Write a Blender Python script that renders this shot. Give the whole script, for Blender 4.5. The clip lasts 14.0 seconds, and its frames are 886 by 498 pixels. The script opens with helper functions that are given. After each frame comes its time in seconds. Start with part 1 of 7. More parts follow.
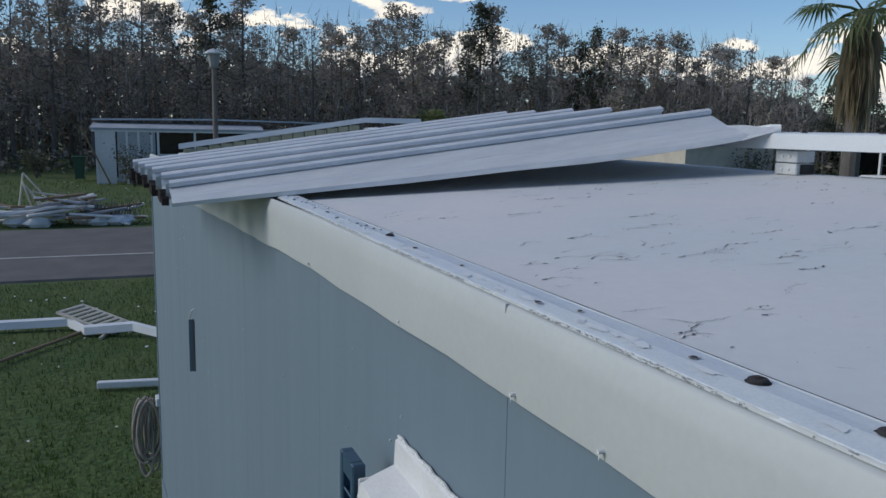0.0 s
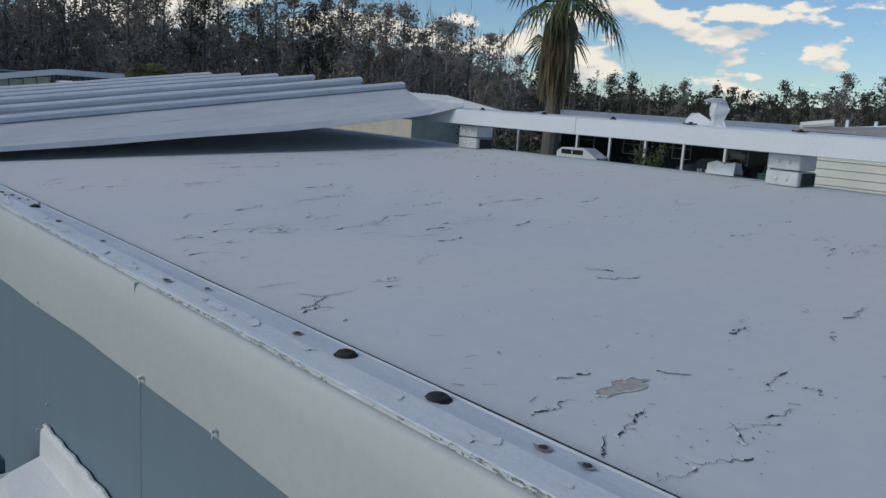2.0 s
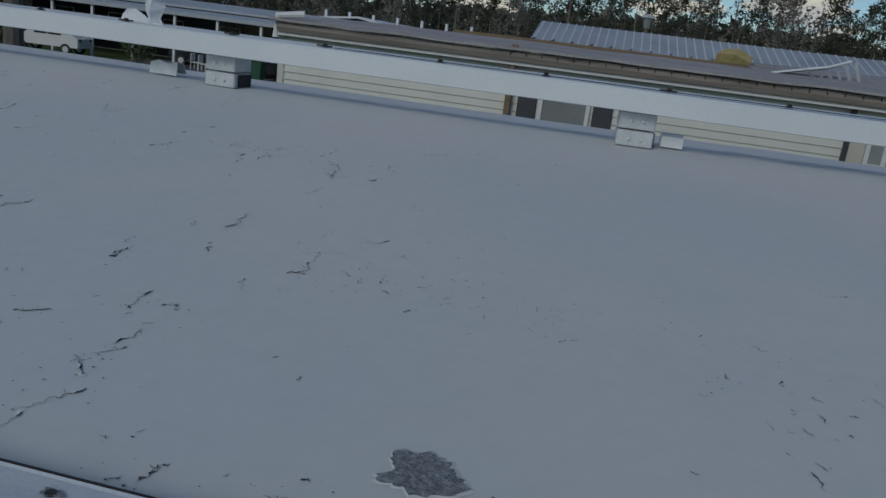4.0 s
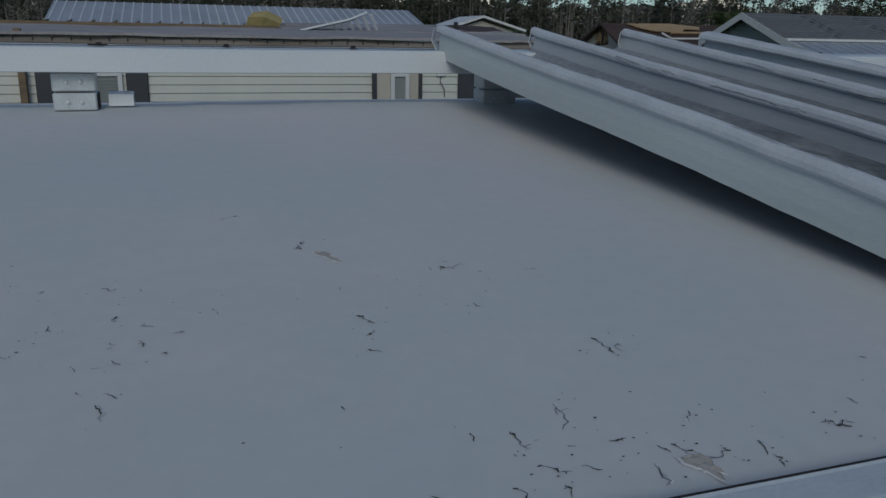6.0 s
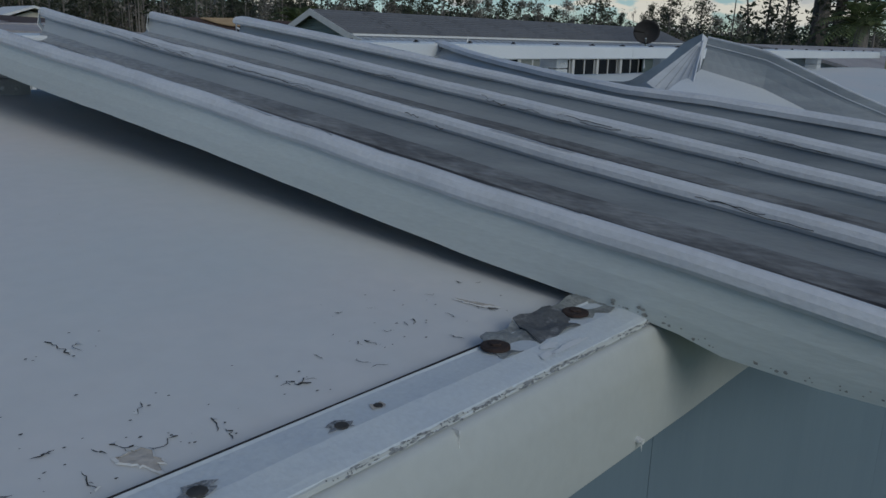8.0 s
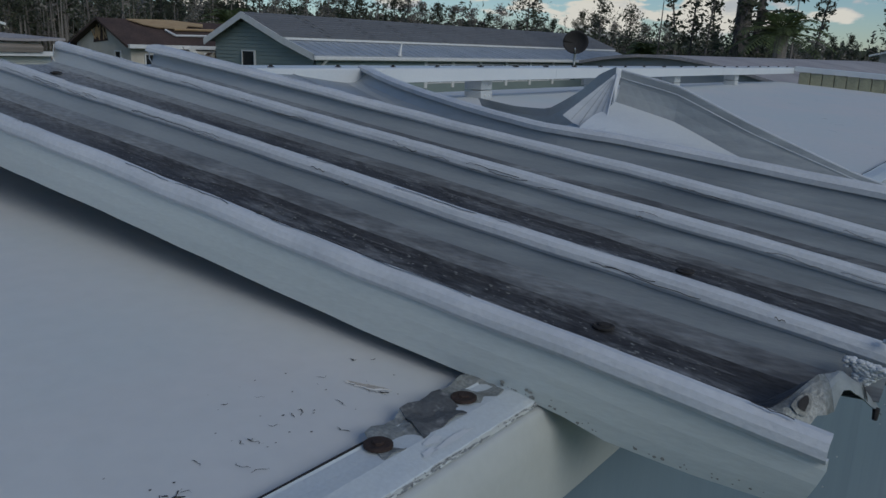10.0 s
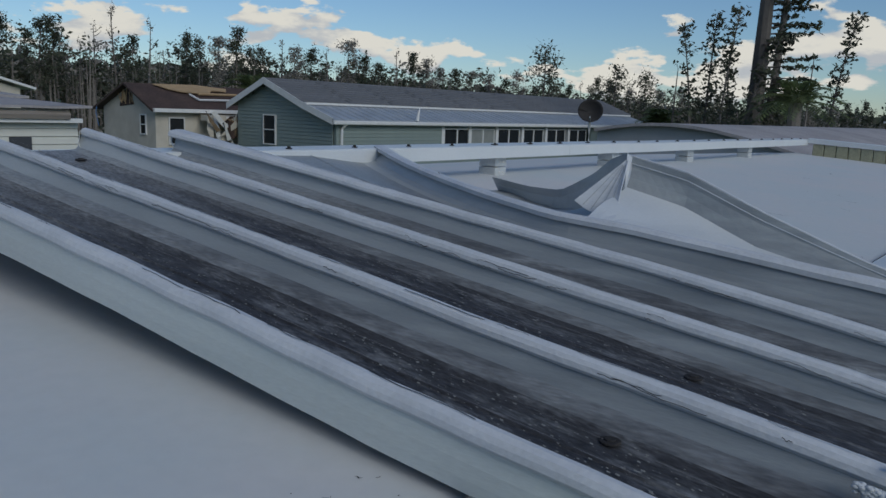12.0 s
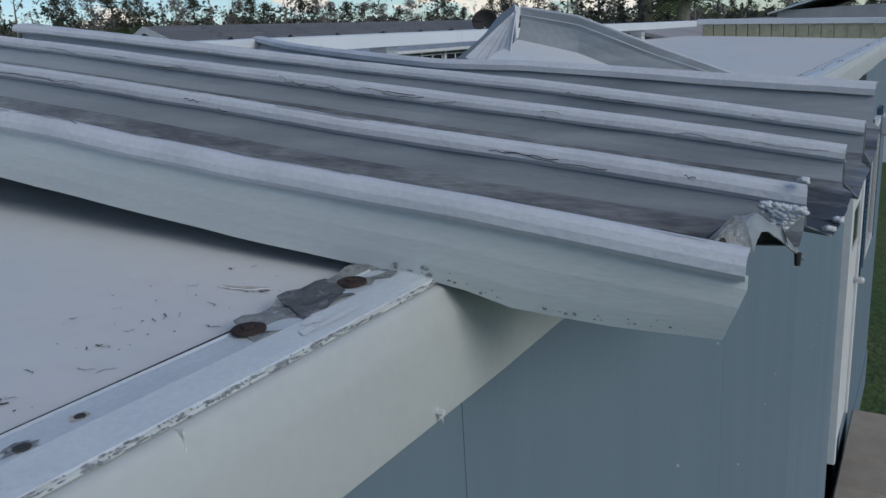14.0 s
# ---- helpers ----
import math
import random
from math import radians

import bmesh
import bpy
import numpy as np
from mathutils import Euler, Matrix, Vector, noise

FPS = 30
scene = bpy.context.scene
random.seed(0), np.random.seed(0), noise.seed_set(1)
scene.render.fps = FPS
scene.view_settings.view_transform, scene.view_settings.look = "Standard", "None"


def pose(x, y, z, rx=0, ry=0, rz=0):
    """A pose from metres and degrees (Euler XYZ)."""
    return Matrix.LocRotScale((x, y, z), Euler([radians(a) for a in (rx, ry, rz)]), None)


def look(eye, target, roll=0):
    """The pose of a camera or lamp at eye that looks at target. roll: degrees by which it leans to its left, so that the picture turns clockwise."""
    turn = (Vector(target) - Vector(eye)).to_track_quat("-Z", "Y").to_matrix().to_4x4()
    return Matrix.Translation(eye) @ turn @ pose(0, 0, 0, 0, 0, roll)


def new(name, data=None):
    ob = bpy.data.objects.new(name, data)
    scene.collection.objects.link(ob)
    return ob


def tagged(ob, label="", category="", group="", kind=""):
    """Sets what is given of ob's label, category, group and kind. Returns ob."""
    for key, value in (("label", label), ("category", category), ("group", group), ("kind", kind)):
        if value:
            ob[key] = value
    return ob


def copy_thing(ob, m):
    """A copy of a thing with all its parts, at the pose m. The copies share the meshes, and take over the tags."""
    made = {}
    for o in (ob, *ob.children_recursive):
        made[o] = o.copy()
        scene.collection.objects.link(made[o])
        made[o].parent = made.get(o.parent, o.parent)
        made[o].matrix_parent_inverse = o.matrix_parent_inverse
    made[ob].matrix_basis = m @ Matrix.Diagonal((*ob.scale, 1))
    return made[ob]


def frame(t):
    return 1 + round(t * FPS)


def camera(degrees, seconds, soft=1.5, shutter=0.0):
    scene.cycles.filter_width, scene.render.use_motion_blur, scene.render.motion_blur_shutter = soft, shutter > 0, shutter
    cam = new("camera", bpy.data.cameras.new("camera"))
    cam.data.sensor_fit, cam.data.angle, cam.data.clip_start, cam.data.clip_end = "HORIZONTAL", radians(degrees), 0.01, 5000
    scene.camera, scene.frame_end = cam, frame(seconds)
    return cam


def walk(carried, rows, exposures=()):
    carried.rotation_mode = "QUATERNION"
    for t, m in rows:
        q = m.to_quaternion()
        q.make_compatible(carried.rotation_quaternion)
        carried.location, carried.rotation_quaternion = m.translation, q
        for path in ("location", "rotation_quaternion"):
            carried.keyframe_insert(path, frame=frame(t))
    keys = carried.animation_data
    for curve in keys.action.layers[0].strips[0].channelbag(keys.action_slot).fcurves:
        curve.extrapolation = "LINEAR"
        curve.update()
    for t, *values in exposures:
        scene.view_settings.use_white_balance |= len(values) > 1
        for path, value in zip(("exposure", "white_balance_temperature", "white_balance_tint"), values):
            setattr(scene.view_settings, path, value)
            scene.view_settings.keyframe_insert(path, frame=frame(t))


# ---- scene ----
# ---------- camera ----------
cam = camera(59.2, 14.0)
PATH = [
    (0, (-0.318, -0.538, 3.762), (-2.14, 0.231, 3.462), 1.1),
    (0.5, (-0.326, -0.555, 3.786), (-2.166, 0.177, 3.507), 2.1),
    (1, (-0.314, -0.523, 3.793), (-2.104, 0.326, 3.515), 3.2),
    (1.5, (-0.284, -0.475, 3.793), (-1.919, 0.635, 3.483), 4.3),
    (2, (-0.24, -0.416, 3.786), (-1.687, 0.917, 3.425), 3.9),
    (2.5, (-0.204, -0.373, 3.78), (-1.436, 1.149, 3.372), 3.8),
    (3, (-0.166, -0.353, 3.801), (-1.082, 1.361, 3.327), 5.5),
    (3.5, (-0.137, -0.364, 3.836), (-0.704, 1.472, 3.281), 7.6),
    (4, (-0.094, -0.353, 3.851), (-0.459, 1.542, 3.327), 7.1),
    (4.2, (-0.075, -0.344, 3.852), (-0.305, 1.577, 3.344), 7.1),
    (6.3, (0.245, -0.299, 3.798), (0.995, 1.477, 3.266), 0.9),
    (6.5, (0.258, -0.296, 3.791), (1.105, 1.436, 3.257), 1.2),
    (7, (0.282, -0.307, 3.78), (1.365, 1.287, 3.246), 1.5),
    (7.5, (0.316, -0.323, 3.781), (1.603, 1.114, 3.253), 1.2),
    (8, (0.352, -0.336, 3.78), (1.788, 0.958, 3.268), 1.2),
    (10.5, (0.398, -0.361, 3.894), (1.951, 0.799, 3.402), 2.3),
    (11, (0.387, -0.355, 3.921), (1.946, 0.81, 3.458), 3.6),
    (11.5, (0.39, -0.351, 3.943), (1.934, 0.844, 3.511), 4.4),
    (12, (0.401, -0.368, 3.935), (1.94, 0.861, 3.585), 2.1),
    (12.5, (0.43, -0.391, 3.857), (1.959, 0.86, 3.546), -5.4),
    (13, (0.455, -0.41, 3.794), (2.053, 0.74, 3.445), -7.9),
    (13.5, (0.476, -0.418, 3.741), (2.121, 0.617, 3.27), -7.7),
    (14, (0.471, -0.373, 3.724), (2.101, 0.667, 3.211), -3.6),
]
EXPOSURE = [(0, 0.84, 6560, 9), (1.5, 0.76, 6560, 9), (2.2, 0.45, 6500, 7), (3, 0.08, 6470, 5), (4, -0.05, 6440, 4), (6.5, -0.14, 6390, 4), (8, 0.09, 6350, 4.5), (10.5, 0.17, 6270, 6), (11.5, 0.33, 6270, 6), (12.5, 0.18, 6230, 6), (13.3, 0.20, 6240, 7), (14, 0.60, 6400, 8)]
walk(cam, [(t, look(eye, target, roll)) for t, eye, target, roll in PATH], EXPOSURE)

# ---------- world, sun, exposure ----------
SUN_UP, SUN_TURN = 30.0, 196.0
world = bpy.data.worlds.new("sky")
scene.world = world
world.use_nodes = True
wt = world.node_tree


def wnode(kind, operation="", data_type="", blend_type=""):
    n = wt.nodes.new(kind)
    if operation:
        n.operation = operation
    if data_type:
        n.data_type = data_type
    if blend_type:
        n.blend_type = blend_type
    return n


def wmath(op, a, b=None):
    n = wnode("ShaderNodeMath", operation=op)
    for i, v in enumerate((a, b)):
        if v is None:
            continue
        if isinstance(v, (int, float)):
            n.inputs[i].default_value = v
        else:
            wt.links.new(v, n.inputs[i])
    return n.outputs[0]


sky = wnode("ShaderNodeTexSky")
sky.sky_type, sky.sun_disc = "NISHITA", False
sky.sun_elevation, sky.sun_rotation = radians(SUN_UP), radians(SUN_TURN)
sky.air_density, sky.dust_density, sky.ozone_density = 1.0, 0.15, 2.2
coords = wnode("ShaderNodeTexCoord")
split = wnode("ShaderNodeSeparateXYZ")
wt.links.new(coords.outputs["Generated"], split.inputs[0])
rise = wmath("MAXIMUM", split.outputs[2], 0.0)
# cloud sheet: flat bases, heaped tops
bend = wnode("ShaderNodeCombineXYZ")
wt.links.new(split.outputs[0], bend.inputs[0])
wt.links.new(split.outputs[1], bend.inputs[1])
wt.links.new(wmath("MULTIPLY", split.outputs[2], 2.6), bend.inputs[2])
heap = wnode("ShaderNodeTexNoise")
heap.inputs["Scale"].default_value, heap.inputs["Detail"].default_value, heap.inputs["Roughness"].default_value = 7.0, 9.0, 0.54
wt.links.new(bend.outputs[0], heap.inputs["Vector"])
lift = wnode("ShaderNodeVectorMath", operation="ADD")
lift.inputs[1].default_value = (0.0, 0.0, 0.055)
wt.links.new(bend.outputs[0], lift.inputs[0])
heap_up = wnode("ShaderNodeTexNoise")
heap_up.inputs["Scale"].default_value, heap_up.inputs["Detail"].default_value, heap_up.inputs["Roughness"].default_value = 7.0, 9.0, 0.54
wt.links.new(lift.outputs[0], heap_up.inputs["Vector"])


def wramp(value, lo, hi):
    n = wnode("ShaderNodeMapRange")
    n.interpolation_type = "SMOOTHSTEP"
    n.inputs["From Min"].default_value, n.inputs["From Max"].default_value = lo, hi
    wt.links.new(value, n.inputs["Value"])
    return n.outputs[0]


# more cloud in the band low over the horizon
low = wmath("MULTIPLY", wramp(rise, 0.02, 0.06), wmath("SUBTRACT", 1.0, wramp(rise, 0.08, 0.18)))
bank = wmath("ADD", heap.outputs[0], wmath("SUBTRACT", wmath("MULTIPLY", low, 0.055), wmath("MULTIPLY", wmath("MULTIPLY", wramp(rise, 0.07, 0.15), wramp(split.outputs[0], -0.2, 0.5)), 0.10)))
cover = wmath("MULTIPLY", wramp(bank, 0.558, 0.595), wramp(rise, 0.0, 0.03))
shade = wramp(wmath("SUBTRACT", heap.outputs[0], heap_up.outputs[0]), -0.07, 0.06)
tint = wnode("ShaderNodeMix", data_type="RGBA")
tint.inputs["A"].default_value, tint.inputs["B"].default_value = (6.0, 6.1, 6.4, 1), (9.2, 8.6, 7.7, 1)
wt.links.new(shade, tint.inputs["Factor"])
blue = wnode("ShaderNodeMix", data_type="RGBA", blend_type="MULTIPLY")
blue.inputs["Factor"].default_value = 1.0
blue.inputs["B"].default_value = (0.72, 0.84, 1.0, 1)
wt.links.new(sky.outputs[0], blue.inputs["A"])
mixed = wnode("ShaderNodeMix", data_type="RGBA")
wt.links.new(cover, mixed.inputs["Factor"])
wt.links.new(blue.outputs["Result"], mixed.inputs["A"])
wt.links.new(tint.outputs["Result"], mixed.inputs["B"])
wt.links.new(mixed.outputs["Result"], wt.nodes["Background"].inputs[0])
wt.nodes["Background"].inputs[1].default_value = 0.065

lamp = bpy.data.lights.new("sun", "SUN")
lamp.energy, lamp.angle, lamp.color = 0.95, radians(30), (1.0, 0.955, 0.885)
sun = new("sun", lamp)
sun_way = Vector((math.sin(radians(SUN_TURN)) * math.cos(radians(SUN_UP)), math.cos(radians(SUN_TURN)) * math.cos(radians(SUN_UP)), math.sin(radians(SUN_UP))))
sun.matrix_world = look(sun_way * 100, (0, 0, 0))


# ---------- materials ----------
def surface(name, color, second=None, scale=6.0, spread=0.5, rough=0.6, metal=0.0, fine=140.0, grain=0.12, bump=0.15, dist=0.004, vary=0.0, stretch=(1, 1, 1), island=False, lo=0.38, hi=0.66, y_pale=None):
    """A procedural surface: two colours mixed by broad noise, darkened by fine grain, with relief from the grain."""
    m = bpy.data.materials.new(name)
    m.use_nodes = True
    nt = m.node_tree
    bsdf = nt.nodes["Principled BSDF"]
    tc = nt.nodes.new("ShaderNodeTexCoord")
    mp = nt.nodes.new("ShaderNodeMapping")
    mp.inputs["Scale"].default_value = stretch
    nt.links.new(tc.outputs["Object"], mp.inputs[0])
    broad = nt.nodes.new("ShaderNodeTexNoise")
    broad.inputs["Scale"].default_value, broad.inputs["Detail"].default_value, broad.inputs["Roughness"].default_value = scale, 7.0, 0.62
    nt.links.new(mp.outputs[0], broad.inputs["Vector"])
    small = nt.nodes.new("ShaderNodeTexNoise")
    small.inputs["Scale"].default_value, small.inputs["Detail"].default_value = fine, 4.0
    nt.links.new(mp.outputs[0], small.inputs["Vector"])
    ramp = nt.nodes.new("ShaderNodeMapRange")
    ramp.inputs["From Min"].default_value, ramp.inputs["From Max"].default_value = lo, hi
    ramp.inputs["To Max"].default_value = spread if second else 0.0
    nt.links.new(broad.outputs[0], ramp.inputs["Value"])
    mix = nt.nodes.new("ShaderNodeMix")
    mix.data_type = "RGBA"
    mix.inputs["A"].default_value = (*color, 1)
    mix.inputs["B"].default_value = (*(second or color), 1)
    share = ramp.outputs[0]
    if y_pale:
        # the second colour takes over past a stretch along y, unevenly
        cut = nt.nodes.new("ShaderNodeSeparateXYZ")
        nt.links.new(tc.outputs["Object"], cut.inputs[0])
        wob = nt.nodes.new("ShaderNodeMath")
        wob.operation = "MULTIPLY_ADD"
        wob.inputs[1].default_value = 1.6
        nt.links.new(broad.outputs[0], wob.inputs[0])
        nt.links.new(cut.outputs[1], wob.inputs[2])
        far = nt.nodes.new("ShaderNodeMapRange")
        far.inputs["From Min"].default_value, far.inputs["From Max"].default_value = y_pale[0] + 0.8, y_pale[1] + 0.8
        nt.links.new(wob.outputs[0], far.inputs["Value"])
        top = nt.nodes.new("ShaderNodeMath")
        top.operation = "MAXIMUM"
        nt.links.new(share, top.inputs[0])
        nt.links.new(far.outputs[0], top.inputs[1])
        share = top.outputs[0]
    nt.links.new(share, mix.inputs["Factor"])
    gr = nt.nodes.new("ShaderNodeMapRange")
    gr.inputs["From Min"].default_value, gr.inputs["From Max"].default_value = 0.3, 0.7
    gr.inputs["To Min"].default_value, gr.inputs["To Max"].default_value = 1 - grain, 1 + grain
    nt.links.new(small.outputs[0], gr.inputs["Value"])
    last = gr.outputs[0]
    if vary:
        info = nt.nodes.new("ShaderNodeObjectInfo") if not island else nt.nodes.new("ShaderNodeNewGeometry")
        vr = nt.nodes.new("ShaderNodeMapRange")
        vr.inputs["To Min"].default_value, vr.inputs["To Max"].default_value = 1 - vary, 1 + vary
        nt.links.new(info.outputs["Random Per Island" if island else "Random"], vr.inputs["Value"])
        mul = nt.nodes.new("ShaderNodeMath")
        mul.operation = "MULTIPLY"
        nt.links.new(last, mul.inputs[0])
        nt.links.new(vr.outputs[0], mul.inputs[1])
        last = mul.outputs[0]
    hsv = nt.nodes.new("ShaderNodeHueSaturation")
    nt.links.new(mix.outputs["Result"], hsv.inputs["Color"])
    nt.links.new(last, hsv.inputs["Value"])
    nt.links.new(hsv.outputs[0], bsdf.inputs["Base Color"])
    rr = nt.nodes.new("ShaderNodeMapRange")
    rr.inputs["To Min"].default_value, rr.inputs["To Max"].default_value = max(rough - 0.12, 0.03), min(rough + 0.12, 1)
    nt.links.new(broad.outputs[0], rr.inputs["Value"])
    nt.links.new(rr.outputs[0], bsdf.inputs["Roughness"])
    bsdf.inputs["Metallic"].default_value = metal
    if bump:
        bp = nt.nodes.new("ShaderNodeBump")
        bp.inputs["Strength"].default_value, bp.inputs["Distance"].default_value = bump, dist
        nt.links.new(small.outputs[0], bp.inputs["Height"])
        nt.links.new(bp.outputs[0], bsdf.inputs["Normal"])
    return m


ROOF_COAT = surface("roof_coating", (0.595, 0.627, 0.627), (0.662, 0.640, 0.630), 1.1, 0.95, 0.78, fine=38, grain=0.022, bump=0.10, dist=0.003)
CRACK = surface("crack_grime_and_lip_shade", (0.030, 0.030, 0.030), (0.07, 0.068, 0.065), 60, 0.8, 0.9, grain=0.3)
UNDER = surface("old_coating", (0.47, 0.44, 0.40), (0.36, 0.34, 0.31), 50, 0.8, 0.9, grain=0.15, bump=0.4)
GRAVEL = surface("bare_grey_roofing", (0.16, 0.17, 0.18), (0.34, 0.36, 0.38), 170, 1.0, 0.9, fine=400, grain=0.3, bump=0.7)
STRIP = surface("coated_metal_strip", (0.59, 0.635, 0.655), (0.51, 0.565, 0.625), 9, 0.8, 0.5, fine=220, grain=0.05, bump=0.12)
CREAM = surface("cream_fascia_paint", (0.492, 0.515, 0.505), (0.452, 0.474, 0.465), 2.2, 0.8, 0.5, fine=90, grain=0.025, bump=0.05)
FLAKE = surface("peeling_white_paint", (0.70, 0.71, 0.70), (0.45, 0.46, 0.46), 60, 0.7, 0.7, fine=300, grain=0.2, bump=0.5)
BLUE = surface("blue_grey_siding_paint", (0.163, 0.220, 0.268), (0.135, 0.186, 0.229), 1.9, 0.5, 0.55, fine=70, grain=0.02, bump=0.04, stretch=(2.0, 2.0, 0.14), vary=0.02, lo=0.45, hi=0.75)
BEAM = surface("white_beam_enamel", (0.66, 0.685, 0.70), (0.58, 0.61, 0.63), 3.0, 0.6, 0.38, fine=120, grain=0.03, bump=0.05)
PAN = surface("painted_aluminium_pan", (0.225, 0.246, 0.258), (0.45, 0.475, 0.485), 4.5, 0.55, 0.42, metal=0.12, fine=110, grain=0.04, bump=0.08, stretch=(4, 0.35, 6), y_pale=(0.0, 1.7))
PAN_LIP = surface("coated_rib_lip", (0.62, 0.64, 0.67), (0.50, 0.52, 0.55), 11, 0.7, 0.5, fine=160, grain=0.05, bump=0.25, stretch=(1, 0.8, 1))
MILDEW = surface("mildewed_pan_floor", (0.045, 0.046, 0.052), (0.33, 0.345, 0.36), 13, 0.62, 0.55, fine=85, grain=0.5, bump=0.35, stretch=(2.2, 0.7, 1), lo=0.49, hi=0.80, y_pale=(0.9, 2.4))
WEB_FOOT = surface("streaked_pan_foot", (0.095, 0.10, 0.11), (0.31, 0.33, 0.345), 9, 0.85, 0.45, metal=0.1, fine=90, grain=0.22, bump=0.15, stretch=(2.0, 0.35, 4), lo=0.40, hi=0.66, y_pale=(0.3, 1.7))
RUBBER = surface("black_rubber", (0.020, 0.019, 0.020), (0.045, 0.040, 0.038), 80, 0.7, 0.82, fine=300, grain=0.2)
RUST = surface("rusty_washer", (0.024, 0.015, 0.013), (0.052, 0.032, 0.026), 90, 0.8, 0.85, fine=400, grain=0.3)
GALV = surface("galvanised_sheet", (0.52, 0.54, 0.55), (0.60, 0.62, 0.63), 20, 0.8, 0.42, metal=0.2, fine=150, grain=0.06)
TAPE = surface("weathered_metal_tape", (0.11, 0.115, 0.12), (0.42, 0.42, 0.42), 26, 0.9, 0.6, metal=0.2, fine=200, grain=0.25, bump=0.3, lo=0.5, hi=0.62)
FOAM = surface("white_foam_sealant", (0.62, 0.64, 0.66), (0.50, 0.52, 0.53), 60, 0.5, 0.9, fine=400, grain=0.12, bump=0.3)
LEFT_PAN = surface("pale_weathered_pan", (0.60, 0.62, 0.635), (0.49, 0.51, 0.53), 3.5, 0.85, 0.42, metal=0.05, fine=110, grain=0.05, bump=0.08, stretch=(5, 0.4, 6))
CHIP = surface("grey_bare_chip", (0.20, 0.205, 0.20), (0.34, 0.34, 0.31), 90, 0.9, 0.8, fine=300, grain=0.3, bump=0.3)
WHITE = surface("white_trim_paint", (0.70, 0.70, 0.69), (0.58, 0.58, 0.57), 7, 0.6, 0.5, grain=0.05)
SHUTTER = surface("dark_blue_shutter", (0.035, 0.075, 0.12), (0.05, 0.10, 0.15), 9, 0.6, 0.45, grain=0.08)
CELLS = surface("yellowed_foam_core", (0.36, 0.35, 0.24), (0.24, 0.24, 0.17), 14, 0.8, 0.85, grain=0.15)
GRASS_GROUND = surface("mown_lawn", (0.040, 0.082, 0.014), (0.082, 0.110, 0.030), 0.55, 0.8, 0.95, fine=14, grain=0.35, bump=0.9, dist=0.05)
BLADE = surface("grass_blade", (0.052, 0.105, 0.020), (0.105, 0.130, 0.042), 1.3, 0.8, 0.7, grain=0.15, vary=0.4, island=True, bump=0)
ASPHALT = surface("worn_asphalt", (0.095, 0.092, 0.092), (0.14, 0.135, 0.13), 0.9, 0.8, 0.9, fine=60, grain=0.2, bump=0.4)
LINE = surface("road_line_paint", (0.45, 0.45, 0.44), (0.3, 0.3, 0.29), 3, 0.8, 0.8, grain=0.12)
VINYL = surface("cream_vinyl_siding", (0.62, 0.615, 0.55), (0.55, 0.545, 0.49), 2.5, 0.6, 0.5, grain=0.03, vary=0.03, bump=0.05)
SAGE = surface("sage_green_siding", (0.235, 0.285, 0.265), (0.20, 0.245, 0.23), 0.8, 0.6, 0.6, grain=0.04, vary=0.04)
BARK = surface("pine_bark", (0.12, 0.106, 0.095), (0.19, 0.172, 0.156), 3, 0.7, 0.95, fine=20, grain=0.25, vary=0.3, stretch=(4, 4, 1))
TWIG = surface("bleached_bare_twigs", (0.36, 0.33, 0.31), (0.24, 0.22, 0.20), 1.0, 0.8, 0.9, grain=0.15, vary=0.3, island=True, bump=0)
NEEDLE = surface("pine_foliage", (0.075, 0.092, 0.055), (0.12, 0.118, 0.085), 0.5, 0.9, 0.8, grain=0.2, vary=0.45, island=True, bump=0)
BROWN_LEAF = surface("storm_browned_foliage", (0.40, 0.345, 0.305), (0.25, 0.252, 0.20), 0.4, 0.9, 0.85, grain=0.15, vary=0.25, island=True, bump=0)
FROND = surface("palm_frond", (0.11, 0.155, 0.058), (0.165, 0.175, 0.075), 2.0, 0.8, 0.6, grain=0.15, vary=0.3, island=True, bump=0)
DEAD_FROND = surface("dead_palm_frond", (0.45, 0.385, 0.265), (0.30, 0.25, 0.175), 2.0, 0.8, 0.85, grain=0.2, vary=0.3, island=True, bump=0)
SHINGLE = surface("grey_shingles", (0.135, 0.138, 0.145), (0.18, 0.183, 0.19), 5, 0.8, 0.95, fine=40, grain=0.18, bump=0.5, vary=0.07)
BROWN_SHINGLE = surface("torn_brown_shingles", (0.055, 0.035, 0.030), (0.085, 0.055, 0.045), 1.2, 0.9, 0.95, fine=12, grain=0.3, bump=0.5)
PLY = surface("bare_plywood", (0.42, 0.30, 0.17), (0.33, 0.22, 0.12), 1.5, 0.8, 0.8, grain=0.12, stretch=(1, 6, 1))
TIMBER = surface("old_timber", (0.24, 0.17, 0.10), (0.13, 0.10, 0.075), 3, 0.8, 0.85, grain=0.2, stretch=(1, 1, 8))
ROLL = surface("pinkish_roll_roofing", (0.40, 0.372, 0.372), (0.28, 0.26, 0.262), 0.9, 0.9, 0.9, fine=20, grain=0.12, bump=0.3)
EAVE = surface("weathered_eave_timber", (0.27, 0.235, 0.205), (0.17, 0.145, 0.125), 3, 0.8, 0.85, grain=0.2, stretch=(0.4, 4, 8))
RIBMETAL = surface("ribbed_metal_roofing", (0.42, 0.45, 0.49), (0.32, 0.35, 0.385), 1.0, 0.8, 0.45, metal=0.2, grain=0.05)
GLASS_DARK = surface("dark_window_glass", (0.018, 0.021, 0.024), (0.03, 0.034, 0.038), 2, 0.6, 0.12, grain=0.02, bump=0)
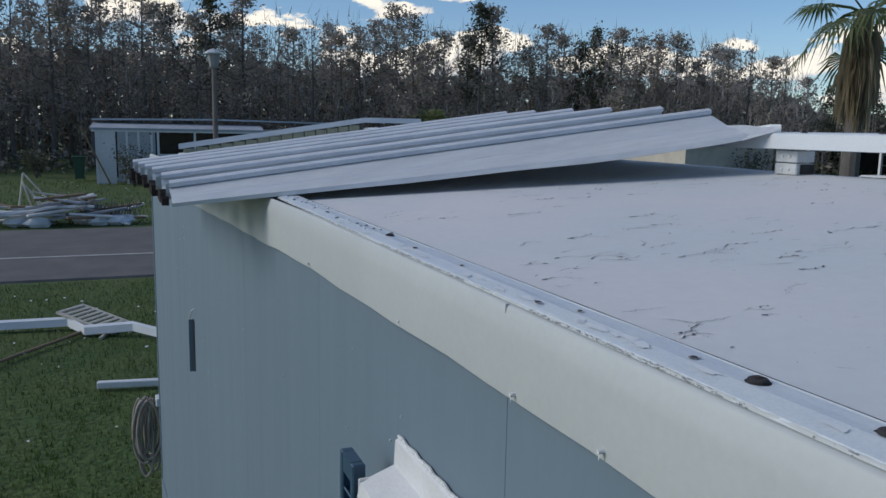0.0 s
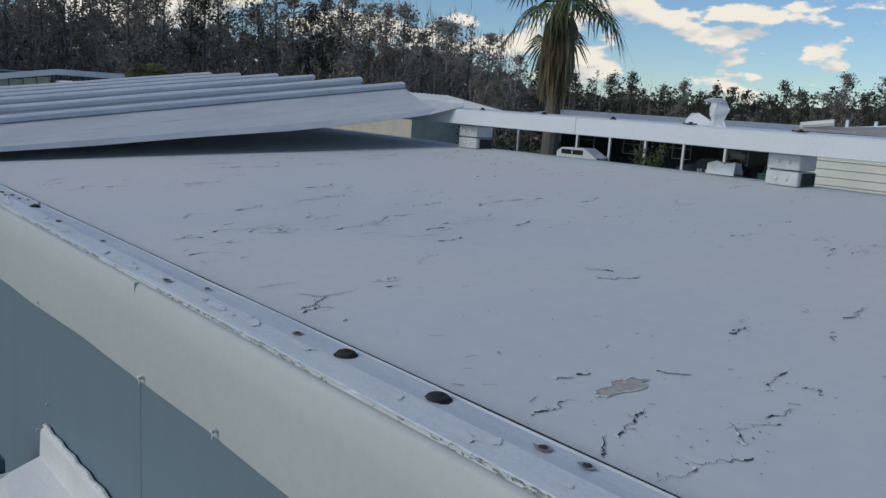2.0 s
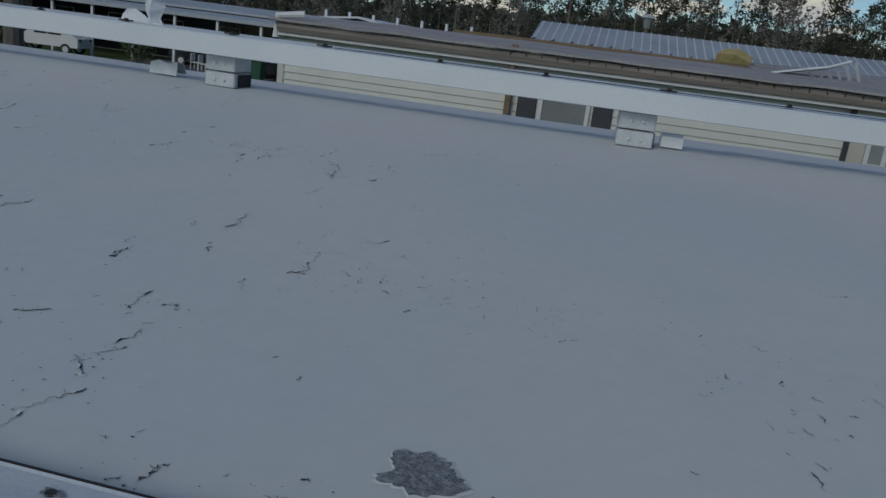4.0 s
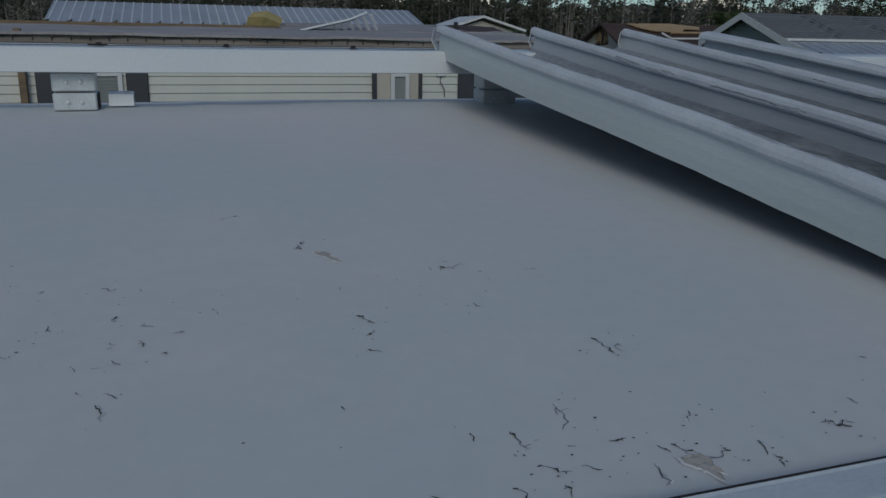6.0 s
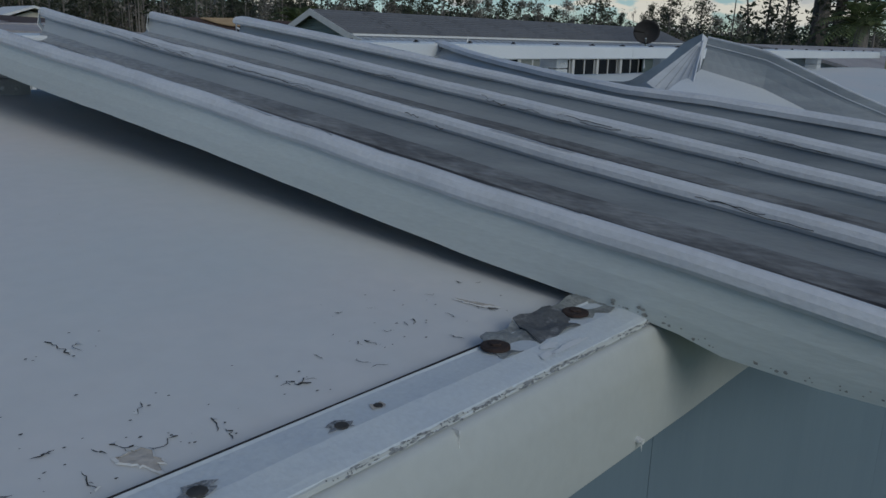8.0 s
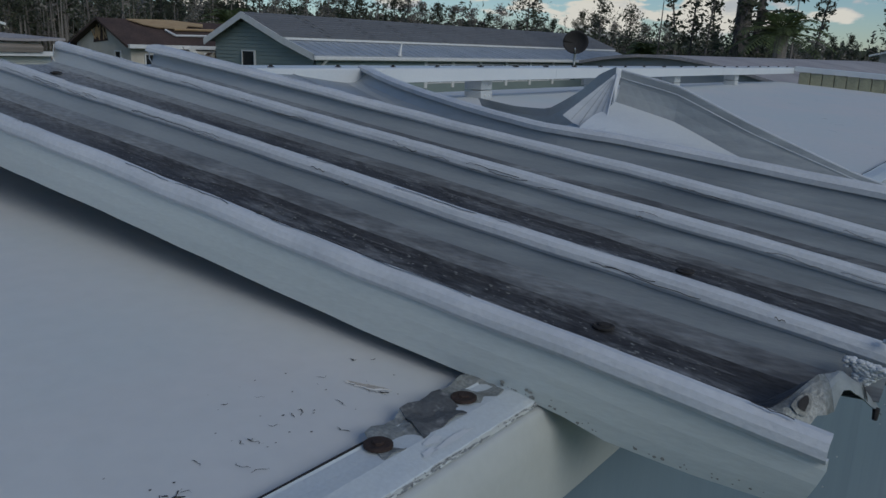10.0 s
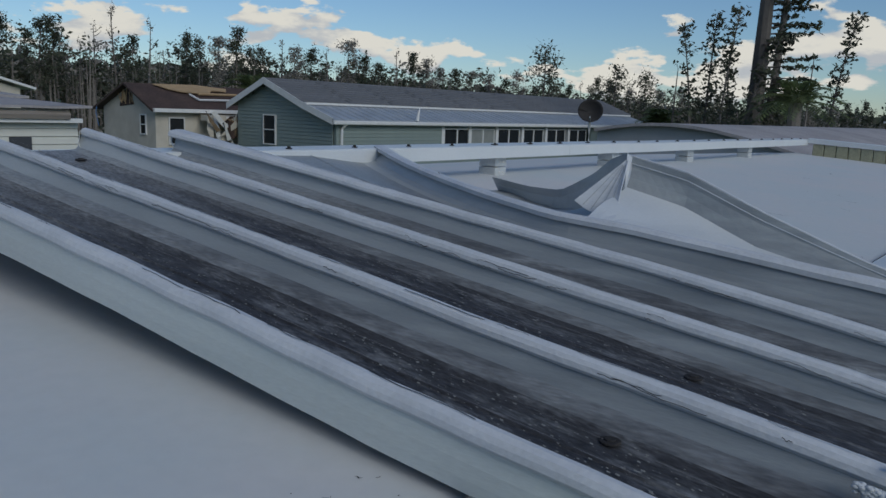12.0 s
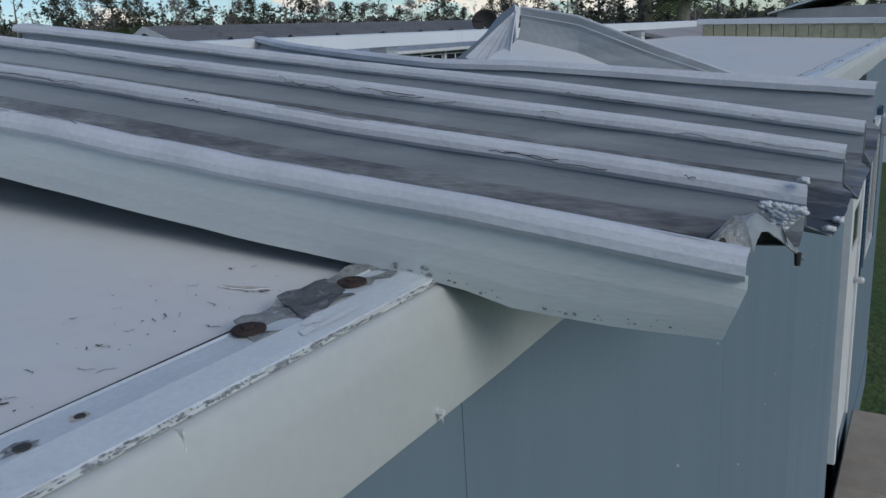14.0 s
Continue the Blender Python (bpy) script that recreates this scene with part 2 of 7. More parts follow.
PALE = surface("pale_stucco", (0.56, 0.52, 0.45), (0.45, 0.415, 0.35), 1.2, 0.8, 0.8, grain=0.08)
GREYWALL = surface("grey_house_paint", (0.42, 0.43, 0.44), (0.35, 0.36, 0.37), 1.5, 0.7, 0.7, grain=0.05)
BLINDS = surface("grey_window_blind", (0.26, 0.275, 0.265), (0.21, 0.222, 0.212), 3, 0.6, 0.6, grain=0.04)
CHARCOAL = surface("charcoal_shutter", (0.045, 0.048, 0.056), (0.06, 0.063, 0.07), 4, 0.6, 0.5, grain=0.05)
CARWHITE = surface("white_car_paint", (0.66, 0.66, 0.65), (0.6, 0.6, 0.6), 2, 0.5, 0.2, grain=0.02, bump=0)
CARDARK = surface("dark_car_paint", (0.02, 0.022, 0.027), (0.03, 0.03, 0.035), 2, 0.5, 0.2, grain=0.02, bump=0)
BINGREEN = surface("green_bin_plastic", (0.018, 0.075, 0.045), (0.03, 0.09, 0.06), 4, 0.6, 0.5, grain=0.08)
HOSE = surface("tan_garden_hose", (0.26, 0.235, 0.20), (0.34, 0.31, 0.27), 12, 0.7, 0.6, grain=0.1)
PAVER = surface("tan_concrete_paver", (0.36, 0.31, 0.25), (0.29, 0.25, 0.20), 6, 0.8, 0.9, grain=0.15, vary=0.08)
TARP = surface("blue_tarp", (0.05, 0.17, 0.42), (0.09, 0.23, 0.47), 3, 0.7, 0.5, grain=0.1)
STRAW = surface("loose_insulation", (0.42, 0.35, 0.16), (0.33, 0.26, 0.10), 9, 0.8, 0.95, grain=0.2)
CLEAR = bpy.data.materials.new("window_glass")
CLEAR.use_nodes = True
CLEAR.node_tree.nodes["Principled BSDF"].inputs["Base Color"].default_value = (0.03, 0.035, 0.04, 1)
CLEAR.node_tree.nodes["Principled BSDF"].inputs["Roughness"].default_value = 0.06


# ---------- mesh tools ----------
class Shape:
    """Vertices, faces and material slots of one mesh."""

    def __init__(self):
        self.v, self.f, self.m = [], [], []

    def face(self, pts, m=0):
        n = len(self.v)
        self.v += [tuple(p) for p in pts]
        self.f.append(tuple(range(n, n + len(pts))))
        self.m.append(m)
        return self

    def box(self, a, b, m=0, turn=None, at=(0, 0, 0), bevel=0.0):
        """A box from corner a to corner b with chamfered edges; turn and at place it afterwards."""
        (x0, y0, z0), (x1, y1, z1) = a, b
        c = min(bevel, (x1 - x0) * 0.4, (y1 - y0) * 0.4, (z1 - z0) * 0.4)
        n = len(self.v)
        if c <= 0:
            pts = [(x, y, z) for x in (x0, x1) for y in (y0, y1) for z in (z0, z1)]
            faces = [(0, 1, 3, 2), (4, 6, 7, 5), (0, 4, 5, 1), (2, 3, 7, 6), (0, 2, 6, 4), (1, 5, 7, 3)]
        else:
            pts, index = [], {}
            for i, x in enumerate((x0, x1)):
                for j, y in enumerate((y0, y1)):
                    for k, z in enumerate((z0, z1)):
                        for axis in range(3):
                            p = [x + (c, -c)[i], y + (c, -c)[j], z + (c, -c)[k]]
                            p[axis] = (x, y, z)[axis]
                            index[i, j, k, axis] = len(pts)
                            pts.append(tuple(p))
            faces = []
            for axis in range(3):
                o = [q for q in range(3) if q != axis]
                for s in (0, 1):
                    ring = []
                    for u, w in ((0, 0), (1, 0), (1, 1), (0, 1)):
                        key = [0, 0, 0]
                        key[axis], key[o[0]], key[o[1]] = s, u, w
                        ring.append(index[(*key, axis)])
                    faces.append(tuple(ring))
                for u in (0, 1):
                    for w in (0, 1):
                        ends = []
                        for s in (0, 1):
                            key = [0, 0, 0]
                            key[axis], key[o[0]], key[o[1]] = s, u, w
                            ends.append((index[(*key, o[0])], index[(*key, o[1])]))
                        faces.append((ends[0][0], ends[0][1], ends[1][1], ends[1][0]))
            for i in (0, 1):
                for j in (0, 1):
                    for k in (0, 1):
                        faces.append(tuple(index[i, j, k, q] for q in range(3)))
        if turn is not None:
            pts = [tuple(turn @ Vector(p)) for p in pts]
        self.v += [(p[0] + at[0], p[1] + at[1], p[2] + at[2]) for p in pts]
        for f in faces:
            self.f.append(tuple(n + q for q in f))
            self.m.append(m)
        return self

    def tube(self, path, radii, sides=8, m=0, caps=True):
        path = [Vector(p) for p in path]
        if not isinstance(radii, (list, tuple)):
            radii = [radii] * len(path)
        n = len(self.v)
        for i, p in enumerate(path):
            way = (path[min(i + 1, len(path) - 1)] - path[max(i - 1, 0)]).normalized()
            side = way.cross(Vector((0, 0, 1)))
            if side.length < 1e-3:
                side = way.cross(Vector((0, 1, 0)))
            side.normalize()
            up = side.cross(way)
            for k in range(sides):
                a = 2 * math.pi * k / sides
                self.v.append(tuple(p + radii[i] * (math.cos(a) * side + math.sin(a) * up)))
        for i in range(len(path) - 1):
            for k in range(sides):
                a, b = n + i * sides + k, n + i * sides + (k + 1) % sides
                self.f.append((a, b, b + sides, a + sides))
                self.m.append(m)
        if caps:
            self.f += [tuple(n + k for k in reversed(range(sides))), tuple(n + (len(path) - 1) * sides + k for k in range(sides))]
            self.m += [m, m]
        return self

    def sweep(self, rings, m=0, thick=0.0, closed=False):
        """Joins rings of points (each a cross-section); with thick, an open section becomes a sheet of that thickness."""
        rings = [[Vector(p) for p in r] for r in rings]
        mats = m if isinstance(m, (list, tuple)) else None
        if thick:
            full = []
            for i, r in enumerate(rings):
                nxt, prv = rings[min(i + 1, len(rings) - 1)], rings[max(i - 1, 0)]
                back = []
                for k, p in enumerate(r):
                    along = nxt[k] - prv[k]
                    across = r[min(k + 1, len(r) - 1)] - r[max(k - 1, 0)]
                    nrm = along.cross(across)
                    nrm = nrm.normalized() if nrm.length > 1e-9 else Vector((0, 0, 1))
                    back.append(p + nrm * thick)
                full.append(r + back[::-1])
            if mats:
                mats = list(mats) + [mats[-1]] + list(mats)[::-1] + [mats[0]]
            rings, closed = full, True
        n, w = len(self.v), len(rings[0])
        for r in rings:
            self.v += [tuple(p) for p in r]
        for i in range(len(rings) - 1):
            for k in range(w if closed else w - 1):
                a, b = n + i * w + k, n + i * w + (k + 1) % w
                self.f.append((a, b, b + w, a + w))
                self.m.append(mats[k % len(mats)] if mats else m)
        if thick:
            c = w // 2
            for base in (n, n + (len(rings) - 1) * w):
                for k in range(c - 1):
                    self.f.append((base + k, base + k + 1, base + w - 2 - k, base + w - 1 - k))
                    self.m.append(mats[k] if mats else m)
        return self

    def disc(self, c, r, h, sides=14, m=0, dome=0.0):
        c = Vector(c)
        rings = [(r, 0.0), (r, h * 0.7), (r * 0.86, h), (r * 0.35, h + dome)]
        n = len(self.v)
        for rad, z in rings:
            for k in range(sides):
                a = 2 * math.pi * k / sides
                self.v.append((c.x + rad * math.cos(a), c.y + rad * math.sin(a), c.z + z))
        for i in range(len(rings) - 1):
            for k in range(sides):
                a, b = n + i * sides + k, n + i * sides + (k + 1) % sides
                self.f.append((a, b, b + sides, a + sides))
                self.m.append(m)
        self.f.append(tuple(n + (len(rings) - 1) * sides + k for k in range(sides)))
        self.m.append(m)
        return self

    def mesh(self, name, mats, smooth=False):
        me = bpy.data.meshes.new(name)
        me.from_pydata(self.v, [], self.f)
        for q in mats:
            me.materials.append(q)
        me.polygons.foreach_set("material_index", self.m)
        if smooth:
            me.polygons.foreach_set("use_smooth", [True] * len(self.f))
        me.update()
        return me


def under(ob, parent):
    """Hangs ob under parent, leaving it where it stands."""
    ob.parent = parent
    if parent is not None:
        ob.matrix_parent_inverse = parent.matrix_world.inverted()
    return ob


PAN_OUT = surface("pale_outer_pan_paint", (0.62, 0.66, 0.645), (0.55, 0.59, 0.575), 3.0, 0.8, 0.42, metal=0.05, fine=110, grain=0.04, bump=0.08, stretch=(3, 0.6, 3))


def part(name, shape, mats, parent, label="", smooth=False, kind=""):
    mats = mats if isinstance(mats, (list, tuple)) else [mats]
    me = shape if isinstance(shape, bpy.types.Mesh) else shape.mesh(name, mats, smooth)
    ob = new(name, me)
    under(ob, parent)
    return tagged(ob, label, kind=kind)


def thing(name, at, label, category, group="", kind=""):
    ob = new(name)
    ob.empty_display_size = 0.1
    ob.matrix_world = pose(*at)
    bpy.context.view_layer.update()
    return tagged(ob, label, category, group, kind)


def single(name, shape, mats, label, category, group="", kind="", smooth=False):
    return tagged(part(name, shape, mats, None, "", smooth), label, category, group, kind)


rnd = random.Random(7)
EDGE = 3.50


def roof_z(x, y):
    """Height of the crowned roof."""
    h = 3.490 + 0.070 * min(y, 1.95) - 0.075 * max(y - 1.95, 0)
    return h + 0.004 * noise.noise((x * 0.9, y * 1.3, 0)) + 0.0012 * noise.noise((x * 6, y * 6, 3))
RUN = surface("washed_pale_streak", (0.27, 0.265, 0.265), (0.15, 0.15, 0.16), 40, 0.8, 0.7, fine=200, grain=0.2)
BRACKET = surface("scratched_bracket_paint", (0.30, 0.315, 0.31), (0.14, 0.148, 0.145), 32, 0.9, 0.45, metal=0.15, fine=260, grain=0.25, bump=0.4)


def leafy(m, share):
    """Thin leaves let part of the light through."""
    nt = m.node_tree
    bsdf = nt.nodes["Principled BSDF"]
    thin = nt.nodes.new("ShaderNodeBsdfTranslucent")
    nt.links.new(bsdf.inputs["Base Color"].links[0].from_socket, thin.inputs["Color"])
    both = nt.nodes.new("ShaderNodeMixShader")
    both.inputs[0].default_value = share
    nt.links.new(bsdf.outputs[0], both.inputs[1])
    nt.links.new(thin.outputs[0], both.inputs[2])
    nt.links.new(both.outputs[0], nt.nodes["Material Output"].inputs["Surface"])


for m in (NEEDLE, BROWN_LEAF, FROND, DEAD_FROND, BLADE):
    leafy(m, 0.45)


# ---------- ground and road ----------
def ground():
    s = Shape()
    xs = [-2500, -600, -200, -90] + [-80 + 8 * i for i in range(21)] + [90, 200, 600, 2500]
    ys = [-2500, -600, -200, -90] + [-80 + 8 * i for i in range(21)] + [90, 200, 600, 2500]
    rings = [[(x, y, 0.10 * noise.noise((x * 0.05, y * 0.05, 5)) - 0.06 if abs(x) < 90 and abs(y) < 90 else -0.06) for y in ys] for x in xs]
    for i, x in enumerate(xs):
        for j, y in enumerate(ys):
            if -36 < x < 12 and abs(y) < 20:
                rings[i][j] = (x, y, -0.02)
    s.sweep(rings)
    return single("ground", s, GRASS_GROUND, "green mown lawn with dry patches reaching the trees", "lawn", kind="structure")


def road():
    s = Shape()
    rows = [-600, -90, -40] + [-36 + 2 * i for i in range(30)] + [60, 120, 600]
    s.sweep([[(-31.0 + 0.012 * y + 0.06 * noise.noise((y * 0.6, 1, 0)), y, -0.03), (-31.0 + 0.012 * y, y, 0.035), (-26, y, 0.06), (-21.0 + 0.012 * y, y, 0.035),
              (-20.95 + 0.012 * y + 0.10 * noise.noise((y * 0.9, 4, 0)), y, -0.03)] for y in rows])
    single("road", s, ASPHALT, "grey worn asphalt lane through the park", "road", kind="structure")
    s = Shape()
    s.sweep([[(-24.50 + 0.012 * y, y, 0.058), (-24.50 + 0.012 * y, y, 0.062), (-24.34 + 0.012 * y, y, 0.061), (-24.34 + 0.012 * y, y, 0.057)] for y in rows])
    single("road_line", s, LINE, "faded white line painted along the road", "road line", kind="structure")


def grass():
    s = Shape()
    for i in range(15000):
        x, y = -8.1 - 12.6 * rnd.random() ** 1.25, rnd.uniform(-5.4, 1.2)
        h, a, w = rnd.uniform(0.03, 0.085), rnd.uniform(0, 6.28), rnd.uniform(0.006, 0.013)
        if noise.noise((x * 0.8, y * 0.8, 9)) < -0.25:
            h *= 0.5
        lean = rnd.uniform(0.2, 0.8) * h
        b = rnd.uniform(0, 6.28)
        s.face([(x - w * math.cos(a), y - w * math.sin(a), -0.03), (x + w * math.cos(a), y + w * math.sin(a), -0.03), (x + lean * math.cos(b), y + lean * math.sin(b), h)])
    for i in range(5000):
        x, y = -32 - 26 * rnd.random() ** 1.3, rnd.uniform(-12, 6)
        h, a, w = rnd.uniform(0.06, 0.16), rnd.uniform(0, 6.28), rnd.uniform(0.02, 0.04)
        s.face([(x - w * math.cos(a), y - w * math.sin(a), -0.1), (x + w * math.cos(a), y + w * math.sin(a), -0.1), (x + 0.4 * h, y + 0.3 * h, h)])
    single("grass", s, BLADE, "short green grass blades of the lawn", "grass", kind="stuff")
    s = Shape()
    for i in range(90):
        x, y = (rnd.uniform(-20, -8.4), rnd.uniform(-5, 0.9)) if i < 50 else (rnd.uniform(-56, -32), rnd.uniform(-9, 3))
        r = rnd.uniform(0.012, 0.04) * (1 if i < 50 else 2.2)
        pts = [(x + r * rnd.uniform(0.5, 1.3) * math.cos(k * 1.26), y + r * rnd.uniform(0.5, 1.3) * math.sin(k * 1.26), 0.05 + 0.01 * rnd.random()) for k in range(5)]
        s.face(pts).face([(p[0], p[1], p[2] - 0.012) for p in reversed(pts)])
    single("scattered_litter", s, WHITE, "small pale storm scraps strewn over the lawn", "litter", kind="stuff")


# ---------- the mobile home ----------
X0, X1, WIDE = -8.0, 9.15, 3.90
CRACK_TURN = 102


def wall_y(x):
    """The long wall bows out a little towards its far end."""
    return 0.012 - 0.236 * max((-2.6 - x) / 5.4, 0) ** 1.15


def home_walls():
    wall = thing("wall_south", (0, 0.02, 0), "blue-grey painted sheet siding of the long side wall", "wall", kind="structure")
    step, x = 1.22, -1.35 - 1.22 * 5
    seams = [X0] + [x + step * i for i in range(1, 10)] + [X1]
    for a, b in zip(seams, seams[1:]):
        lo, hi = a + 0.0008, b - 0.0008
        if lo < 5.45 < hi or lo < 6.2 < hi:
            spans = [(lo, min(5.42, hi)), (max(6.26, lo), hi)]
        else:
            spans = [(lo, hi)]
        for p, q in spans:
            if q - p < 0.02:
                continue
            s = Shape()
            n = max(2, int((q - p) / 0.3) + 1)
            cols = [p + (q - p) * i / n for i in range(n + 1)]
            rows = (0.35, 0.9, 1.6, 2.3, 3.0, 3.47)
            warp = lambda u, z: wall_y(u) + 0.0025 * noise.noise((u * 2.3, z * 1.3, 2))
            s.sweep([[(u, warp(u, z), z) for z in rows] for u in cols], thick=-0.03)
            part("siding_sheet", s, BLUE, wall)
    for a in seams[1:-1]:
        if 5.3 < a < 6.3:
            continue
        s = Shape().box((a - 0.003, wall_y(a) + 0.012, 0.35), (a + 0.003, wall_y(a) + 0.03, 3.45))
        part("seam_strip", s, CRACK, wall)
    s = Shape()
    for i in range(46):
        u, z = rnd.uniform(-6.5, 4.5), rnd.uniform(2.2, 3.35)
        s.box((u - 0.0015, wall_y(u) - 0.004, z - 0.002), (u + 0.0015, wall_y(u) + 0.004, z + 0.002))
    part("nail_heads", s, WHITE, wall)
    s = Shape().sweep([[(u, wall_y(u) - 0.012, -0.1), (u, wall_y(u) - 0.012, 0.36)] for u in (X0, -6, -4, -2, 0, 3, 6, X1)], thick=-0.03)
    part("skirting", s, BLUE, wall)
    s = Shape().box((X0 - 0.02, wall_y(X0) - 0.008, 0.0), (X0 + 0.03, wall_y(X0) + 0.04, 3.46), bevel=0.004)
    part("corner_trim", s, BLUE, wall)
    single("wall_west", Shape().box((X0, wall_y(X0) + 0.03, -0.1), (X0 + 0.1, WIDE, 3.46)), BLUE, "blue-grey end wall beside the lawn", "wall", kind="structure")
    single("wall_east", Shape().box((X1 - 0.1, 0.05, -0.1), (X1, WIDE, 3.46)), BLUE, "blue-grey end wall of the home", "wall", kind="structure")
    single("wall_north", Shape().box((X0 + 0.1, WIDE - 0.1, -0.1), (X1 - 0.1, WIDE, 3.46)), BLUE, "blue-grey rear wall of the home", "wall", kind="structure")


def fold_z(x, y):
    """The seam of two membrane sheets, and a shallow dent by it."""
    return 0.006 / (1 + math.exp(max(min(-(x - 0.26 - 0.02 * math.sin(3 * y)) * 90, 50), -50))) - 0.004 * math.exp(-((x - 0.40) / 0.12) ** 2)


def home_roof():
    s = Shape()
    xs = [X0 + (X1 - X0) * i / 300 for i in range(301)]
    ys = [0.0842, 0.0846] + [0.0842 + (WIDE - 0.0842) * j / 44 for j in range(1, 44)] + [WIDE - 0.0004, WIDE]

    def z(x, y):
        return roof_z(x, y) + fold_z(x, y)
    s.sweep([[(x, y, z(x, y)) for y in ys] for x in xs], thick=-0.03)
    return single("roof", s, ROOF_COAT, "white elastomeric coated flat roof, cracked and peeling", "roof", kind="structure", smooth=True)


def crack_shape(s, x, y, length, angle, width, lift, fork=0.0):
    """A jagged hairline split that opens here and there, with a curled lip of coating and side forks."""
    n = max(5, int(length / 0.0035))
    px, py, a = x, y, angle
    drift, gape = 0.0, rnd.uniform(0.1, 0.9)
    rows = []
    for i in range(n + 1):
        f = i / n
        open_ = 0.62 + 0.38 * max(0.0, math.sin(math.pi * (f * 1.9 + gape))) ** 2 + (0.9 if rnd.random() < 0.06 else 0.0)
        w = 0.5 * width * open_ * min(1.0, 6 * f + 0.15, 6 * (1 - f) + 0.15) * rnd.uniform(0.55, 1.3)
        zz = roof_z(px, py) + 0.0013 + fold_z(px, py)
        nx, ny = -math.sin(a), math.cos(a)
        rows.append((px, py, zz, nx, ny, w, open_))
        if fork and 0 < i < n and rnd.random() < fork:
            crack_shape(s, px, py, length * rnd.uniform(0.12, 0.35), angle + rnd.choice((-1, 1)) * rnd.uniform(0.6, 1.3), width * 0.6, False)
        drift = 0.5 * drift + rnd.gauss(0, 0.5)
        a = angle + drift + rnd.uniform(-0.8, 0.8)
        px += math.cos(a) * length / n
        py += math.sin(a) * length / n
    for p, q in zip(rows, rows[1:]):
        at = lambda r, k, up=0.0: (r[0] + r[3] * r[5] * k, r[1] + r[4] * r[5] * k, r[2] + up)
        s.face([at(p, 1), at(q, 1), at(q, -1), at(p, -1)], 0)
        if lift and p[6] > 0.9:
            reach = 1 + 0.0030 / max(p[5], 0.0003)
            s.face([at(p, reach, -0.0004), at(q, reach, -0.0004), at(q, 1, 0.0007), at(p, 1, 0.0007)], 1)
            # upright side of the lip: its shade is put in with the dark crack colour
            s.face([at(p, 1, 0.0007), at(q, 1, 0.0007), at(q, 1), at(p, 1)], 0)


def speck(s, x, y, r):
    """A tiny ragged pit in the coating."""
    z = roof_z(x, y) + 0.0014 + fold_z(x, y)
    t, n = rnd.uniform(0, 6.28), rnd.choice((4, 5, 6))
    s.face([(x + r * rnd.uniform(0.4, 1.4) * math.cos(t + 6.283 * k / n), y + r * rnd.uniform(0.3, 1.0) * math.sin(t + 6.283 * k / n), z) for k in range(n)], 0)


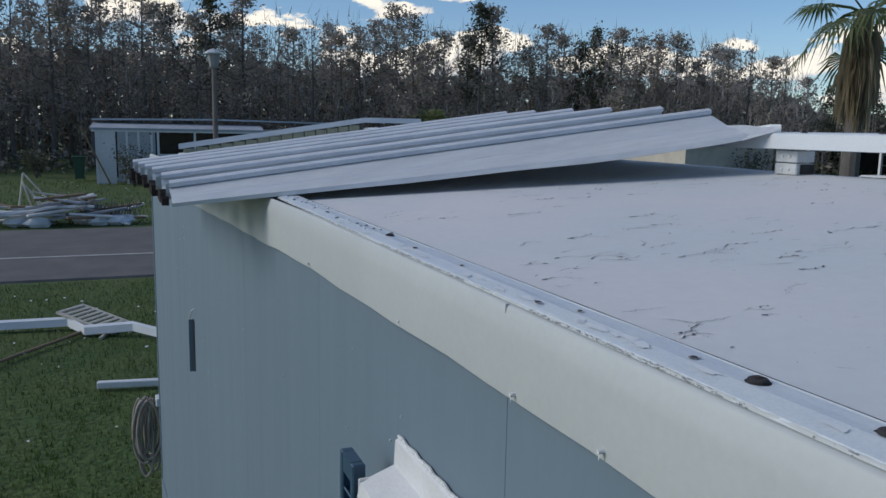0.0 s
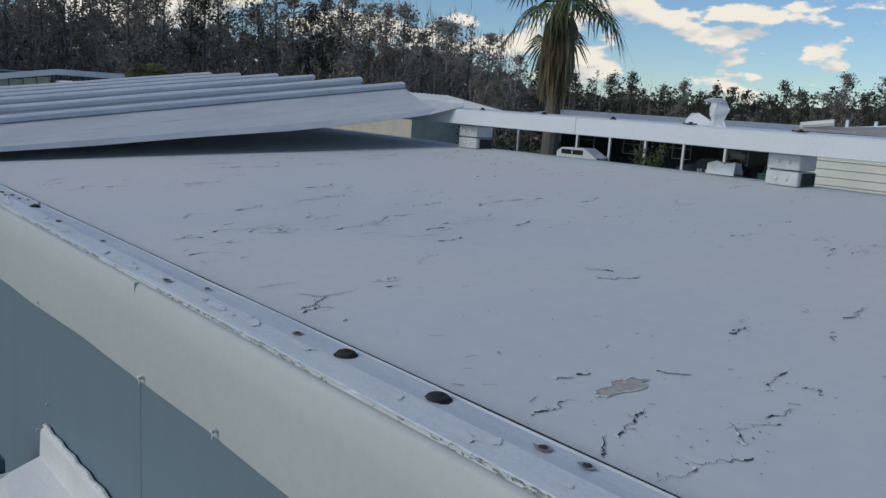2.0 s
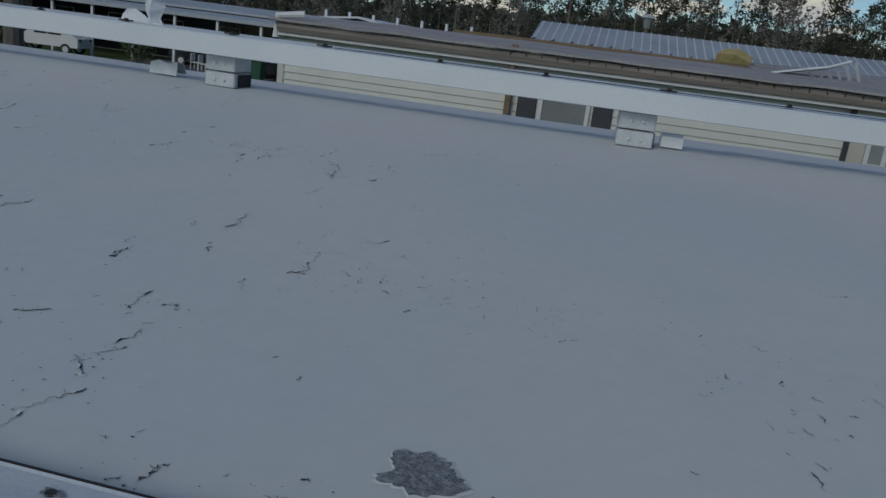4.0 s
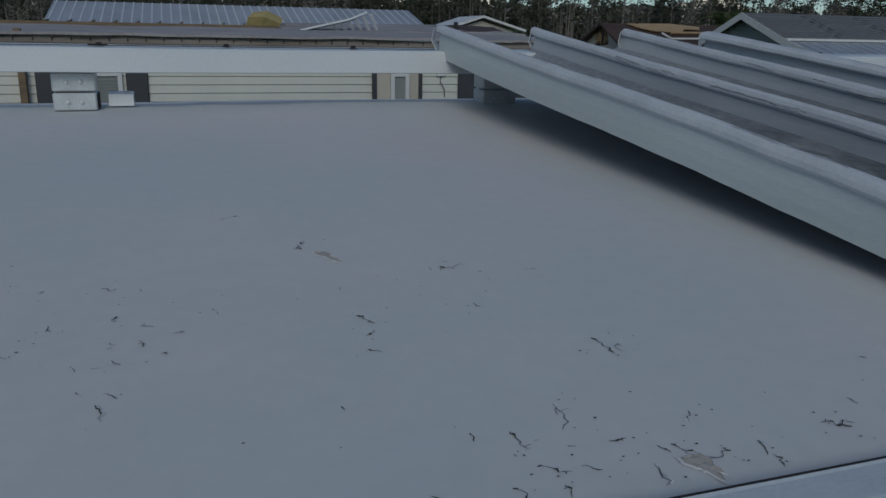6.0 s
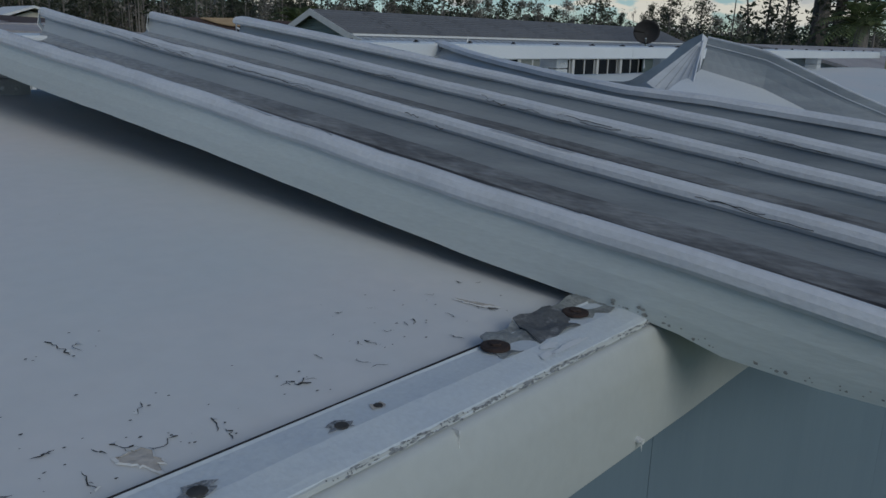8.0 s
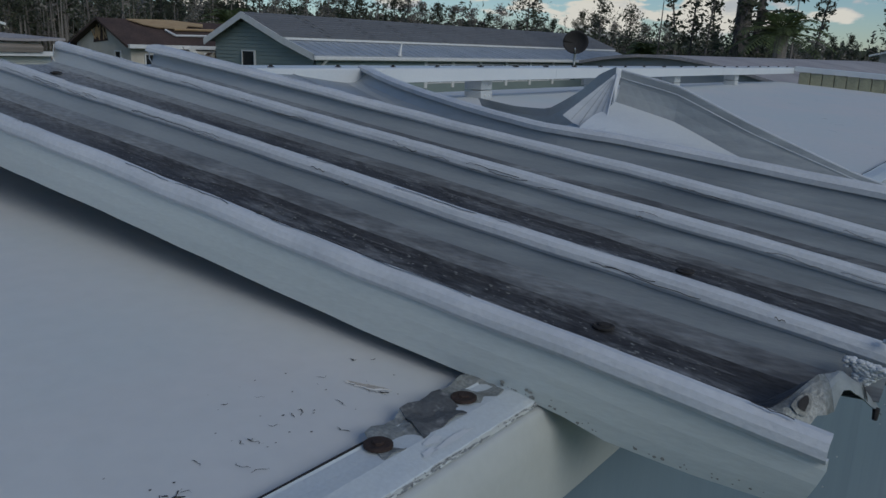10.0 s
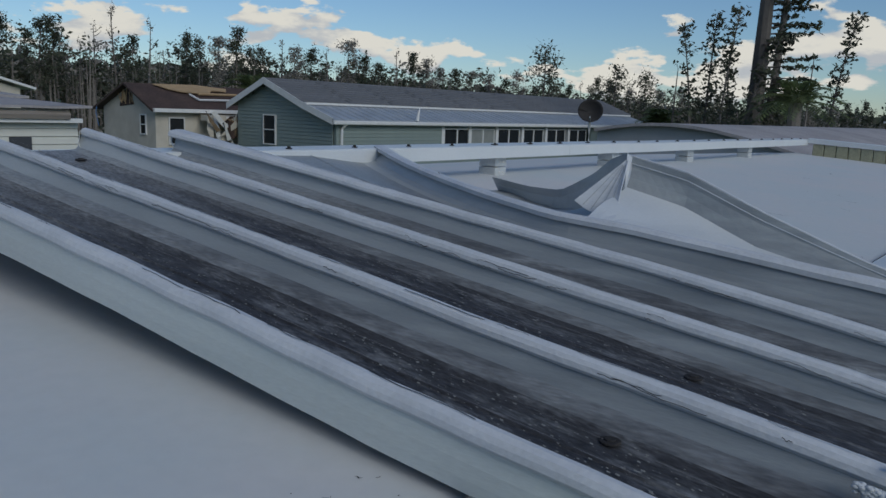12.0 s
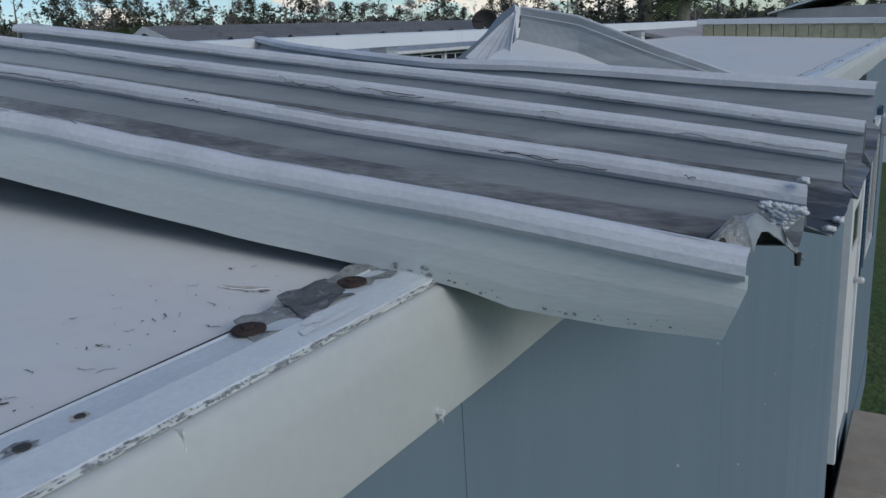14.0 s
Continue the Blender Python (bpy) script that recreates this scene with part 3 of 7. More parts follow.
def roof_damage():
    # x, y, length, heading in degrees: the splits over the western half, the middle and by the eastern pans
    west = ((-1.579, 0.997, 0.079, 81), (-1.534, 0.477, 0.177, 88), (-1.927, 1.256, 0.066, 72), (-1.422, 0.615, 0.061, 88), (-0.966, 0.591, 0.068, 57), (-0.683, 0.325, 0.032, 59), (-0.695, 0.505, 0.028, 69),
            (-1.328, 0.573, 0.058, 84), (-1.120, 0.142, 0.057, 107), (-1.105, 0.135, 0.05, 100), (-1.551, 0.250, 0.027, 86), (-2.517, 0.823, 0.098, 96), (-2.475, 1.028, 0.081, 72), (-1.648, 0.205, 0.036, 60), (-0.600, 0.119, 0.040, 92),
            (-0.739, 0.222, 0.016, 80), (-0.733, 0.247, 0.018, 62), (-1.02, 0.62, 0.05, 30), (-1.35, 0.80, 0.06, 86), (-2.05, 0.72, 0.12, 92), (-1.85, 0.42, 0.09, 95), (-2.9, 0.9, 0.14, 93), (-2.3, 0.5, 0.10, 96))
    middle = ((-0.698, 0.135, 0.057, 79), (-0.614, 0.161, 0.067, 91), (-0.550, 0.119, 0.048, 89), (-0.548, 0.165, 0.060, 71), (-0.554, 0.276, 0.029, 81), (-0.547, 0.301, 0.043, 68), (-0.531, 0.237, 0.039, 117),
              (-0.557, 0.406, 0.033, -37), (-0.472, 0.558, 0.110, 98), (-0.429, 0.721, 0.043, 14), (-0.597, 1.044, 0.124, 90), (-0.582, 0.378, 0.051, 99), (-0.697, 0.517, 0.032, 84), (-0.633, 0.684, 0.077, 85),
              (-0.531, 1.066, 0.049, 78), (-0.494, 1.357, 0.059, 66), (-0.398, 0.116, 0.033, 84), (-0.303, 0.135, 0.030, 30), (0.252, 0.840, 0.027, -38), (0.233, 0.518, 0.018, -59), (0.132, 0.337, 0.025, -61),
              (0.117, 0.606, 0.018, -32), (-0.421, 0.114, 0.011, 14))
    east = ((0.445, 0.207, 0.025, -91), (0.446, 0.157, 0.023, -11), (0.477, 0.148, 0.014, -28), (0.418, 0.138, 0.024, -63), (0.456, 0.133, 0.015, -67), (0.499, 0.236, 0.038, -86), (0.513, 0.172, 0.013, -20),
            (0.558, 0.154, 0.017, -27), (0.576, 0.134, 0.022, -6), (0.592, 0.179, 0.016, 33), (0.628, 0.121, 0.016, -91), (0.628, 0.140, 0.016, -71), (0.590, 0.341, 0.035, -94), (0.611, 0.324, 0.018, -71),
            (0.531, 0.136, 0.022, -104), (0.958, 0.189, 0.041, -66), (0.879, 0.182, 0.014, -107), (0.809, 0.172, 0.016, -62), (0.696, 0.148, 0.028, -12), (0.374, 0.457, 0.030, -66), (0.375, 0.408, 0.017, 32),
            (0.370, 0.376, 0.015, -43), (0.360, 0.712, 0.046, -66), (0.504, 0.575, 0.028, -44))
    s = Shape()
    for group, wide in ((west, 0.0026), (middle, 0.0014), (east, 0.0015)):
        for x, y, length, turn in group:
            crack_shape(s, x, y, length * 1.3, radians(turn), wide * rnd.uniform(0.8, 1.2), True, 0.09)
            for k in range(int(2 + length * 70)):
                g = rnd.uniform(-0.3, 1.3)
                u, v = x + math.cos(radians(turn)) * length * g + rnd.gauss(0, 0.018), y + math.sin(radians(turn)) * length * g + rnd.gauss(0, 0.018)
                if v > 0.10:
                    speck(s, u, v, rnd.uniform(0.0006, 0.0018))
    # finer splits, mostly along the run of the sheet
    for i in range(420):
        x, y = rnd.uniform(-3.3, -0.45), 0.13 + 1.6 * rnd.random()
        if noise.noise((x * 1.6, y * 2.2, 6)) < -0.05:
            continue
        crack_shape(s, x, y, 0.018 + 0.12 * rnd.random() ** 2.2, radians(CRACK_TURN - 12 + rnd.gauss(0, 14)), rnd.uniform(0.0010, 0.0018) * (0.6 + 0.5 * min(-x, 2.4)), rnd.random() < 0.2, 0.03)
    # sprinkles of pits and scratches: centre, spread, count, heading
    for cx, cy, sx, sy, count, turn in ((-0.40, 0.575, 0.05, 0.03, 26, 20), (-0.28, 0.64, 0.06, 0.05, 30, 60), (0.13, 0.46, 0.04, 0.06, 40, -60), (-0.41, 1.78, 0.14, 0.05, 44, 20), (-0.20, 0.57, 0.10, 0.04, 20, 10),
                                        (0.00, 0.60, 0.12, 0.02, 18, 0), (0.51, 0.57, 0.06, 0.03, 14, -40), (0.62, 0.16, 0.16, 0.04, 34, -30), (0.85, 0.18, 0.10, 0.04, 26, -50), (-0.30, 0.14, 0.16, 0.03, 22, 40),
                                        (-1.3, 0.75, 0.9, 0.45, 120, 88), (-0.5, 0.9, 0.3, 0.45, 70, 85), (5.6, 1.0, 1.6, 0.5, 60, 88), (0.47, 0.50, 0.05, 0.06, 12, -70), (-0.75, 0.30, 0.2, 0.15, 36, 80)):
        for i in range(count):
            x, y = cx + rnd.gauss(0, sx), cy + rnd.gauss(0, sy)
            if not 0.105 < y < 1.8:
                continue
            if rnd.random() < 0.3:
                crack_shape(s, x, y, rnd.uniform(0.005, 0.02) * (1 if abs(x) < 3 else 6), radians(turn + rnd.gauss(0, 28)), rnd.uniform(0.0009, 0.0020) * (1 if abs(x) < 3 else 3), False)
            else:
                speck(s, x, y, rnd.uniform(0.0006, 0.0018) * (1 if x < 3 else 2.5))
    single("roof_cracks", s, [CRACK, ROOF_COAT], "dark hairline splits with curled lips of white coating", "crack", kind="stuff")

    def peel(name, cx, cy, rx, ry, turn, mats, label, seed):
        q = random.Random(seed)
        s, n = Shape(), 56
        inner, rim, outer = [], [], []
        for k in range(n):
            a = 2 * math.pi * k / n
            j = 0.86 + 0.75 * noise.noise((math.cos(a) * 1.3, math.sin(a) * 1.3, seed)) + 0.26 * noise.noise((math.cos(a) * 4, math.sin(a) * 4, seed + 9)) + q.uniform(-0.05, 0.05)
            for ring, g, up in ((inner, 1.0, 0.0010), (rim, 1.0, 0.0017), (outer, 1.0 + 0.004 / max(rx, ry), 0.0008)):
                u, v = rx * j * g * math.cos(a), ry * j * g * math.sin(a)
                x, y = cx + u * math.cos(turn) - v * math.sin(turn), cy + u * math.sin(turn) + v * math.cos(turn)
                ring.append((x, y, roof_z(x, y) + up + fold_z(x, y)))
        mid = (cx, cy, roof_z(cx, cy) + 0.0010 + fold_z(cx, cy))
        for k in range(n):
            o = (k + 1) % n
            s.face([inner[k], inner[o], mid], 0)
            s.face([inner[k], inner[o], rim[o], rim[k]], 0)
            s.face([outer[k], outer[o], rim[o], rim[k]], 1)
        single(name, s, mats, label, "peeled patch", kind="stuff")
    peel("peeled_patch", -0.683, 0.256, 0.046, 0.013, radians(86), [UNDER, ROOF_COAT], "peeled patch showing beige old roof coating", 3)
    peel("peeled_patch", -0.198, 0.205, 0.043, 0.031, radians(8), [GRAVEL, ROOF_COAT], "bare grey patch where the white coating peeled off", 5)
    peel("peeled_patch", 0.567, 0.124, 0.021, 0.010, radians(-75), [UNDER, ROOF_COAT], "small peeled patch of beige old coating by the edge", 8)
    peel("peeled_patch", 0.378, 0.650, 0.026, 0.008, radians(-60), [UNDER, ROOF_COAT], "small peeled patch of beige old coating", 9)
    peel("peeled_patch", 0.968, 0.172, 0.022, 0.005, radians(-66), [UNDER, ROOF_COAT], "narrow peeled patch beside the flipped roof pans", 11)


def edge_trim():
    xs = [X0 + (X1 - X0) * i / 343 for i in range(344)]
    # flat metal strip along the edge
    strip = thing("edge_strip", (0, 0.05, EDGE), "bluish-white coated metal strip along the roof edge", "edge strip", kind="structure")
    dent = lambda x, y: 0.0015 * noise.noise((x * 5, y * 20, 1))
    s = Shape().sweep([[(x, 0.0156, EDGE + 0.0030), (x, 0.0170, EDGE + 0.0054), (x, 0.022, EDGE + 0.0064 + dent(x, 0)), (x, 0.045, EDGE + 0.0105 + dent(x, 0.04)), (x, 0.060, EDGE + 0.0100 + dent(x, 0.06)), (x, 0.077, EDGE + 0.0102 + dent(x, 0.09)),
                        (x, 0.0808, EDGE + 0.0116)] for x in xs], thick=0.004)
    part("flat_strip", s, STRIP, strip)
    # black strip that stands in for the shadow gap behind the inner lip
    s = Shape().sweep([[(x, 0.0820, EDGE + 0.0065), (x, 0.0820, EDGE + 0.0142), (x, 0.0838, EDGE + 0.0146), (x, 0.0838, EDGE + 0.0065)] for x in xs[::8]], closed=True)
    part("shadow_gap_strip", s, RUBBER, strip, "thin dark line drawn for the shadow gap")
    # ragged ridge of paint on the corner
    n = 1700
    bead = [X0 + (X1 - X0) * k / n for k in range(n + 1)]
    s = Shape().sweep([[(x, 0.0118, EDGE + 0.0040), (x, 0.0128 + 0.0006 * rnd.random(), EDGE + 0.0066 + 0.0008 * rnd.random()), (x, 0.0146 + 0.0010 * rnd.random(), EDGE + 0.0080 + 0.0008 * rnd.random()), (x, 0.0166, EDGE + 0.0080)] for x in bead])
    part("paint_crust", s, CREAM, strip, "thin flaking ridge of white paint")
    s = Shape()
    for k in range(3600):
        x = rnd.uniform(-3.4, 3.4) if k % 5 else rnd.uniform(X0, X1 - 0.05)
        if noise.noise((x * 3.2, 3, 1)) + 0.6 * noise.noise((x * 17, 1, 7)) < -0.30 + 0.35 * rnd.random():
            continue
        L, w, up = 0.0015 + 0.013 * rnd.random() ** 3, rnd.uniform(0.0004, 0.0012), rnd.random()
        y, z = 0.0112 + 0.0022 * up, EDGE + 0.0044 + 0.0034 * up
        s.face([(x, y, z), (x + L * 0.5, y - 0.0003, z - w * 0.8), (x + L, y, z + w * rnd.uniform(-0.5, 0.5)), (x + L * 0.6, y + 0.0006, z + w), (x + L * 0.2, y + 0.0006, z + w * 0.9)])
    part("bare_spot", s, GRAVEL, strip, "dark bare spots along the paint ridge", kind="stuff")
    # loose flakes of white paint left on the outer half of the strip
    for k in range(46):
        x, y = rnd.uniform(-3.4, -0.5) if k < 34 else rnd.uniform(0.2, 2.6), 0.024 + 0.014 * rnd.random()
        a, b = rnd.uniform(0.008, 0.032), rnd.uniform(0.003, 0.008)
        pts = []
        for i in range(14):
            t, r = 6.283 * i / 14, rnd.uniform(0.6, 1.2)
            u, v = x + a * r * math.cos(t), min(max(y + b * r * math.sin(t), 0.0195), 0.044)
            pts.append((u, v, EDGE + 0.0098 + 0.16 * (v - 0.0074)))
        part("paint_flake", Shape().face(pts), BEAM, strip)
    # holes and sealant smears
    for x, y, r in ((0.679, 0.052, 1.3), (0.719, 0.057, 0.9), (0.564, 0.050, 1.6), (-0.620, 0.061, 1.0), (-0.578, 0.065, 1.0), (-0.492, 0.047, 0.8), (-0.427, 0.060, 1.0), (-0.99, 0.055, 1.0), (-1.23, 0.058, 0.8), (-1.30, 0.03, 1.0), (-1.62, 0.05, 0.9), (-1.85, 0.045, 1.1), (-2.3, 0.05, 1.0), (-2.6, 0.045, 1.1), (-2.9, 0.05, 1.0), (0.05, 0.055, 1.0)):
        s = Shape()
        n = 13
        pts = [(x + 0.0075 * r * rnd.uniform(0.5, 1.3) * math.cos(6.283 * k / n) * 1.25, y + 0.0060 * r * rnd.uniform(0.5, 1.3) * math.sin(6.283 * k / n), EDGE + 0.0156) for k in range(n)]
        s.face(pts, 0)
        s.disc((x, y, EDGE + 0.0142), 0.0042 * r, 0.0022, 9, 1)
        part("screw_hole", s, [GRAVEL if r > 0.95 else UNDER, CRACK], strip)
    for i in range(70):
        x = rnd.uniform(3.4, 9.0) if i < 44 else rnd.uniform(-3.2, -2.0)
        s = Shape().disc((x, rnd.uniform(0.03, 0.08), EDGE + 0.0115), rnd.uniform(0.003, 0.006), 0.004, 8, 0, 0.002)
        part("screw_head", s, GRAVEL if i % 3 else WHITE, strip)
    # cream fascia below
    s = Shape()

    def foot(x):
        return 3.370 + 0.013 * max(min(x + 0.4, 1.4), 0) / 1.4 - 0.019 * max(-x - 1.2, 0) - 0.003 * math.sin(x * 5.2 + 1) - 0.002 * math.sin(x * 13)

    rings = []
    for x in xs[::3]:
        f = foot(x)
        bulge = 0.003 * math.sin(x * 5.2 + 1.5)
        o = wall_y(x) - 0.012
        rings.append([(x, 0.0150 + o, EDGE + 0.0030), (x, 0.0145 + o, EDGE + 0.0030), (x, 0.0110 + o, EDGE + 0.0026), (x, 0.0070 + o, EDGE + 0.0008), (x, 0.0048 + o, EDGE - 0.002), (x, 0.0030 + o, EDGE - 0.010)] + [(x, o - 0.0015 - 0.005 * math.sin(g * 2.2) + bulge * g, EDGE - 0.010 + (f - EDGE + 0.010) * g) for g in (0.12, 0.25, 0.5, 0.75, 0.92, 0.996, 1.0)])
    s.sweep(rings, thick=0.003)
    fascia = single("fascia", s, CREAM, "cream painted sheet fascia with a wavy lower edge", "fascia", kind="structure", smooth=True)
    for x in (-2.62, -1.80, -1.30, -1.07, -0.6, 0.0, 0.55, 1.02, 1.9, 2.8, -3.3, -4.1):
        s = Shape()
        f = foot(x)
        s.tube([(x, -0.004, f + 0.012), (x, -0.012, f + 0.012)], [0.004, 0.003], 8)
        s.face([(x - 0.002, -0.010, f + 0.010), (x + 0.002, -0.010, f + 0.009), (x + 0.0005, -0.011, f)])
        part("fascia_screw", s, FLAKE, fascia)
    for x in (-1.35, 0.75):
        part("fascia_joint", Shape().box((x - 0.0006, 0.0022, EDGE - 0.012), (x + 0.0006, 0.0085, EDGE + 0.0035)), FLAKE, fascia)


def plugs():
    """Black sealing caps left on the strip."""
    for x, y, r, worn in ((-2.048, 0.055, 0.0125, 0), (-0.900, 0.060, 0.0135, 0), (-0.750, 0.060, 0.0140, 1), (0.871, 0.066, 0.0145, 2), (1.001, 0.066, 0.0145, 2)):
        cap = thing("screw_cap", (x, y, EDGE + 0.011), "rusty round washer on the metal edge strip" if worn == 2 else "black rubber screw cap on the edge strip", "screw cap", "caps along the roof edge")
        lift = 0.005 if worn == 2 else 0.0
        part("washer", Shape().disc((x, y, EDGE + 0.0112 + lift), r * (0.95 if lift else 1.15), 0.003, 18), RUST if worn == 2 else RUBBER, cap)
        if worn != 2:
            part("dome", Shape().disc((x, y, EDGE + 0.0142), r * 0.8, 0.0042, 16, 0, 0.001), RUBBER, cap)
            part("screw", Shape().disc((x, y, EDGE + 0.0182), r * 0.34, 0.0022, 8), RUST, cap)
            skirt = Shape()
            pts = [(x + r * rnd.uniform(1.2, 1.7) * math.cos(k * 0.45), y + r * rnd.uniform(1.1, 1.4) * math.sin(k * 0.45) - 0.002, EDGE + 0.0125) for k in range(14)]
            skirt.face(pts)
            part("sealant", skirt, STRIP, cap)
        else:
            part("screw", Shape().disc((x, y, EDGE + 0.0142 + lift), r * 0.4, 0.002, 9), RUST, cap)
    # strip of torn metal tape between the two rusty washers
    tape = thing("metal_tape", (0.94, 0.07, EDGE + 0.013), "dark weathered metal tape torn across the edge strip", "tape")
    for name, lo, hi, mat in (("torn_end", 0, 4, BRACKET), ("dark_middle", 4, 9, TAPE), ("torn_end", 9, 14, BRACKET)):
        s = Shape()
        rings = []
        for i in range(lo, hi + 1):
            u = 0.856 + 0.190 * i / 14
            z = EDGE + 0.0128 + 0.0012 * math.sin(i * 1.9) + (0.0022 if mat is TAPE else 0.0)
            near, far = 0.046 + 0.0015 * math.sin(i * 2.7), 0.090 + 0.003 * math.sin(i * 1.7) + 0.0006 * i
            rings.append([(u + 0.022 * v, near * (1 - v) + far * v, z + 0.002 * math.sin(v * 9 + i) + 0.004 * v * v) for v in (0, 0.25, 0.5, 0.75, 1)])
        s.sweep(rings, thick=0.0012)
        part(name, s, mat, tape, "dark weathered middle of the tape" if mat is TAPE else "")


def window_hood():
    win = thing("window_1", (-1.85, 0.0, 2.4), "window with a white sheet-metal hood and blue shutter", "window", kind="structure")
    x0, x1 = -1.83, -1.05
    s = Shape()
    s.sweep([[(x, 0.004, 3.105), (x, -0.003, 3.10), (x, -0.006, 3.045), (x, -0.082, 3.018), (x, -0.088, 2.985)] for x in (x0, -1.6, -1.3, x1)], thick=0.003)
    part("hood", s, WHITE, win, "white bent sheet-metal hood")
    part("hood_end", Shape().box((x0 - 0.004, -0.085, 2.99), (x0 + 0.004, 0.0, 3.025), bevel=0.002), WHITE, win)
    part("caulk", Shape().tube([(x0 + 0.76 * i / 30, 0.005, 3.108 + 0.003 * math.sin(i * 2.1)) for i in range(31)], 0.004, 6), FLAKE, win)
    part("window_frame", Shape().box((x0 + 0.02, -0.03, 2.05), (x0 + 0.07, 0.02, 3.03), bevel=0.004).box((x1 - 0.07, -0.03, 2.05), (x1 - 0.02, 0.02, 3.03), bevel=0.004).box((x0 + 0.07, -0.03, 2.05), (x1 - 0.07, 0.02, 2.10)).box((x0 + 0.07, -0.03, 2.97), (x1 - 0.07, 0.02, 3.03)), WHITE, win)
    part("pane", Shape().box((x0 + 0.07, -0.012, 2.10), (x1 - 0.07, -0.006, 2.97)), CLEAR, win)
    a, b = x0 - 0.125, x0 - 0.022
    sh = part("shutter", Shape().box((a, -0.092, 1.98), (a + 0.02, -0.062, 3.045), bevel=0.003).box((b - 0.02, -0.092, 1.98), (b, -0.062, 3.045), bevel=0.003).box((a + 0.02, -0.090, 3.0), (b - 0.02, -0.064, 3.045)).box((a + 0.02, -0.090, 1.98), (b - 0.02, -0.064, 2.03)).box((a + 0.02, -0.072, 2.03), (b - 0.02, -0.062, 3.0)), SHUTTER, win, "dark blue louvred shutter")
    for i in range(20):
        part("slat", Shape().box((a + 0.02, -0.012, -0.002), (b - 0.02, 0.012, 0.002), 0, Matrix.Rotation(radians(-38), 3, "X"), (0, -0.078, 2.06 + 0.047 * i)), SHUTTER, sh)
    part("shutter_mount", Shape().box((a + 0.02, -0.062, 2.1), (a + 0.06, 0.0, 2.2)).box((a + 0.02, -0.062, 2.8), (a + 0.06, 0.0, 2.9)), WHITE, win)


def side_door():
    d = thing("door_1", (5.8, 0.0, 1.0), "white entrance door with a two-pane window, closed", "door", kind="structure")
    part("door_frame", Shape().box((5.42, -0.03, 1.00), (5.48, 0.03, 3.10), bevel=0.004).box((6.20, -0.03, 1.00), (6.26, 0.03, 3.10), bevel=0.004).box((5.48, -0.03, 3.04), (6.20, 0.03, 3.10), bevel=0.004), WHITE, d)
    leaf = part("door_leaf", Shape().box((5.485, -0.012, 1.02), (6.195, 0.025, 3.035), bevel=0.004), WHITE, d)
    for z in (2.30, 2.62):
        part("pane_frame", Shape().box((5.60, -0.022, z), (5.64, -0.012, z + 0.32)).box((6.04, -0.022, z), (6.08, -0.012, z + 0.32)).box((5.64, -0.022, z), (6.04, -0.012, z + 0.03)).box((5.64, -0.022, z + 0.29), (6.04, -0.012, z + 0.32)), WHITE, leaf)
        part("pane", Shape().box((5.64, -0.017, z + 0.03), (6.04, -0.0125, z + 0.29)), CLEAR, leaf)
    part("knob", Shape().tube([(6.11, -0.012, 2.02), (6.11, -0.035, 2.02), (6.11, -0.045, 2.02), (6.11, -0.068, 2.02), (6.11, -0.078, 2.02)], [0.024, 0.012, 0.022, 0.026, 0.014], 12), GALV, leaf, "brushed metal knob", smooth=True)
    for z in (1.3, 2.0, 2.8):
        part("hinge", Shape().tube([(5.483, -0.02, z), (5.483, -0.02, z + 0.09)], 0.007, 8), GALV, leaf)
    w = thing("window_2", (7.1, 0.0, 2.4), "dark window with narrow blue shutters beside the door", "window", kind="structure")
    part("window_frame", Shape().box((6.92, -0.025, 1.95), (6.97, 0.02, 2.95)).box((7.55, -0.025, 1.95), (7.60, 0.02, 2.95)).box((6.97, -0.025, 2.90), (7.55, 0.02, 2.95)).box((6.97, -0.025, 1.95), (7.55, 0.02, 2.0)), WHITE, w)
    part("pane", Shape().box((6.97, -0.008, 2.0), (7.55, 0.004, 2.90)), CLEAR, w)
    for x in (6.62, 7.63):
        sh = part("shutter", Shape().box((x, -0.02, 1.9), (x + 0.04, 0.01, 3.0)).box((x + 0.22, -0.02, 1.9), (x + 0.26, 0.01, 3.0)).box((x + 0.04, -0.008, 1.9), (x + 0.22, 0.01, 3.0)), SHUTTER, w, "dark blue louvred shutter")
        for i in range(22):
            part("slat", Shape().box((x + 0.04, -0.010, -0.002), (x + 0.22, 0.010, 0.002), 0, Matrix.Rotation(radians(-38), 3, "X"), (0, -0.012, 1.95 + 0.046 * i)), SHUTTER, sh)
    step = thing("stoop", (6.6, -0.55, 0), "tan concrete paver stoop below the door", "steps", kind="structure")
    for i in range(4):
        for j in range(3):
            part("paver", Shape().box((5.32 + 0.405 * i, -1.02 + 0.335 * j, 0.62), (5.72 + 0.405 * i, -0.69 + 0.335 * j, 0.70), bevel=0.012), PAVER, step)
    part("base", Shape().box((5.34, -1.0, -0.1), (6.92, -0.02, 0.618)), PAVER, step)


def wall_vent():
    y = wall_y(-5.45)
    v = thing("wall_flap", (-5.45, y, 2.2), "narrow folded sheet-metal flap standing off the siding", "wall flap")
    part("flap", Shape().box((-5.50, y - 0.035, 2.17), (-5.494, y + 0.004, 2.52), bevel=0.002), BLUE, v)
    part("back", Shape().box((-5.492, y - 0.006, 2.18), (-5.455, y + 0.003, 2.52)), RUBBER, v)
    part("brace", Shape().tube([(-5.494, y - 0.03, 2.52), (-5.46, y - 0.015, 2.585), (-5.455, y + 0.004, 2.60)], 0.004, 6), GALV, v)


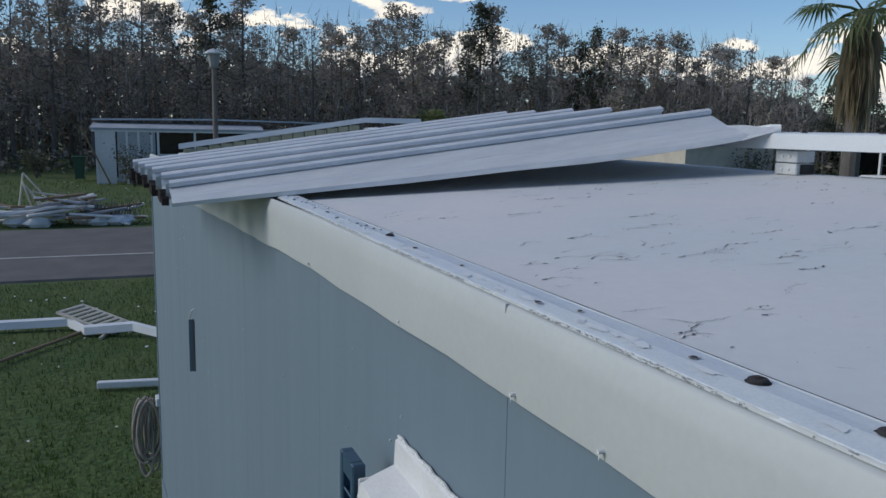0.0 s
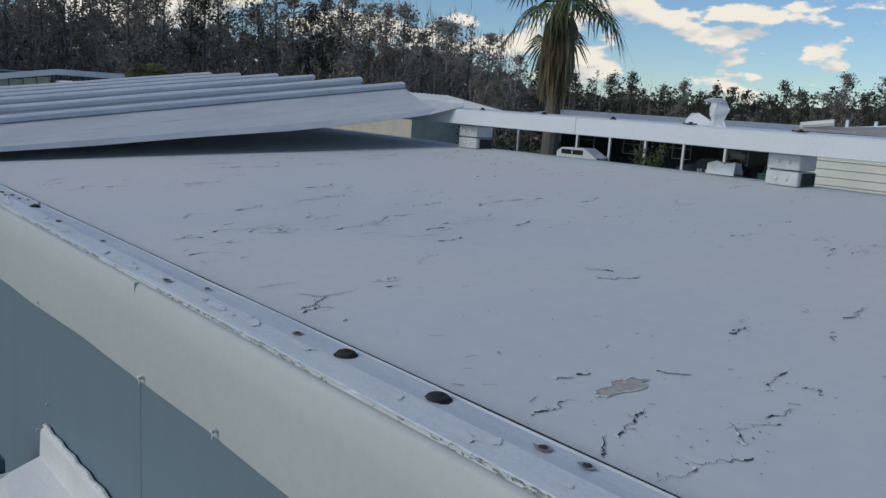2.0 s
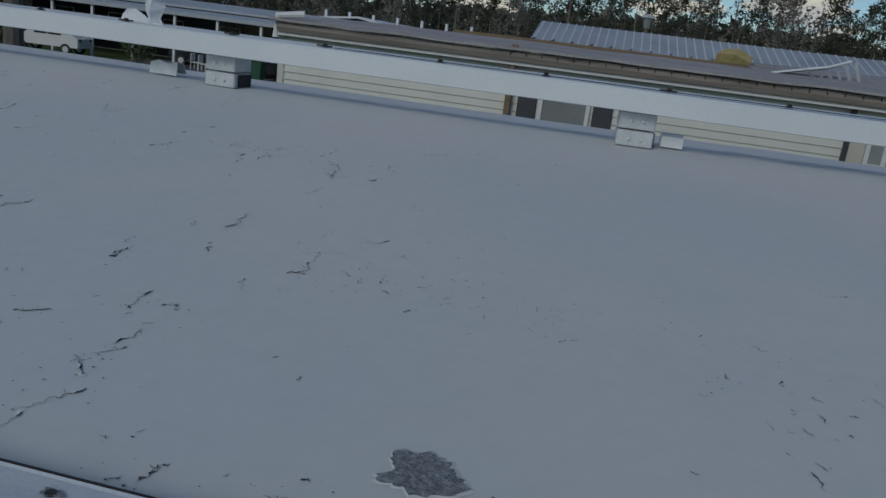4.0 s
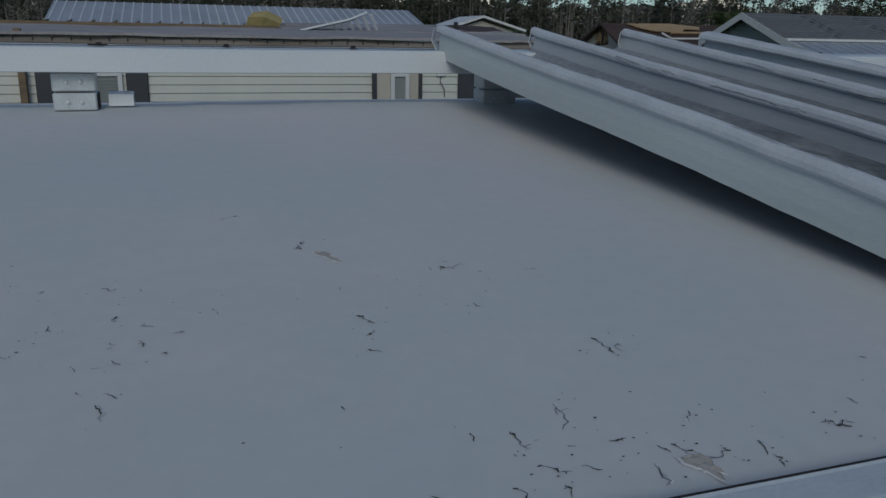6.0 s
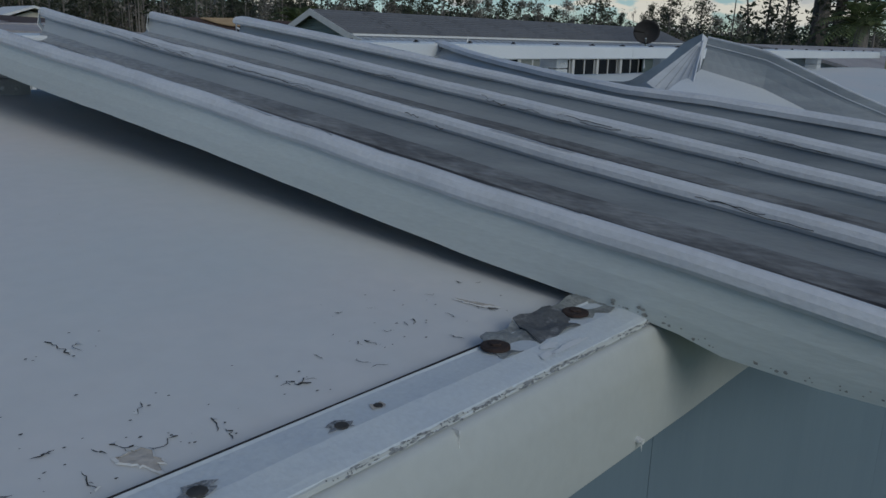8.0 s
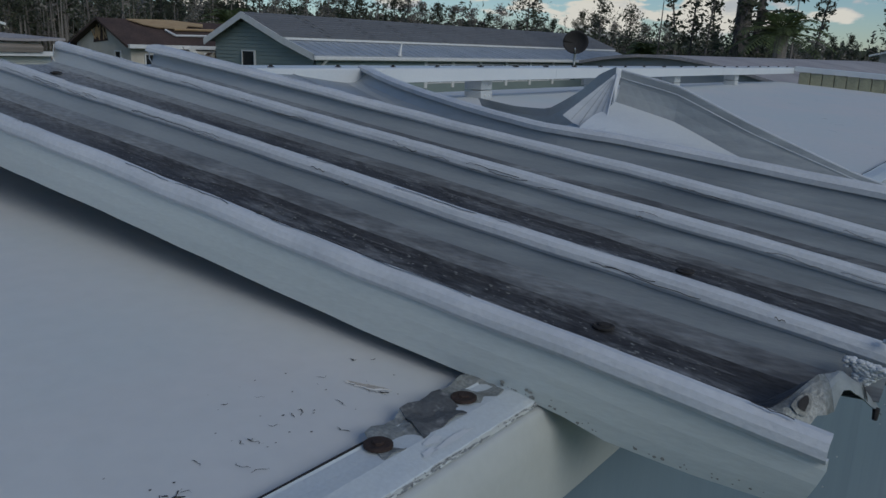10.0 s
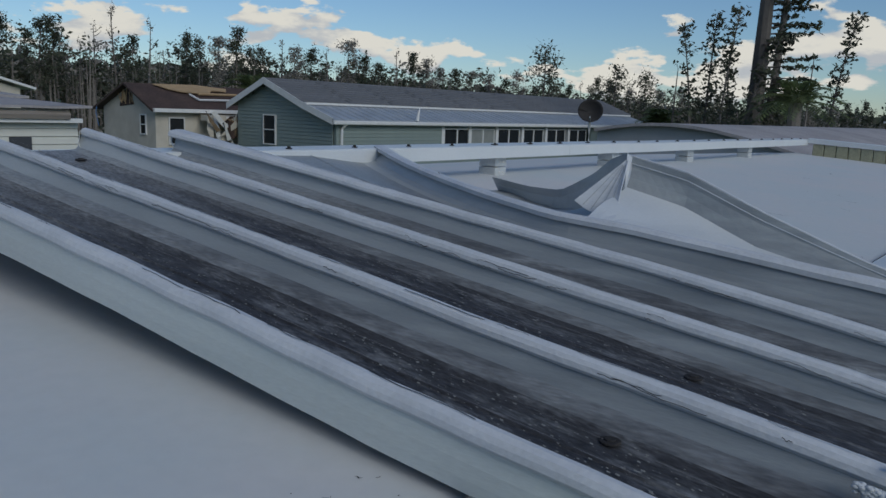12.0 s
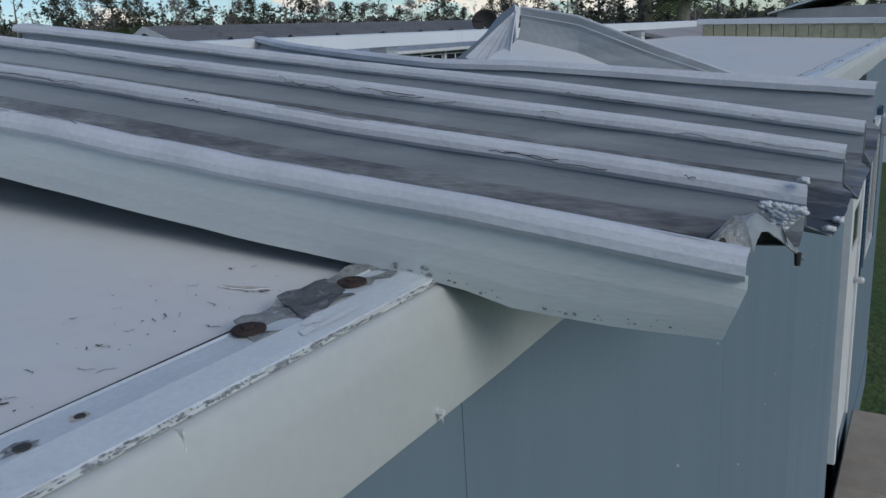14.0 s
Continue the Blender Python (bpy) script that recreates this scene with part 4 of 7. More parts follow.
def beam_and_boxes():
    beam = thing("ridge_beam", (0.5, 1.84, 3.72), "white enamelled metal ridge beam raised on boxes", "roof beam")
    bits = [X0 + 0.02, -5.0, -2.0, 1.05, 4.2, 6.9, 9.1]
    for a, b in zip(bits, bits[1:]):
        s = Shape()
        n = 10
        rings = []
        for i in range(n + 1):
            x = a + 0.001 + (b - a - 0.002) * i / n
            w = 0.003 * noise.noise((x * 1.4, 0, 7))
            rings.append([(x, 1.812, 3.716 + w), (x, 1.800, 3.718 + w), (x, 1.800, 3.770 + w), (x, 1.806, 3.776 + w), (x, 1.93, 3.782 + w), (x, 1.935, 3.774 + w), (x, 1.935, 3.718 + w), (x, 1.92, 3.716 + w)])
        s.sweep(rings, closed=True)
        s.face(rings[0][::-1]).face(rings[-1])
        part("beam_length", s, BEAM, beam)
    x = -7.6
    while x < 9.0:
        u = x + rnd.uniform(-0.015, 0.015)
        y = 1.835 + rnd.uniform(-0.008, 0.008)
        s = Shape().disc((u, y, 3.779), 0.012, 0.003, 10).disc((u, y, 3.782), 0.0065, 0.006, 8)
        if rnd.random() < 0.5:
            s.box((u - 0.025, y - 0.004, 3.780), (u + 0.02, y + 0.006, 3.784), 0, Matrix.Rotation(0, 3, "Z"))
        part("beam_screw", s, RUBBER, beam, "black rubber-capped screw")
        x += 0.318
    part("gasket_tape", Shape().sweep([[(u, 1.822, 3.7795), (u, 1.822, 3.7815), (u, 1.830, 3.7815), (u, 1.830, 3.7795)] for u in (-0.9, 0.0, 0.9)], closed=True), RUBBER, beam)

    def riser(tilt):
        b = thing("beam_riser", (0, 0, 0), "pair of riveted galvanised boxes holding up the beam", "riser box", "risers under the ridge beam")
        lo = part("lower_box", Shape().box((-0.050, -0.05, 0.0), (0.050, 0.05, 0.043), bevel=0.003), GALV, b)
        up = part("upper_box", Shape().box((-0.050, -0.05, 0.047), (0.050, 0.05, 0.092), 0, Matrix.Rotation(radians(tilt), 3, "Y"), bevel=0.003), GALV, b)
        part("dark_back", Shape().box((0.0505, -0.03, 0.003), (0.054, 0.045, 0.040)), RUBBER, lo)
        for o, z in ((lo, 0.020), (up, 0.070)):
            for x in (-0.016, 0.016):
                part("rivet", Shape().tube([(x, -0.050, z), (x, -0.054, z), (x, -0.056, z)], [0.006, 0.005, 0.002], 8), WHITE, o)
        return b
    first = riser(0)
    for i, x in enumerate((-2.595, -1.265, -0.03, 1.115, 2.35, 3.62, 4.85, 6.09, 7.42, -3.85, -5.1, -6.4)):
        m = pose(x, 1.90 + (0.004 if i % 2 else -0.004), roof_z(x, 1.90) - 0.001, 0, 0, (4, -3, 2, -4, 0, 3)[i % 6])
        if i == 0:
            first.matrix_world = m
        else:
            copy_thing(first, m)
    clip = thing("loose_bracket", (0.075, 1.93, 3.628), "small bent white bracket lying on the roof", "bracket")
    part("bracket", Shape().sweep([[(x, 1.90, 3.628), (x, 1.905, 3.655), (x, 1.95, 3.660), (x, 1.955, 3.632)] for x in (0.045, 0.075, 0.105)], thick=0.003), BEAM, clip)
    clip = thing("loose_bracket", (-1.50, 1.95, 3.63), "torn clear plastic and metal clip on the roof", "bracket")
    part("bracket", Shape().sweep([[(x, 1.93, 3.628), (x, 1.935, 3.66 + 0.01 * (i % 2)), (x, 1.97, 3.664), (x, 1.985, 3.632)] for i, x in enumerate((-1.55, -1.52, -1.49, -1.455))], thick=0.002), GALV, clip)
    # torn plates standing on the beam
    d = thing("torn_plate", (-1.51, 1.87, 3.782), "torn upright piece of white sheet metal on the beam", "metal scrap")
    part("sheet", Shape().sweep([[(-1.530 + 0.006 * math.sin(k * 2), 1.868 + 0.010 * math.sin(k), 3.779 + 0.018 * k), (-1.505, 1.858 + 0.008 * math.cos(k * 1.4), 3.779 + 0.018 * k), (-1.478 + 0.008 * math.cos(k * 2.3), 1.872 + 0.005 * k, 3.779 + 0.0175 * k)] for k in range(5)] + [[(-1.545, 1.850, 3.856), (-1.51, 1.842, 3.864), (-1.482, 1.865, 3.862)]], thick=0.002), BEAM, d)
    d = thing("torn_plate", (-1.60, 1.89, 3.782), "crumpled torn sheet of white metal on the beam", "metal scrap")
    part("sheet", Shape().sweep([[(-1.615, 1.870, 3.780), (-1.57, 1.880, 3.780), (-1.525, 1.872, 3.780)], [(-1.612, 1.878, 3.800), (-1.575, 1.890, 3.802), (-1.528, 1.880, 3.792)], [(-1.602, 1.885, 3.816), (-1.582, 1.896, 3.818), (-1.540, 1.886, 3.800)]], thick=0.002), BEAM, d)
    # raised end channels with an open foam core below
    for name, x, sgn in (("west", X0 + 0.03, 1), ("east", X1 - 0.05, -1)):
        e = thing("end_channel", (x, 0.95, 3.6), "white end channel over a yellowed foam core", "roof channel", "end channels of the roof")
        z = (lambda y: 3.545 + 0.157 * min(y, 1.8)) if sgn > 0 else (lambda y: 3.64 + 0.105 * y / 1.9)
        part("cap", Shape().sweep([[(x - 0.04, y, z(y)), (x - 0.045, y, z(y) + 0.045), (x + 0.045, y, z(y) + 0.05), (x + 0.04, y, z(y))] for y in ((0.02, 0.6, 1.2, 1.797, 2.4) if sgn > 0 else (0.02, 0.6, 1.2, 1.797))], closed=True), BEAM, e)
        y = 0.06
        while y < 1.72:
            part("core_block", Shape().box((x - 0.025, y, roof_z(x, y) + 0.001), (x + 0.025, y + 0.105, z(y) - 0.001), bevel=0.004), CELLS, e)
            y += 0.113


# ---------- roof pans torn off and flipped over the roof ----------
PITCH = 0.299


def pan_section(first, last):
    """Cross-section of one pan, across and up, with a material slot for each stretch: 0 web, 1 lip, 2 floor, 3 outer face, 4 foot of the web."""
    p = PITCH
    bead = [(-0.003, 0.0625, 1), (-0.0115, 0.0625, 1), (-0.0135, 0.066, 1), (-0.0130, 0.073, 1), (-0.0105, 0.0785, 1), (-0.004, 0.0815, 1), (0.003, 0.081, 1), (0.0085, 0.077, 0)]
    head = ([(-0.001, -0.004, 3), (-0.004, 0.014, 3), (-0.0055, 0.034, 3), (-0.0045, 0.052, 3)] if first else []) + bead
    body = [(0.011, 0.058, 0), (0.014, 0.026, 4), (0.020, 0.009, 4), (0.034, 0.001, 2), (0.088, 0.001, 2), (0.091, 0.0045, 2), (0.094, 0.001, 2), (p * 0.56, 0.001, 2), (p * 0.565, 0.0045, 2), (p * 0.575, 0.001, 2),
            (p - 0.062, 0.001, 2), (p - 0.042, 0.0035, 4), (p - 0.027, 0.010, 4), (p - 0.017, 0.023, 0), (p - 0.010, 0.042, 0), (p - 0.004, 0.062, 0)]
    tail = [(p + 0.004, 0.070, 0)] if not last else [(p - 0.014, 0.062, 1), (p - 0.0145, 0.072, 1), (p - 0.008, 0.079, 1), (p + 0.002, 0.081, 1), (p + 0.009, 0.077, 1), (p + 0.010, 0.066, 1)]
    return head + body + tail


def right_base(y):
    return 3.510 + 0.138 * y


def right_x(k, y):
    x = 1.062 - 0.075 * y + PITCH * k * (1 - 0.004 * y)
    if k > 3.5:
        x += 0.40 * (k - 3) * max((y - 0.62) / 0.9, 0) ** 1.5
    return x


def right_pans():
    stack = thing("roof_pan_sheet", (1.7, 0.1, 3.5), "grey ribbed aluminium roof pans flipped over the white roof", "roof panel", "roof pans torn off by the storm")
    ends = (-0.262, -0.263, -0.275, -0.276, -0.272)
    tops = (1.84, 1.86, 1.85, 1.84)
    for k in range(4):
        sec = pan_section(k == 0, k == 3)
        rings = []
        n = 46
        for i in range(n + 1):
            ring = []
            for u, h, m in sec:
                q = u / PITCH
                near = ends[k]
                if k == 0 and u < 0 and h < 0.05:
                    near += 0.016 * (1 - h / 0.05)
                if k == 0 and 0.009 < u < 0.018 and h < 0.07:
                    near = -0.205
                elif 0.018 < u < PITCH - 0.03:
                    near = -0.150 - 0.045 * (u - 0.05) / 0.2 if k == 0 else ends[k + 1] - 0.014
                elif u > 0.15:
                    near = ends[k + 1]
                y = near + (tops[k] - near) * i / n
                x = right_x(k, y) * (1 - q) + right_x(k + 1, y) * q
                x += 0.0022 * noise.noise((y * 3.1, k * 3.7 + h * 12, 1)) + (0.0025 * noise.noise((y * 9, k, 4)) if h > 0.06 else 0)
                z = right_base(y) + h + 0.0035 * noise.noise((y * 1.8, k + u * 4, 9)) + 0.0014 * noise.noise((y * 11, k + u * 20, 2))
                if k == 1 and h < 0.03:
                    z += 0.016 * (1 - h / 0.03)
                if k == 1 and q < 0.1 and h > 0.05:
                    z -= 0.005
                if k == 3 and q > 0.5:
                    z -= 0.045 * (q - 0.5) * 2 * max((y - 0.5), 0)
                    z += 0.034 * (q - 0.5) * 2 * min(max((0.7 - y) / 0.9, 0), 1)
                if k == 0 and u < 0 and h < 0.05:
                    z += (1 - max(h, 0) / 0.05) * (-0.003 * min(max(y, 0) / 0.25, 1) + 0.06 * max(-y, 0) - 0.013 * min(max(-y, 0) / 0.06, 1) + 0.008 * min(max(-0.15 - y, 0) / 0.10, 1))
                if y < -0.05:
                    z += 0.006 * (q - 0.4) * (-0.05 - y) / 0.2
                ring.append((x, y + 0.004 * noise.noise((u * 40, k, 3)) * (i in (0, n)), z))
            rings.append(ring)
        slots = [m for _, _, m in sec[:-1]]
        s = Shape().sweep(rings, slots, thick=-0.0022)
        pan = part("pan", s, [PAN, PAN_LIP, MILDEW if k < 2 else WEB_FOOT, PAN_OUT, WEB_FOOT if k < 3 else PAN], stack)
        # screw hole with a dark washer in the floor, by the edge of the home
        for yy in ((0.049, 1.72) if k else (0.049, 1.70)):
            x = right_x(k, yy) + 0.225 - (0.02 if k else 0)
            zz = right_base(yy) + 0.0045 + (0.016 if k == 1 else 0.0)
            part("floor_screw", Shape().disc((x, yy, zz), 0.0145, 0.003, 14).disc((x, yy, zz + 0.003), 0.008, 0.002, 8), RUBBER, pan)
        # torn metal clip at the far end of each rib
        x, z = right_x(k, 1.84), right_base(1.84)
        s = Shape().sweep([[(x - 0.020, 1.845, z + 0.078), (x - 0.010, 1.87, z + 0.070)], [(x - 0.026, 1.85, z + 0.04), (x - 0.004, 1.885, z + 0.045)], [(x - 0.012, 1.845, z + 0.012), (x + 0.012, 1.88, z + 0.01)]], thick=0.0015)
        part("torn_clip", s, FLAKE, pan)
        # pale worn fold lines and flecks along the floor
        if k < 2:
            lift = 0.016 if k == 1 else 0.0
            for u in (0.0915, 0.170, 0.222):
                y0 = -0.12
                s = Shape()
                while y0 < 1.75:
                    y1 = y0 + rnd.uniform(0.04, 0.30)
                    w = rnd.uniform(0.0003, 0.0007)
                    at = lambda y, o: (right_x(k, y) * (1 - (u + o) / PITCH) + right_x(k + 1, y) * (u + o) / PITCH, y, right_base(y) + lift + 0.0064)
                    s.face([at(y0, -w), at(y0, w), at(y1, w * 0.7), at(y1, -w * 0.7)])
                    y0 = y1 + rnd.uniform(0.01, 0.08)
                part("fold_line", s, RUN, pan, kind="stuff")
            s = Shape()
            for i in range(1500):
                u, y = 0.045 + rnd.random() * 0.19, rnd.uniform(-0.12, 1.7)
                x, w = right_x(k, y) * (1 - u / PITCH) + right_x(k + 1, y) * u / PITCH, 0.0005 + 0.0022 * rnd.random() ** 3
                z = right_base(y) + lift + 0.0066
                s.face([(x - w, y - w, z), (x + w * 0.8, y - w * 0.6, z), (x + w, y + w * 2, z + 0.0003), (x - w * 0.5, y + w * 1.4, z + 0.0002)])
            part("paint_fleck", s, CHIP, pan, kind="stuff")
        # long thin splits in the coating of the lip
        s = Shape()
        y0 = ends[k] + 0.03
        while y0 < 1.7:
            run = rnd.uniform(0.015, 0.16)
            u0, w = rnd.uniform(-0.007, 0.003), rnd.uniform(0.0004, 0.0011)
            pts = []
            for i in range(7):
                y = y0 + run * i / 6
                u = max(u0 + rnd.uniform(-0.0026, 0.0026), -0.0095)
                x = right_x(k, y) + u + 0.0022 * noise.noise((y * 3.1, k * 3.7 + 0.081 * 12, 1)) + 0.0025 * noise.noise((y * 9, k, 4))
                z = right_base(y) + 0.0812 + 0.0035 * noise.noise((y * 1.8, k, 9)) + 0.0014 * noise.noise((y * 11, k, 2)) + 0.0032 - (0.005 if k == 1 else 0.0)
                pts.append((x, y, z))
            for p, q in zip(pts, pts[1:]):
                s.face([(p[0] - w, p[1], p[2]), (p[0] + w, p[1], p[2]), (q[0] + w, q[1], q[2]), (q[0] - w, q[1], q[2])])
            y0 += run + rnd.uniform(0.01, 0.12 if k else 0.3)
        for j in range(18 if k else 0):
            y, h, run = rnd.uniform(ends[k] + 0.02, 1.5), rnd.uniform(0.064, 0.074), 0.012 + 0.12 * rnd.random() ** 2
            w = rnd.uniform(0.00025, 0.0006)
            low, drop = [], (0.005 if k == 1 else 0.0)
            for i in range(10):
                yy = y + run * i / 9
                h = min(max(h + rnd.uniform(-0.0022, 0.0022), 0.0635), 0.0755)
                x = right_x(k, yy) - 0.0163 + 0.0022 * noise.noise((yy * 3.1, k * 3.7 + h * 12, 1)) + 0.0025 * noise.noise((yy * 9, k, 4)) - 0.0004
                z = right_base(yy) + h - drop + 0.0035 * noise.noise((yy * 1.8, k - 0.05, 9)) + 0.0014 * noise.noise((yy * 11, k - 0.26, 2))
                low.append((x, yy, z))
            for p, q in zip(low, low[1:]):
                s.face([(p[0], p[1], p[2] - w), (p[0], p[1], p[2] + w), (q[0], q[1], q[2] + w), (q[0], q[1], q[2] - w)])
        part("paint_split", s, CRACK, pan, kind="stuff")
        # scuffs and splits in the paint
        for j in range(2):
            yy, zz = rnd.uniform(0.0, 1.4), 0.030 + 0.02 * rnd.random()
            pts, dz = [], 0.0
            for i in range(9):
                y2 = yy + 0.007 * i + 0.003 * rnd.random()
                dz += rnd.uniform(-0.006, 0.006)
                h = min(max(zz + dz, 0.022), 0.060)
                pts.append((right_x(k + 1, y2) - 0.0124 + 0.010 * (h - 0.018) / 0.048, y2, right_base(y2) + h + 0.0024))
            part("scuff", Shape().tube(pts, 0.0005, 4), CRACK, pan)
    # lumpy foam filling the hollow below the second lip
    s = Shape()
    for i in range(300):
        b = rnd.random()
        a = (0.06 + 0.94 * rnd.random()) if b < 0.35 else 0.3 + 0.6 * rnd.random() * (1.25 - b)
        c = (1.352 - 0.006 * rnd.random() - 0.004 * (1 - b), -0.222 - 0.046 * a, 3.537 - 0.030 * b - 0.004 * a)
        r = rnd.uniform(0.0026, 0.0042)
        rings = [[(c[0] + r * math.sin(t) * math.cos(k * 0.898), c[1] + r * math.sin(t) * math.sin(k * 0.898) * 1.3, c[2] + r * math.cos(t) * 0.75) for k in range(7)] for t in (0.05, 0.7, 1.4, 2.1, 3.09)]
        s.sweep(rings, closed=True)
    part("foam_filler", s, FOAM, stack, "lumpy white foam sealant", smooth=True)
    for cx, cy, cz in ((1.40, -0.284, 3.497), (1.47, -0.288, 3.493), (1.365, -0.262, 3.557)):
        s = Shape()
        for i in range(7):
            c, r = (cx + rnd.uniform(-0.006, 0.006), cy + rnd.uniform(-0.005, 0.005), cz + 0.003 * rnd.random()), rnd.uniform(0.003, 0.006)
            s.sweep([[(c[0] + r * math.sin(t) * math.cos(k * 1.047), c[1] + r * math.sin(t) * math.sin(k * 1.047), c[2] + 0.6 * r * math.cos(t)) for k in range(6)] for t in (0.05, 1.0, 2.1, 3.09)], closed=True)
        part("foam_crumb", s, FOAM, stack, smooth=True)
    # torn corner of the first floor: curled up, a plate with a screw hole and a pale rag beyond it
    fold = [Vector(p) for p in ((1.192, -0.160, 3.491), (1.222, -0.190, 3.515), (1.257, -0.213, 3.540), (1.300, -0.225, 3.535), (1.335, -0.238, 3.513), (1.352, -0.246, 3.494))]
    edge = [Vector(p) for p in ((1.199, -0.180, 3.484), (1.210, -0.208, 3.491), (1.236, -0.231, 3.506), (1.292, -0.238, 3.520), (1.331, -0.253, 3.496), (1.364, -0.268, 3.470))]

    def along(line, v):
        t = min(max(v, 0), 1) * 5
        i = min(int(t), 4)
        return line[i] * (1 - t + i) + line[i + 1] * (t - i)

    def rag(v, g, up=0.0):
        """The torn corner: over the fold at g = 0 and down to its ragged edge at g = 1."""
        ragged = 0.10 * math.sin(31 * v) * g
        return along(fold, v) * (1 - g - ragged) + along(edge, v) * (g + ragged) + Vector((-0.3 * up, -0.5 * up, up + 0.007 * math.sin(math.pi * g) + 0.0010 * math.sin(21 * v + 7 * g)))

    def ramp_up(v, g):
        y = -0.135 - 0.055 * v
        return Vector((1.185 + 0.155 * v, y, right_base(y) + 0.002)) * (1 - g) + along(fold, v) * g
    steps = (0, 0.2, 0.4, 0.6, 0.8, 1)
    br = part("bent_bracket", Shape().sweep([[rag(0.46 * i / 8, g) for g in steps] for i in range(9)], thick=0.0014), BRACKET, stack, "torn floor corner folded over a screw hole")
    part("raised_floor", Shape().sweep([[ramp_up(i / 12, g) for g in (0, 0.4, 0.8, 1)] for i in range(13)], thick=0.0012), MILDEW, br)
    part("curled_rag", Shape().sweep([[rag(0.462 + 0.538 * i / 10, g) for g in steps] for i in range(11)], thick=0.0014), PAN, br, "curled grey rag of torn pan")

    def blot(v, g, rv, rg, up, n=11):
        return [rag(v + rv * rnd.uniform(0.7, 1.2) * math.cos(6.283 * k / n), g + rg * rnd.uniform(0.7, 1.2) * math.sin(6.283 * k / n), up) for k in range(n)]
    part("screw_ring", Shape().face(blot(0.27, 0.52, 0.065, 0.26, 0.0022)), CHIP, br)
    part("hole", Shape().face(blot(0.27, 0.52, 0.038, 0.15, 0.0030)), RUBBER, br)
    part("dark_tear", Shape().face(blot(0.80, 0.75, 0.012, 0.30, 0.0024, 8)), RUBBER, br)
    for k, yy, z in ((0, -0.235, 3.484), (1, -0.262, 3.470)):
        part("bolt", Shape().tube([(right_x(k, yy) + (0.004 if k == 0 else 0.27 - PITCH), yy, z + 0.012), (right_x(k, yy) + (0.004 if k == 0 else 0.27 - PITCH), yy, z - 0.002)], [0.004, 0.003], 8), RUBBER, stack)
    part("clip_block", Shape().box((right_x(3.9, -0.3), -0.315, 3.49), (right_x(3.9, -0.3) + 0.05, -0.285, 3.53), bevel=0.003), GALV, stack)
    # paint scraps under the first web where it crosses the edge
    s = Shape()
    for i in range(34):
        y = rnd.choice((0.02, 0.02, -0.03, -0.12, -0.15, -0.19)) + rnd.gauss(0, 0.018)
        h = 0.001 + rnd.random() ** 3 * 0.008
        u, z = right_x(0, y) - 0.0062 - 0.10 * h, right_base(y) + 0.06 * max(-y, 0) - 0.0125 * min(max(-y, 0) / 0.06, 1) + 0.008 * min(max(-0.15 - y, 0) / 0.10, 1) + h
        w, t = 0.0006 + 0.0017 * rnd.random() ** 2, rnd.uniform(0, 6.28)
        s.face([(u, y + 1.6 * w * rnd.uniform(0.5, 1.3) * math.cos(t + 0.9 * k), z + w * rnd.uniform(0.5, 1.3) * math.sin(t + 0.9 * k)) for k in range(7)])
    part("paint_scrap", s, CHIP, stack, kind="stuff")


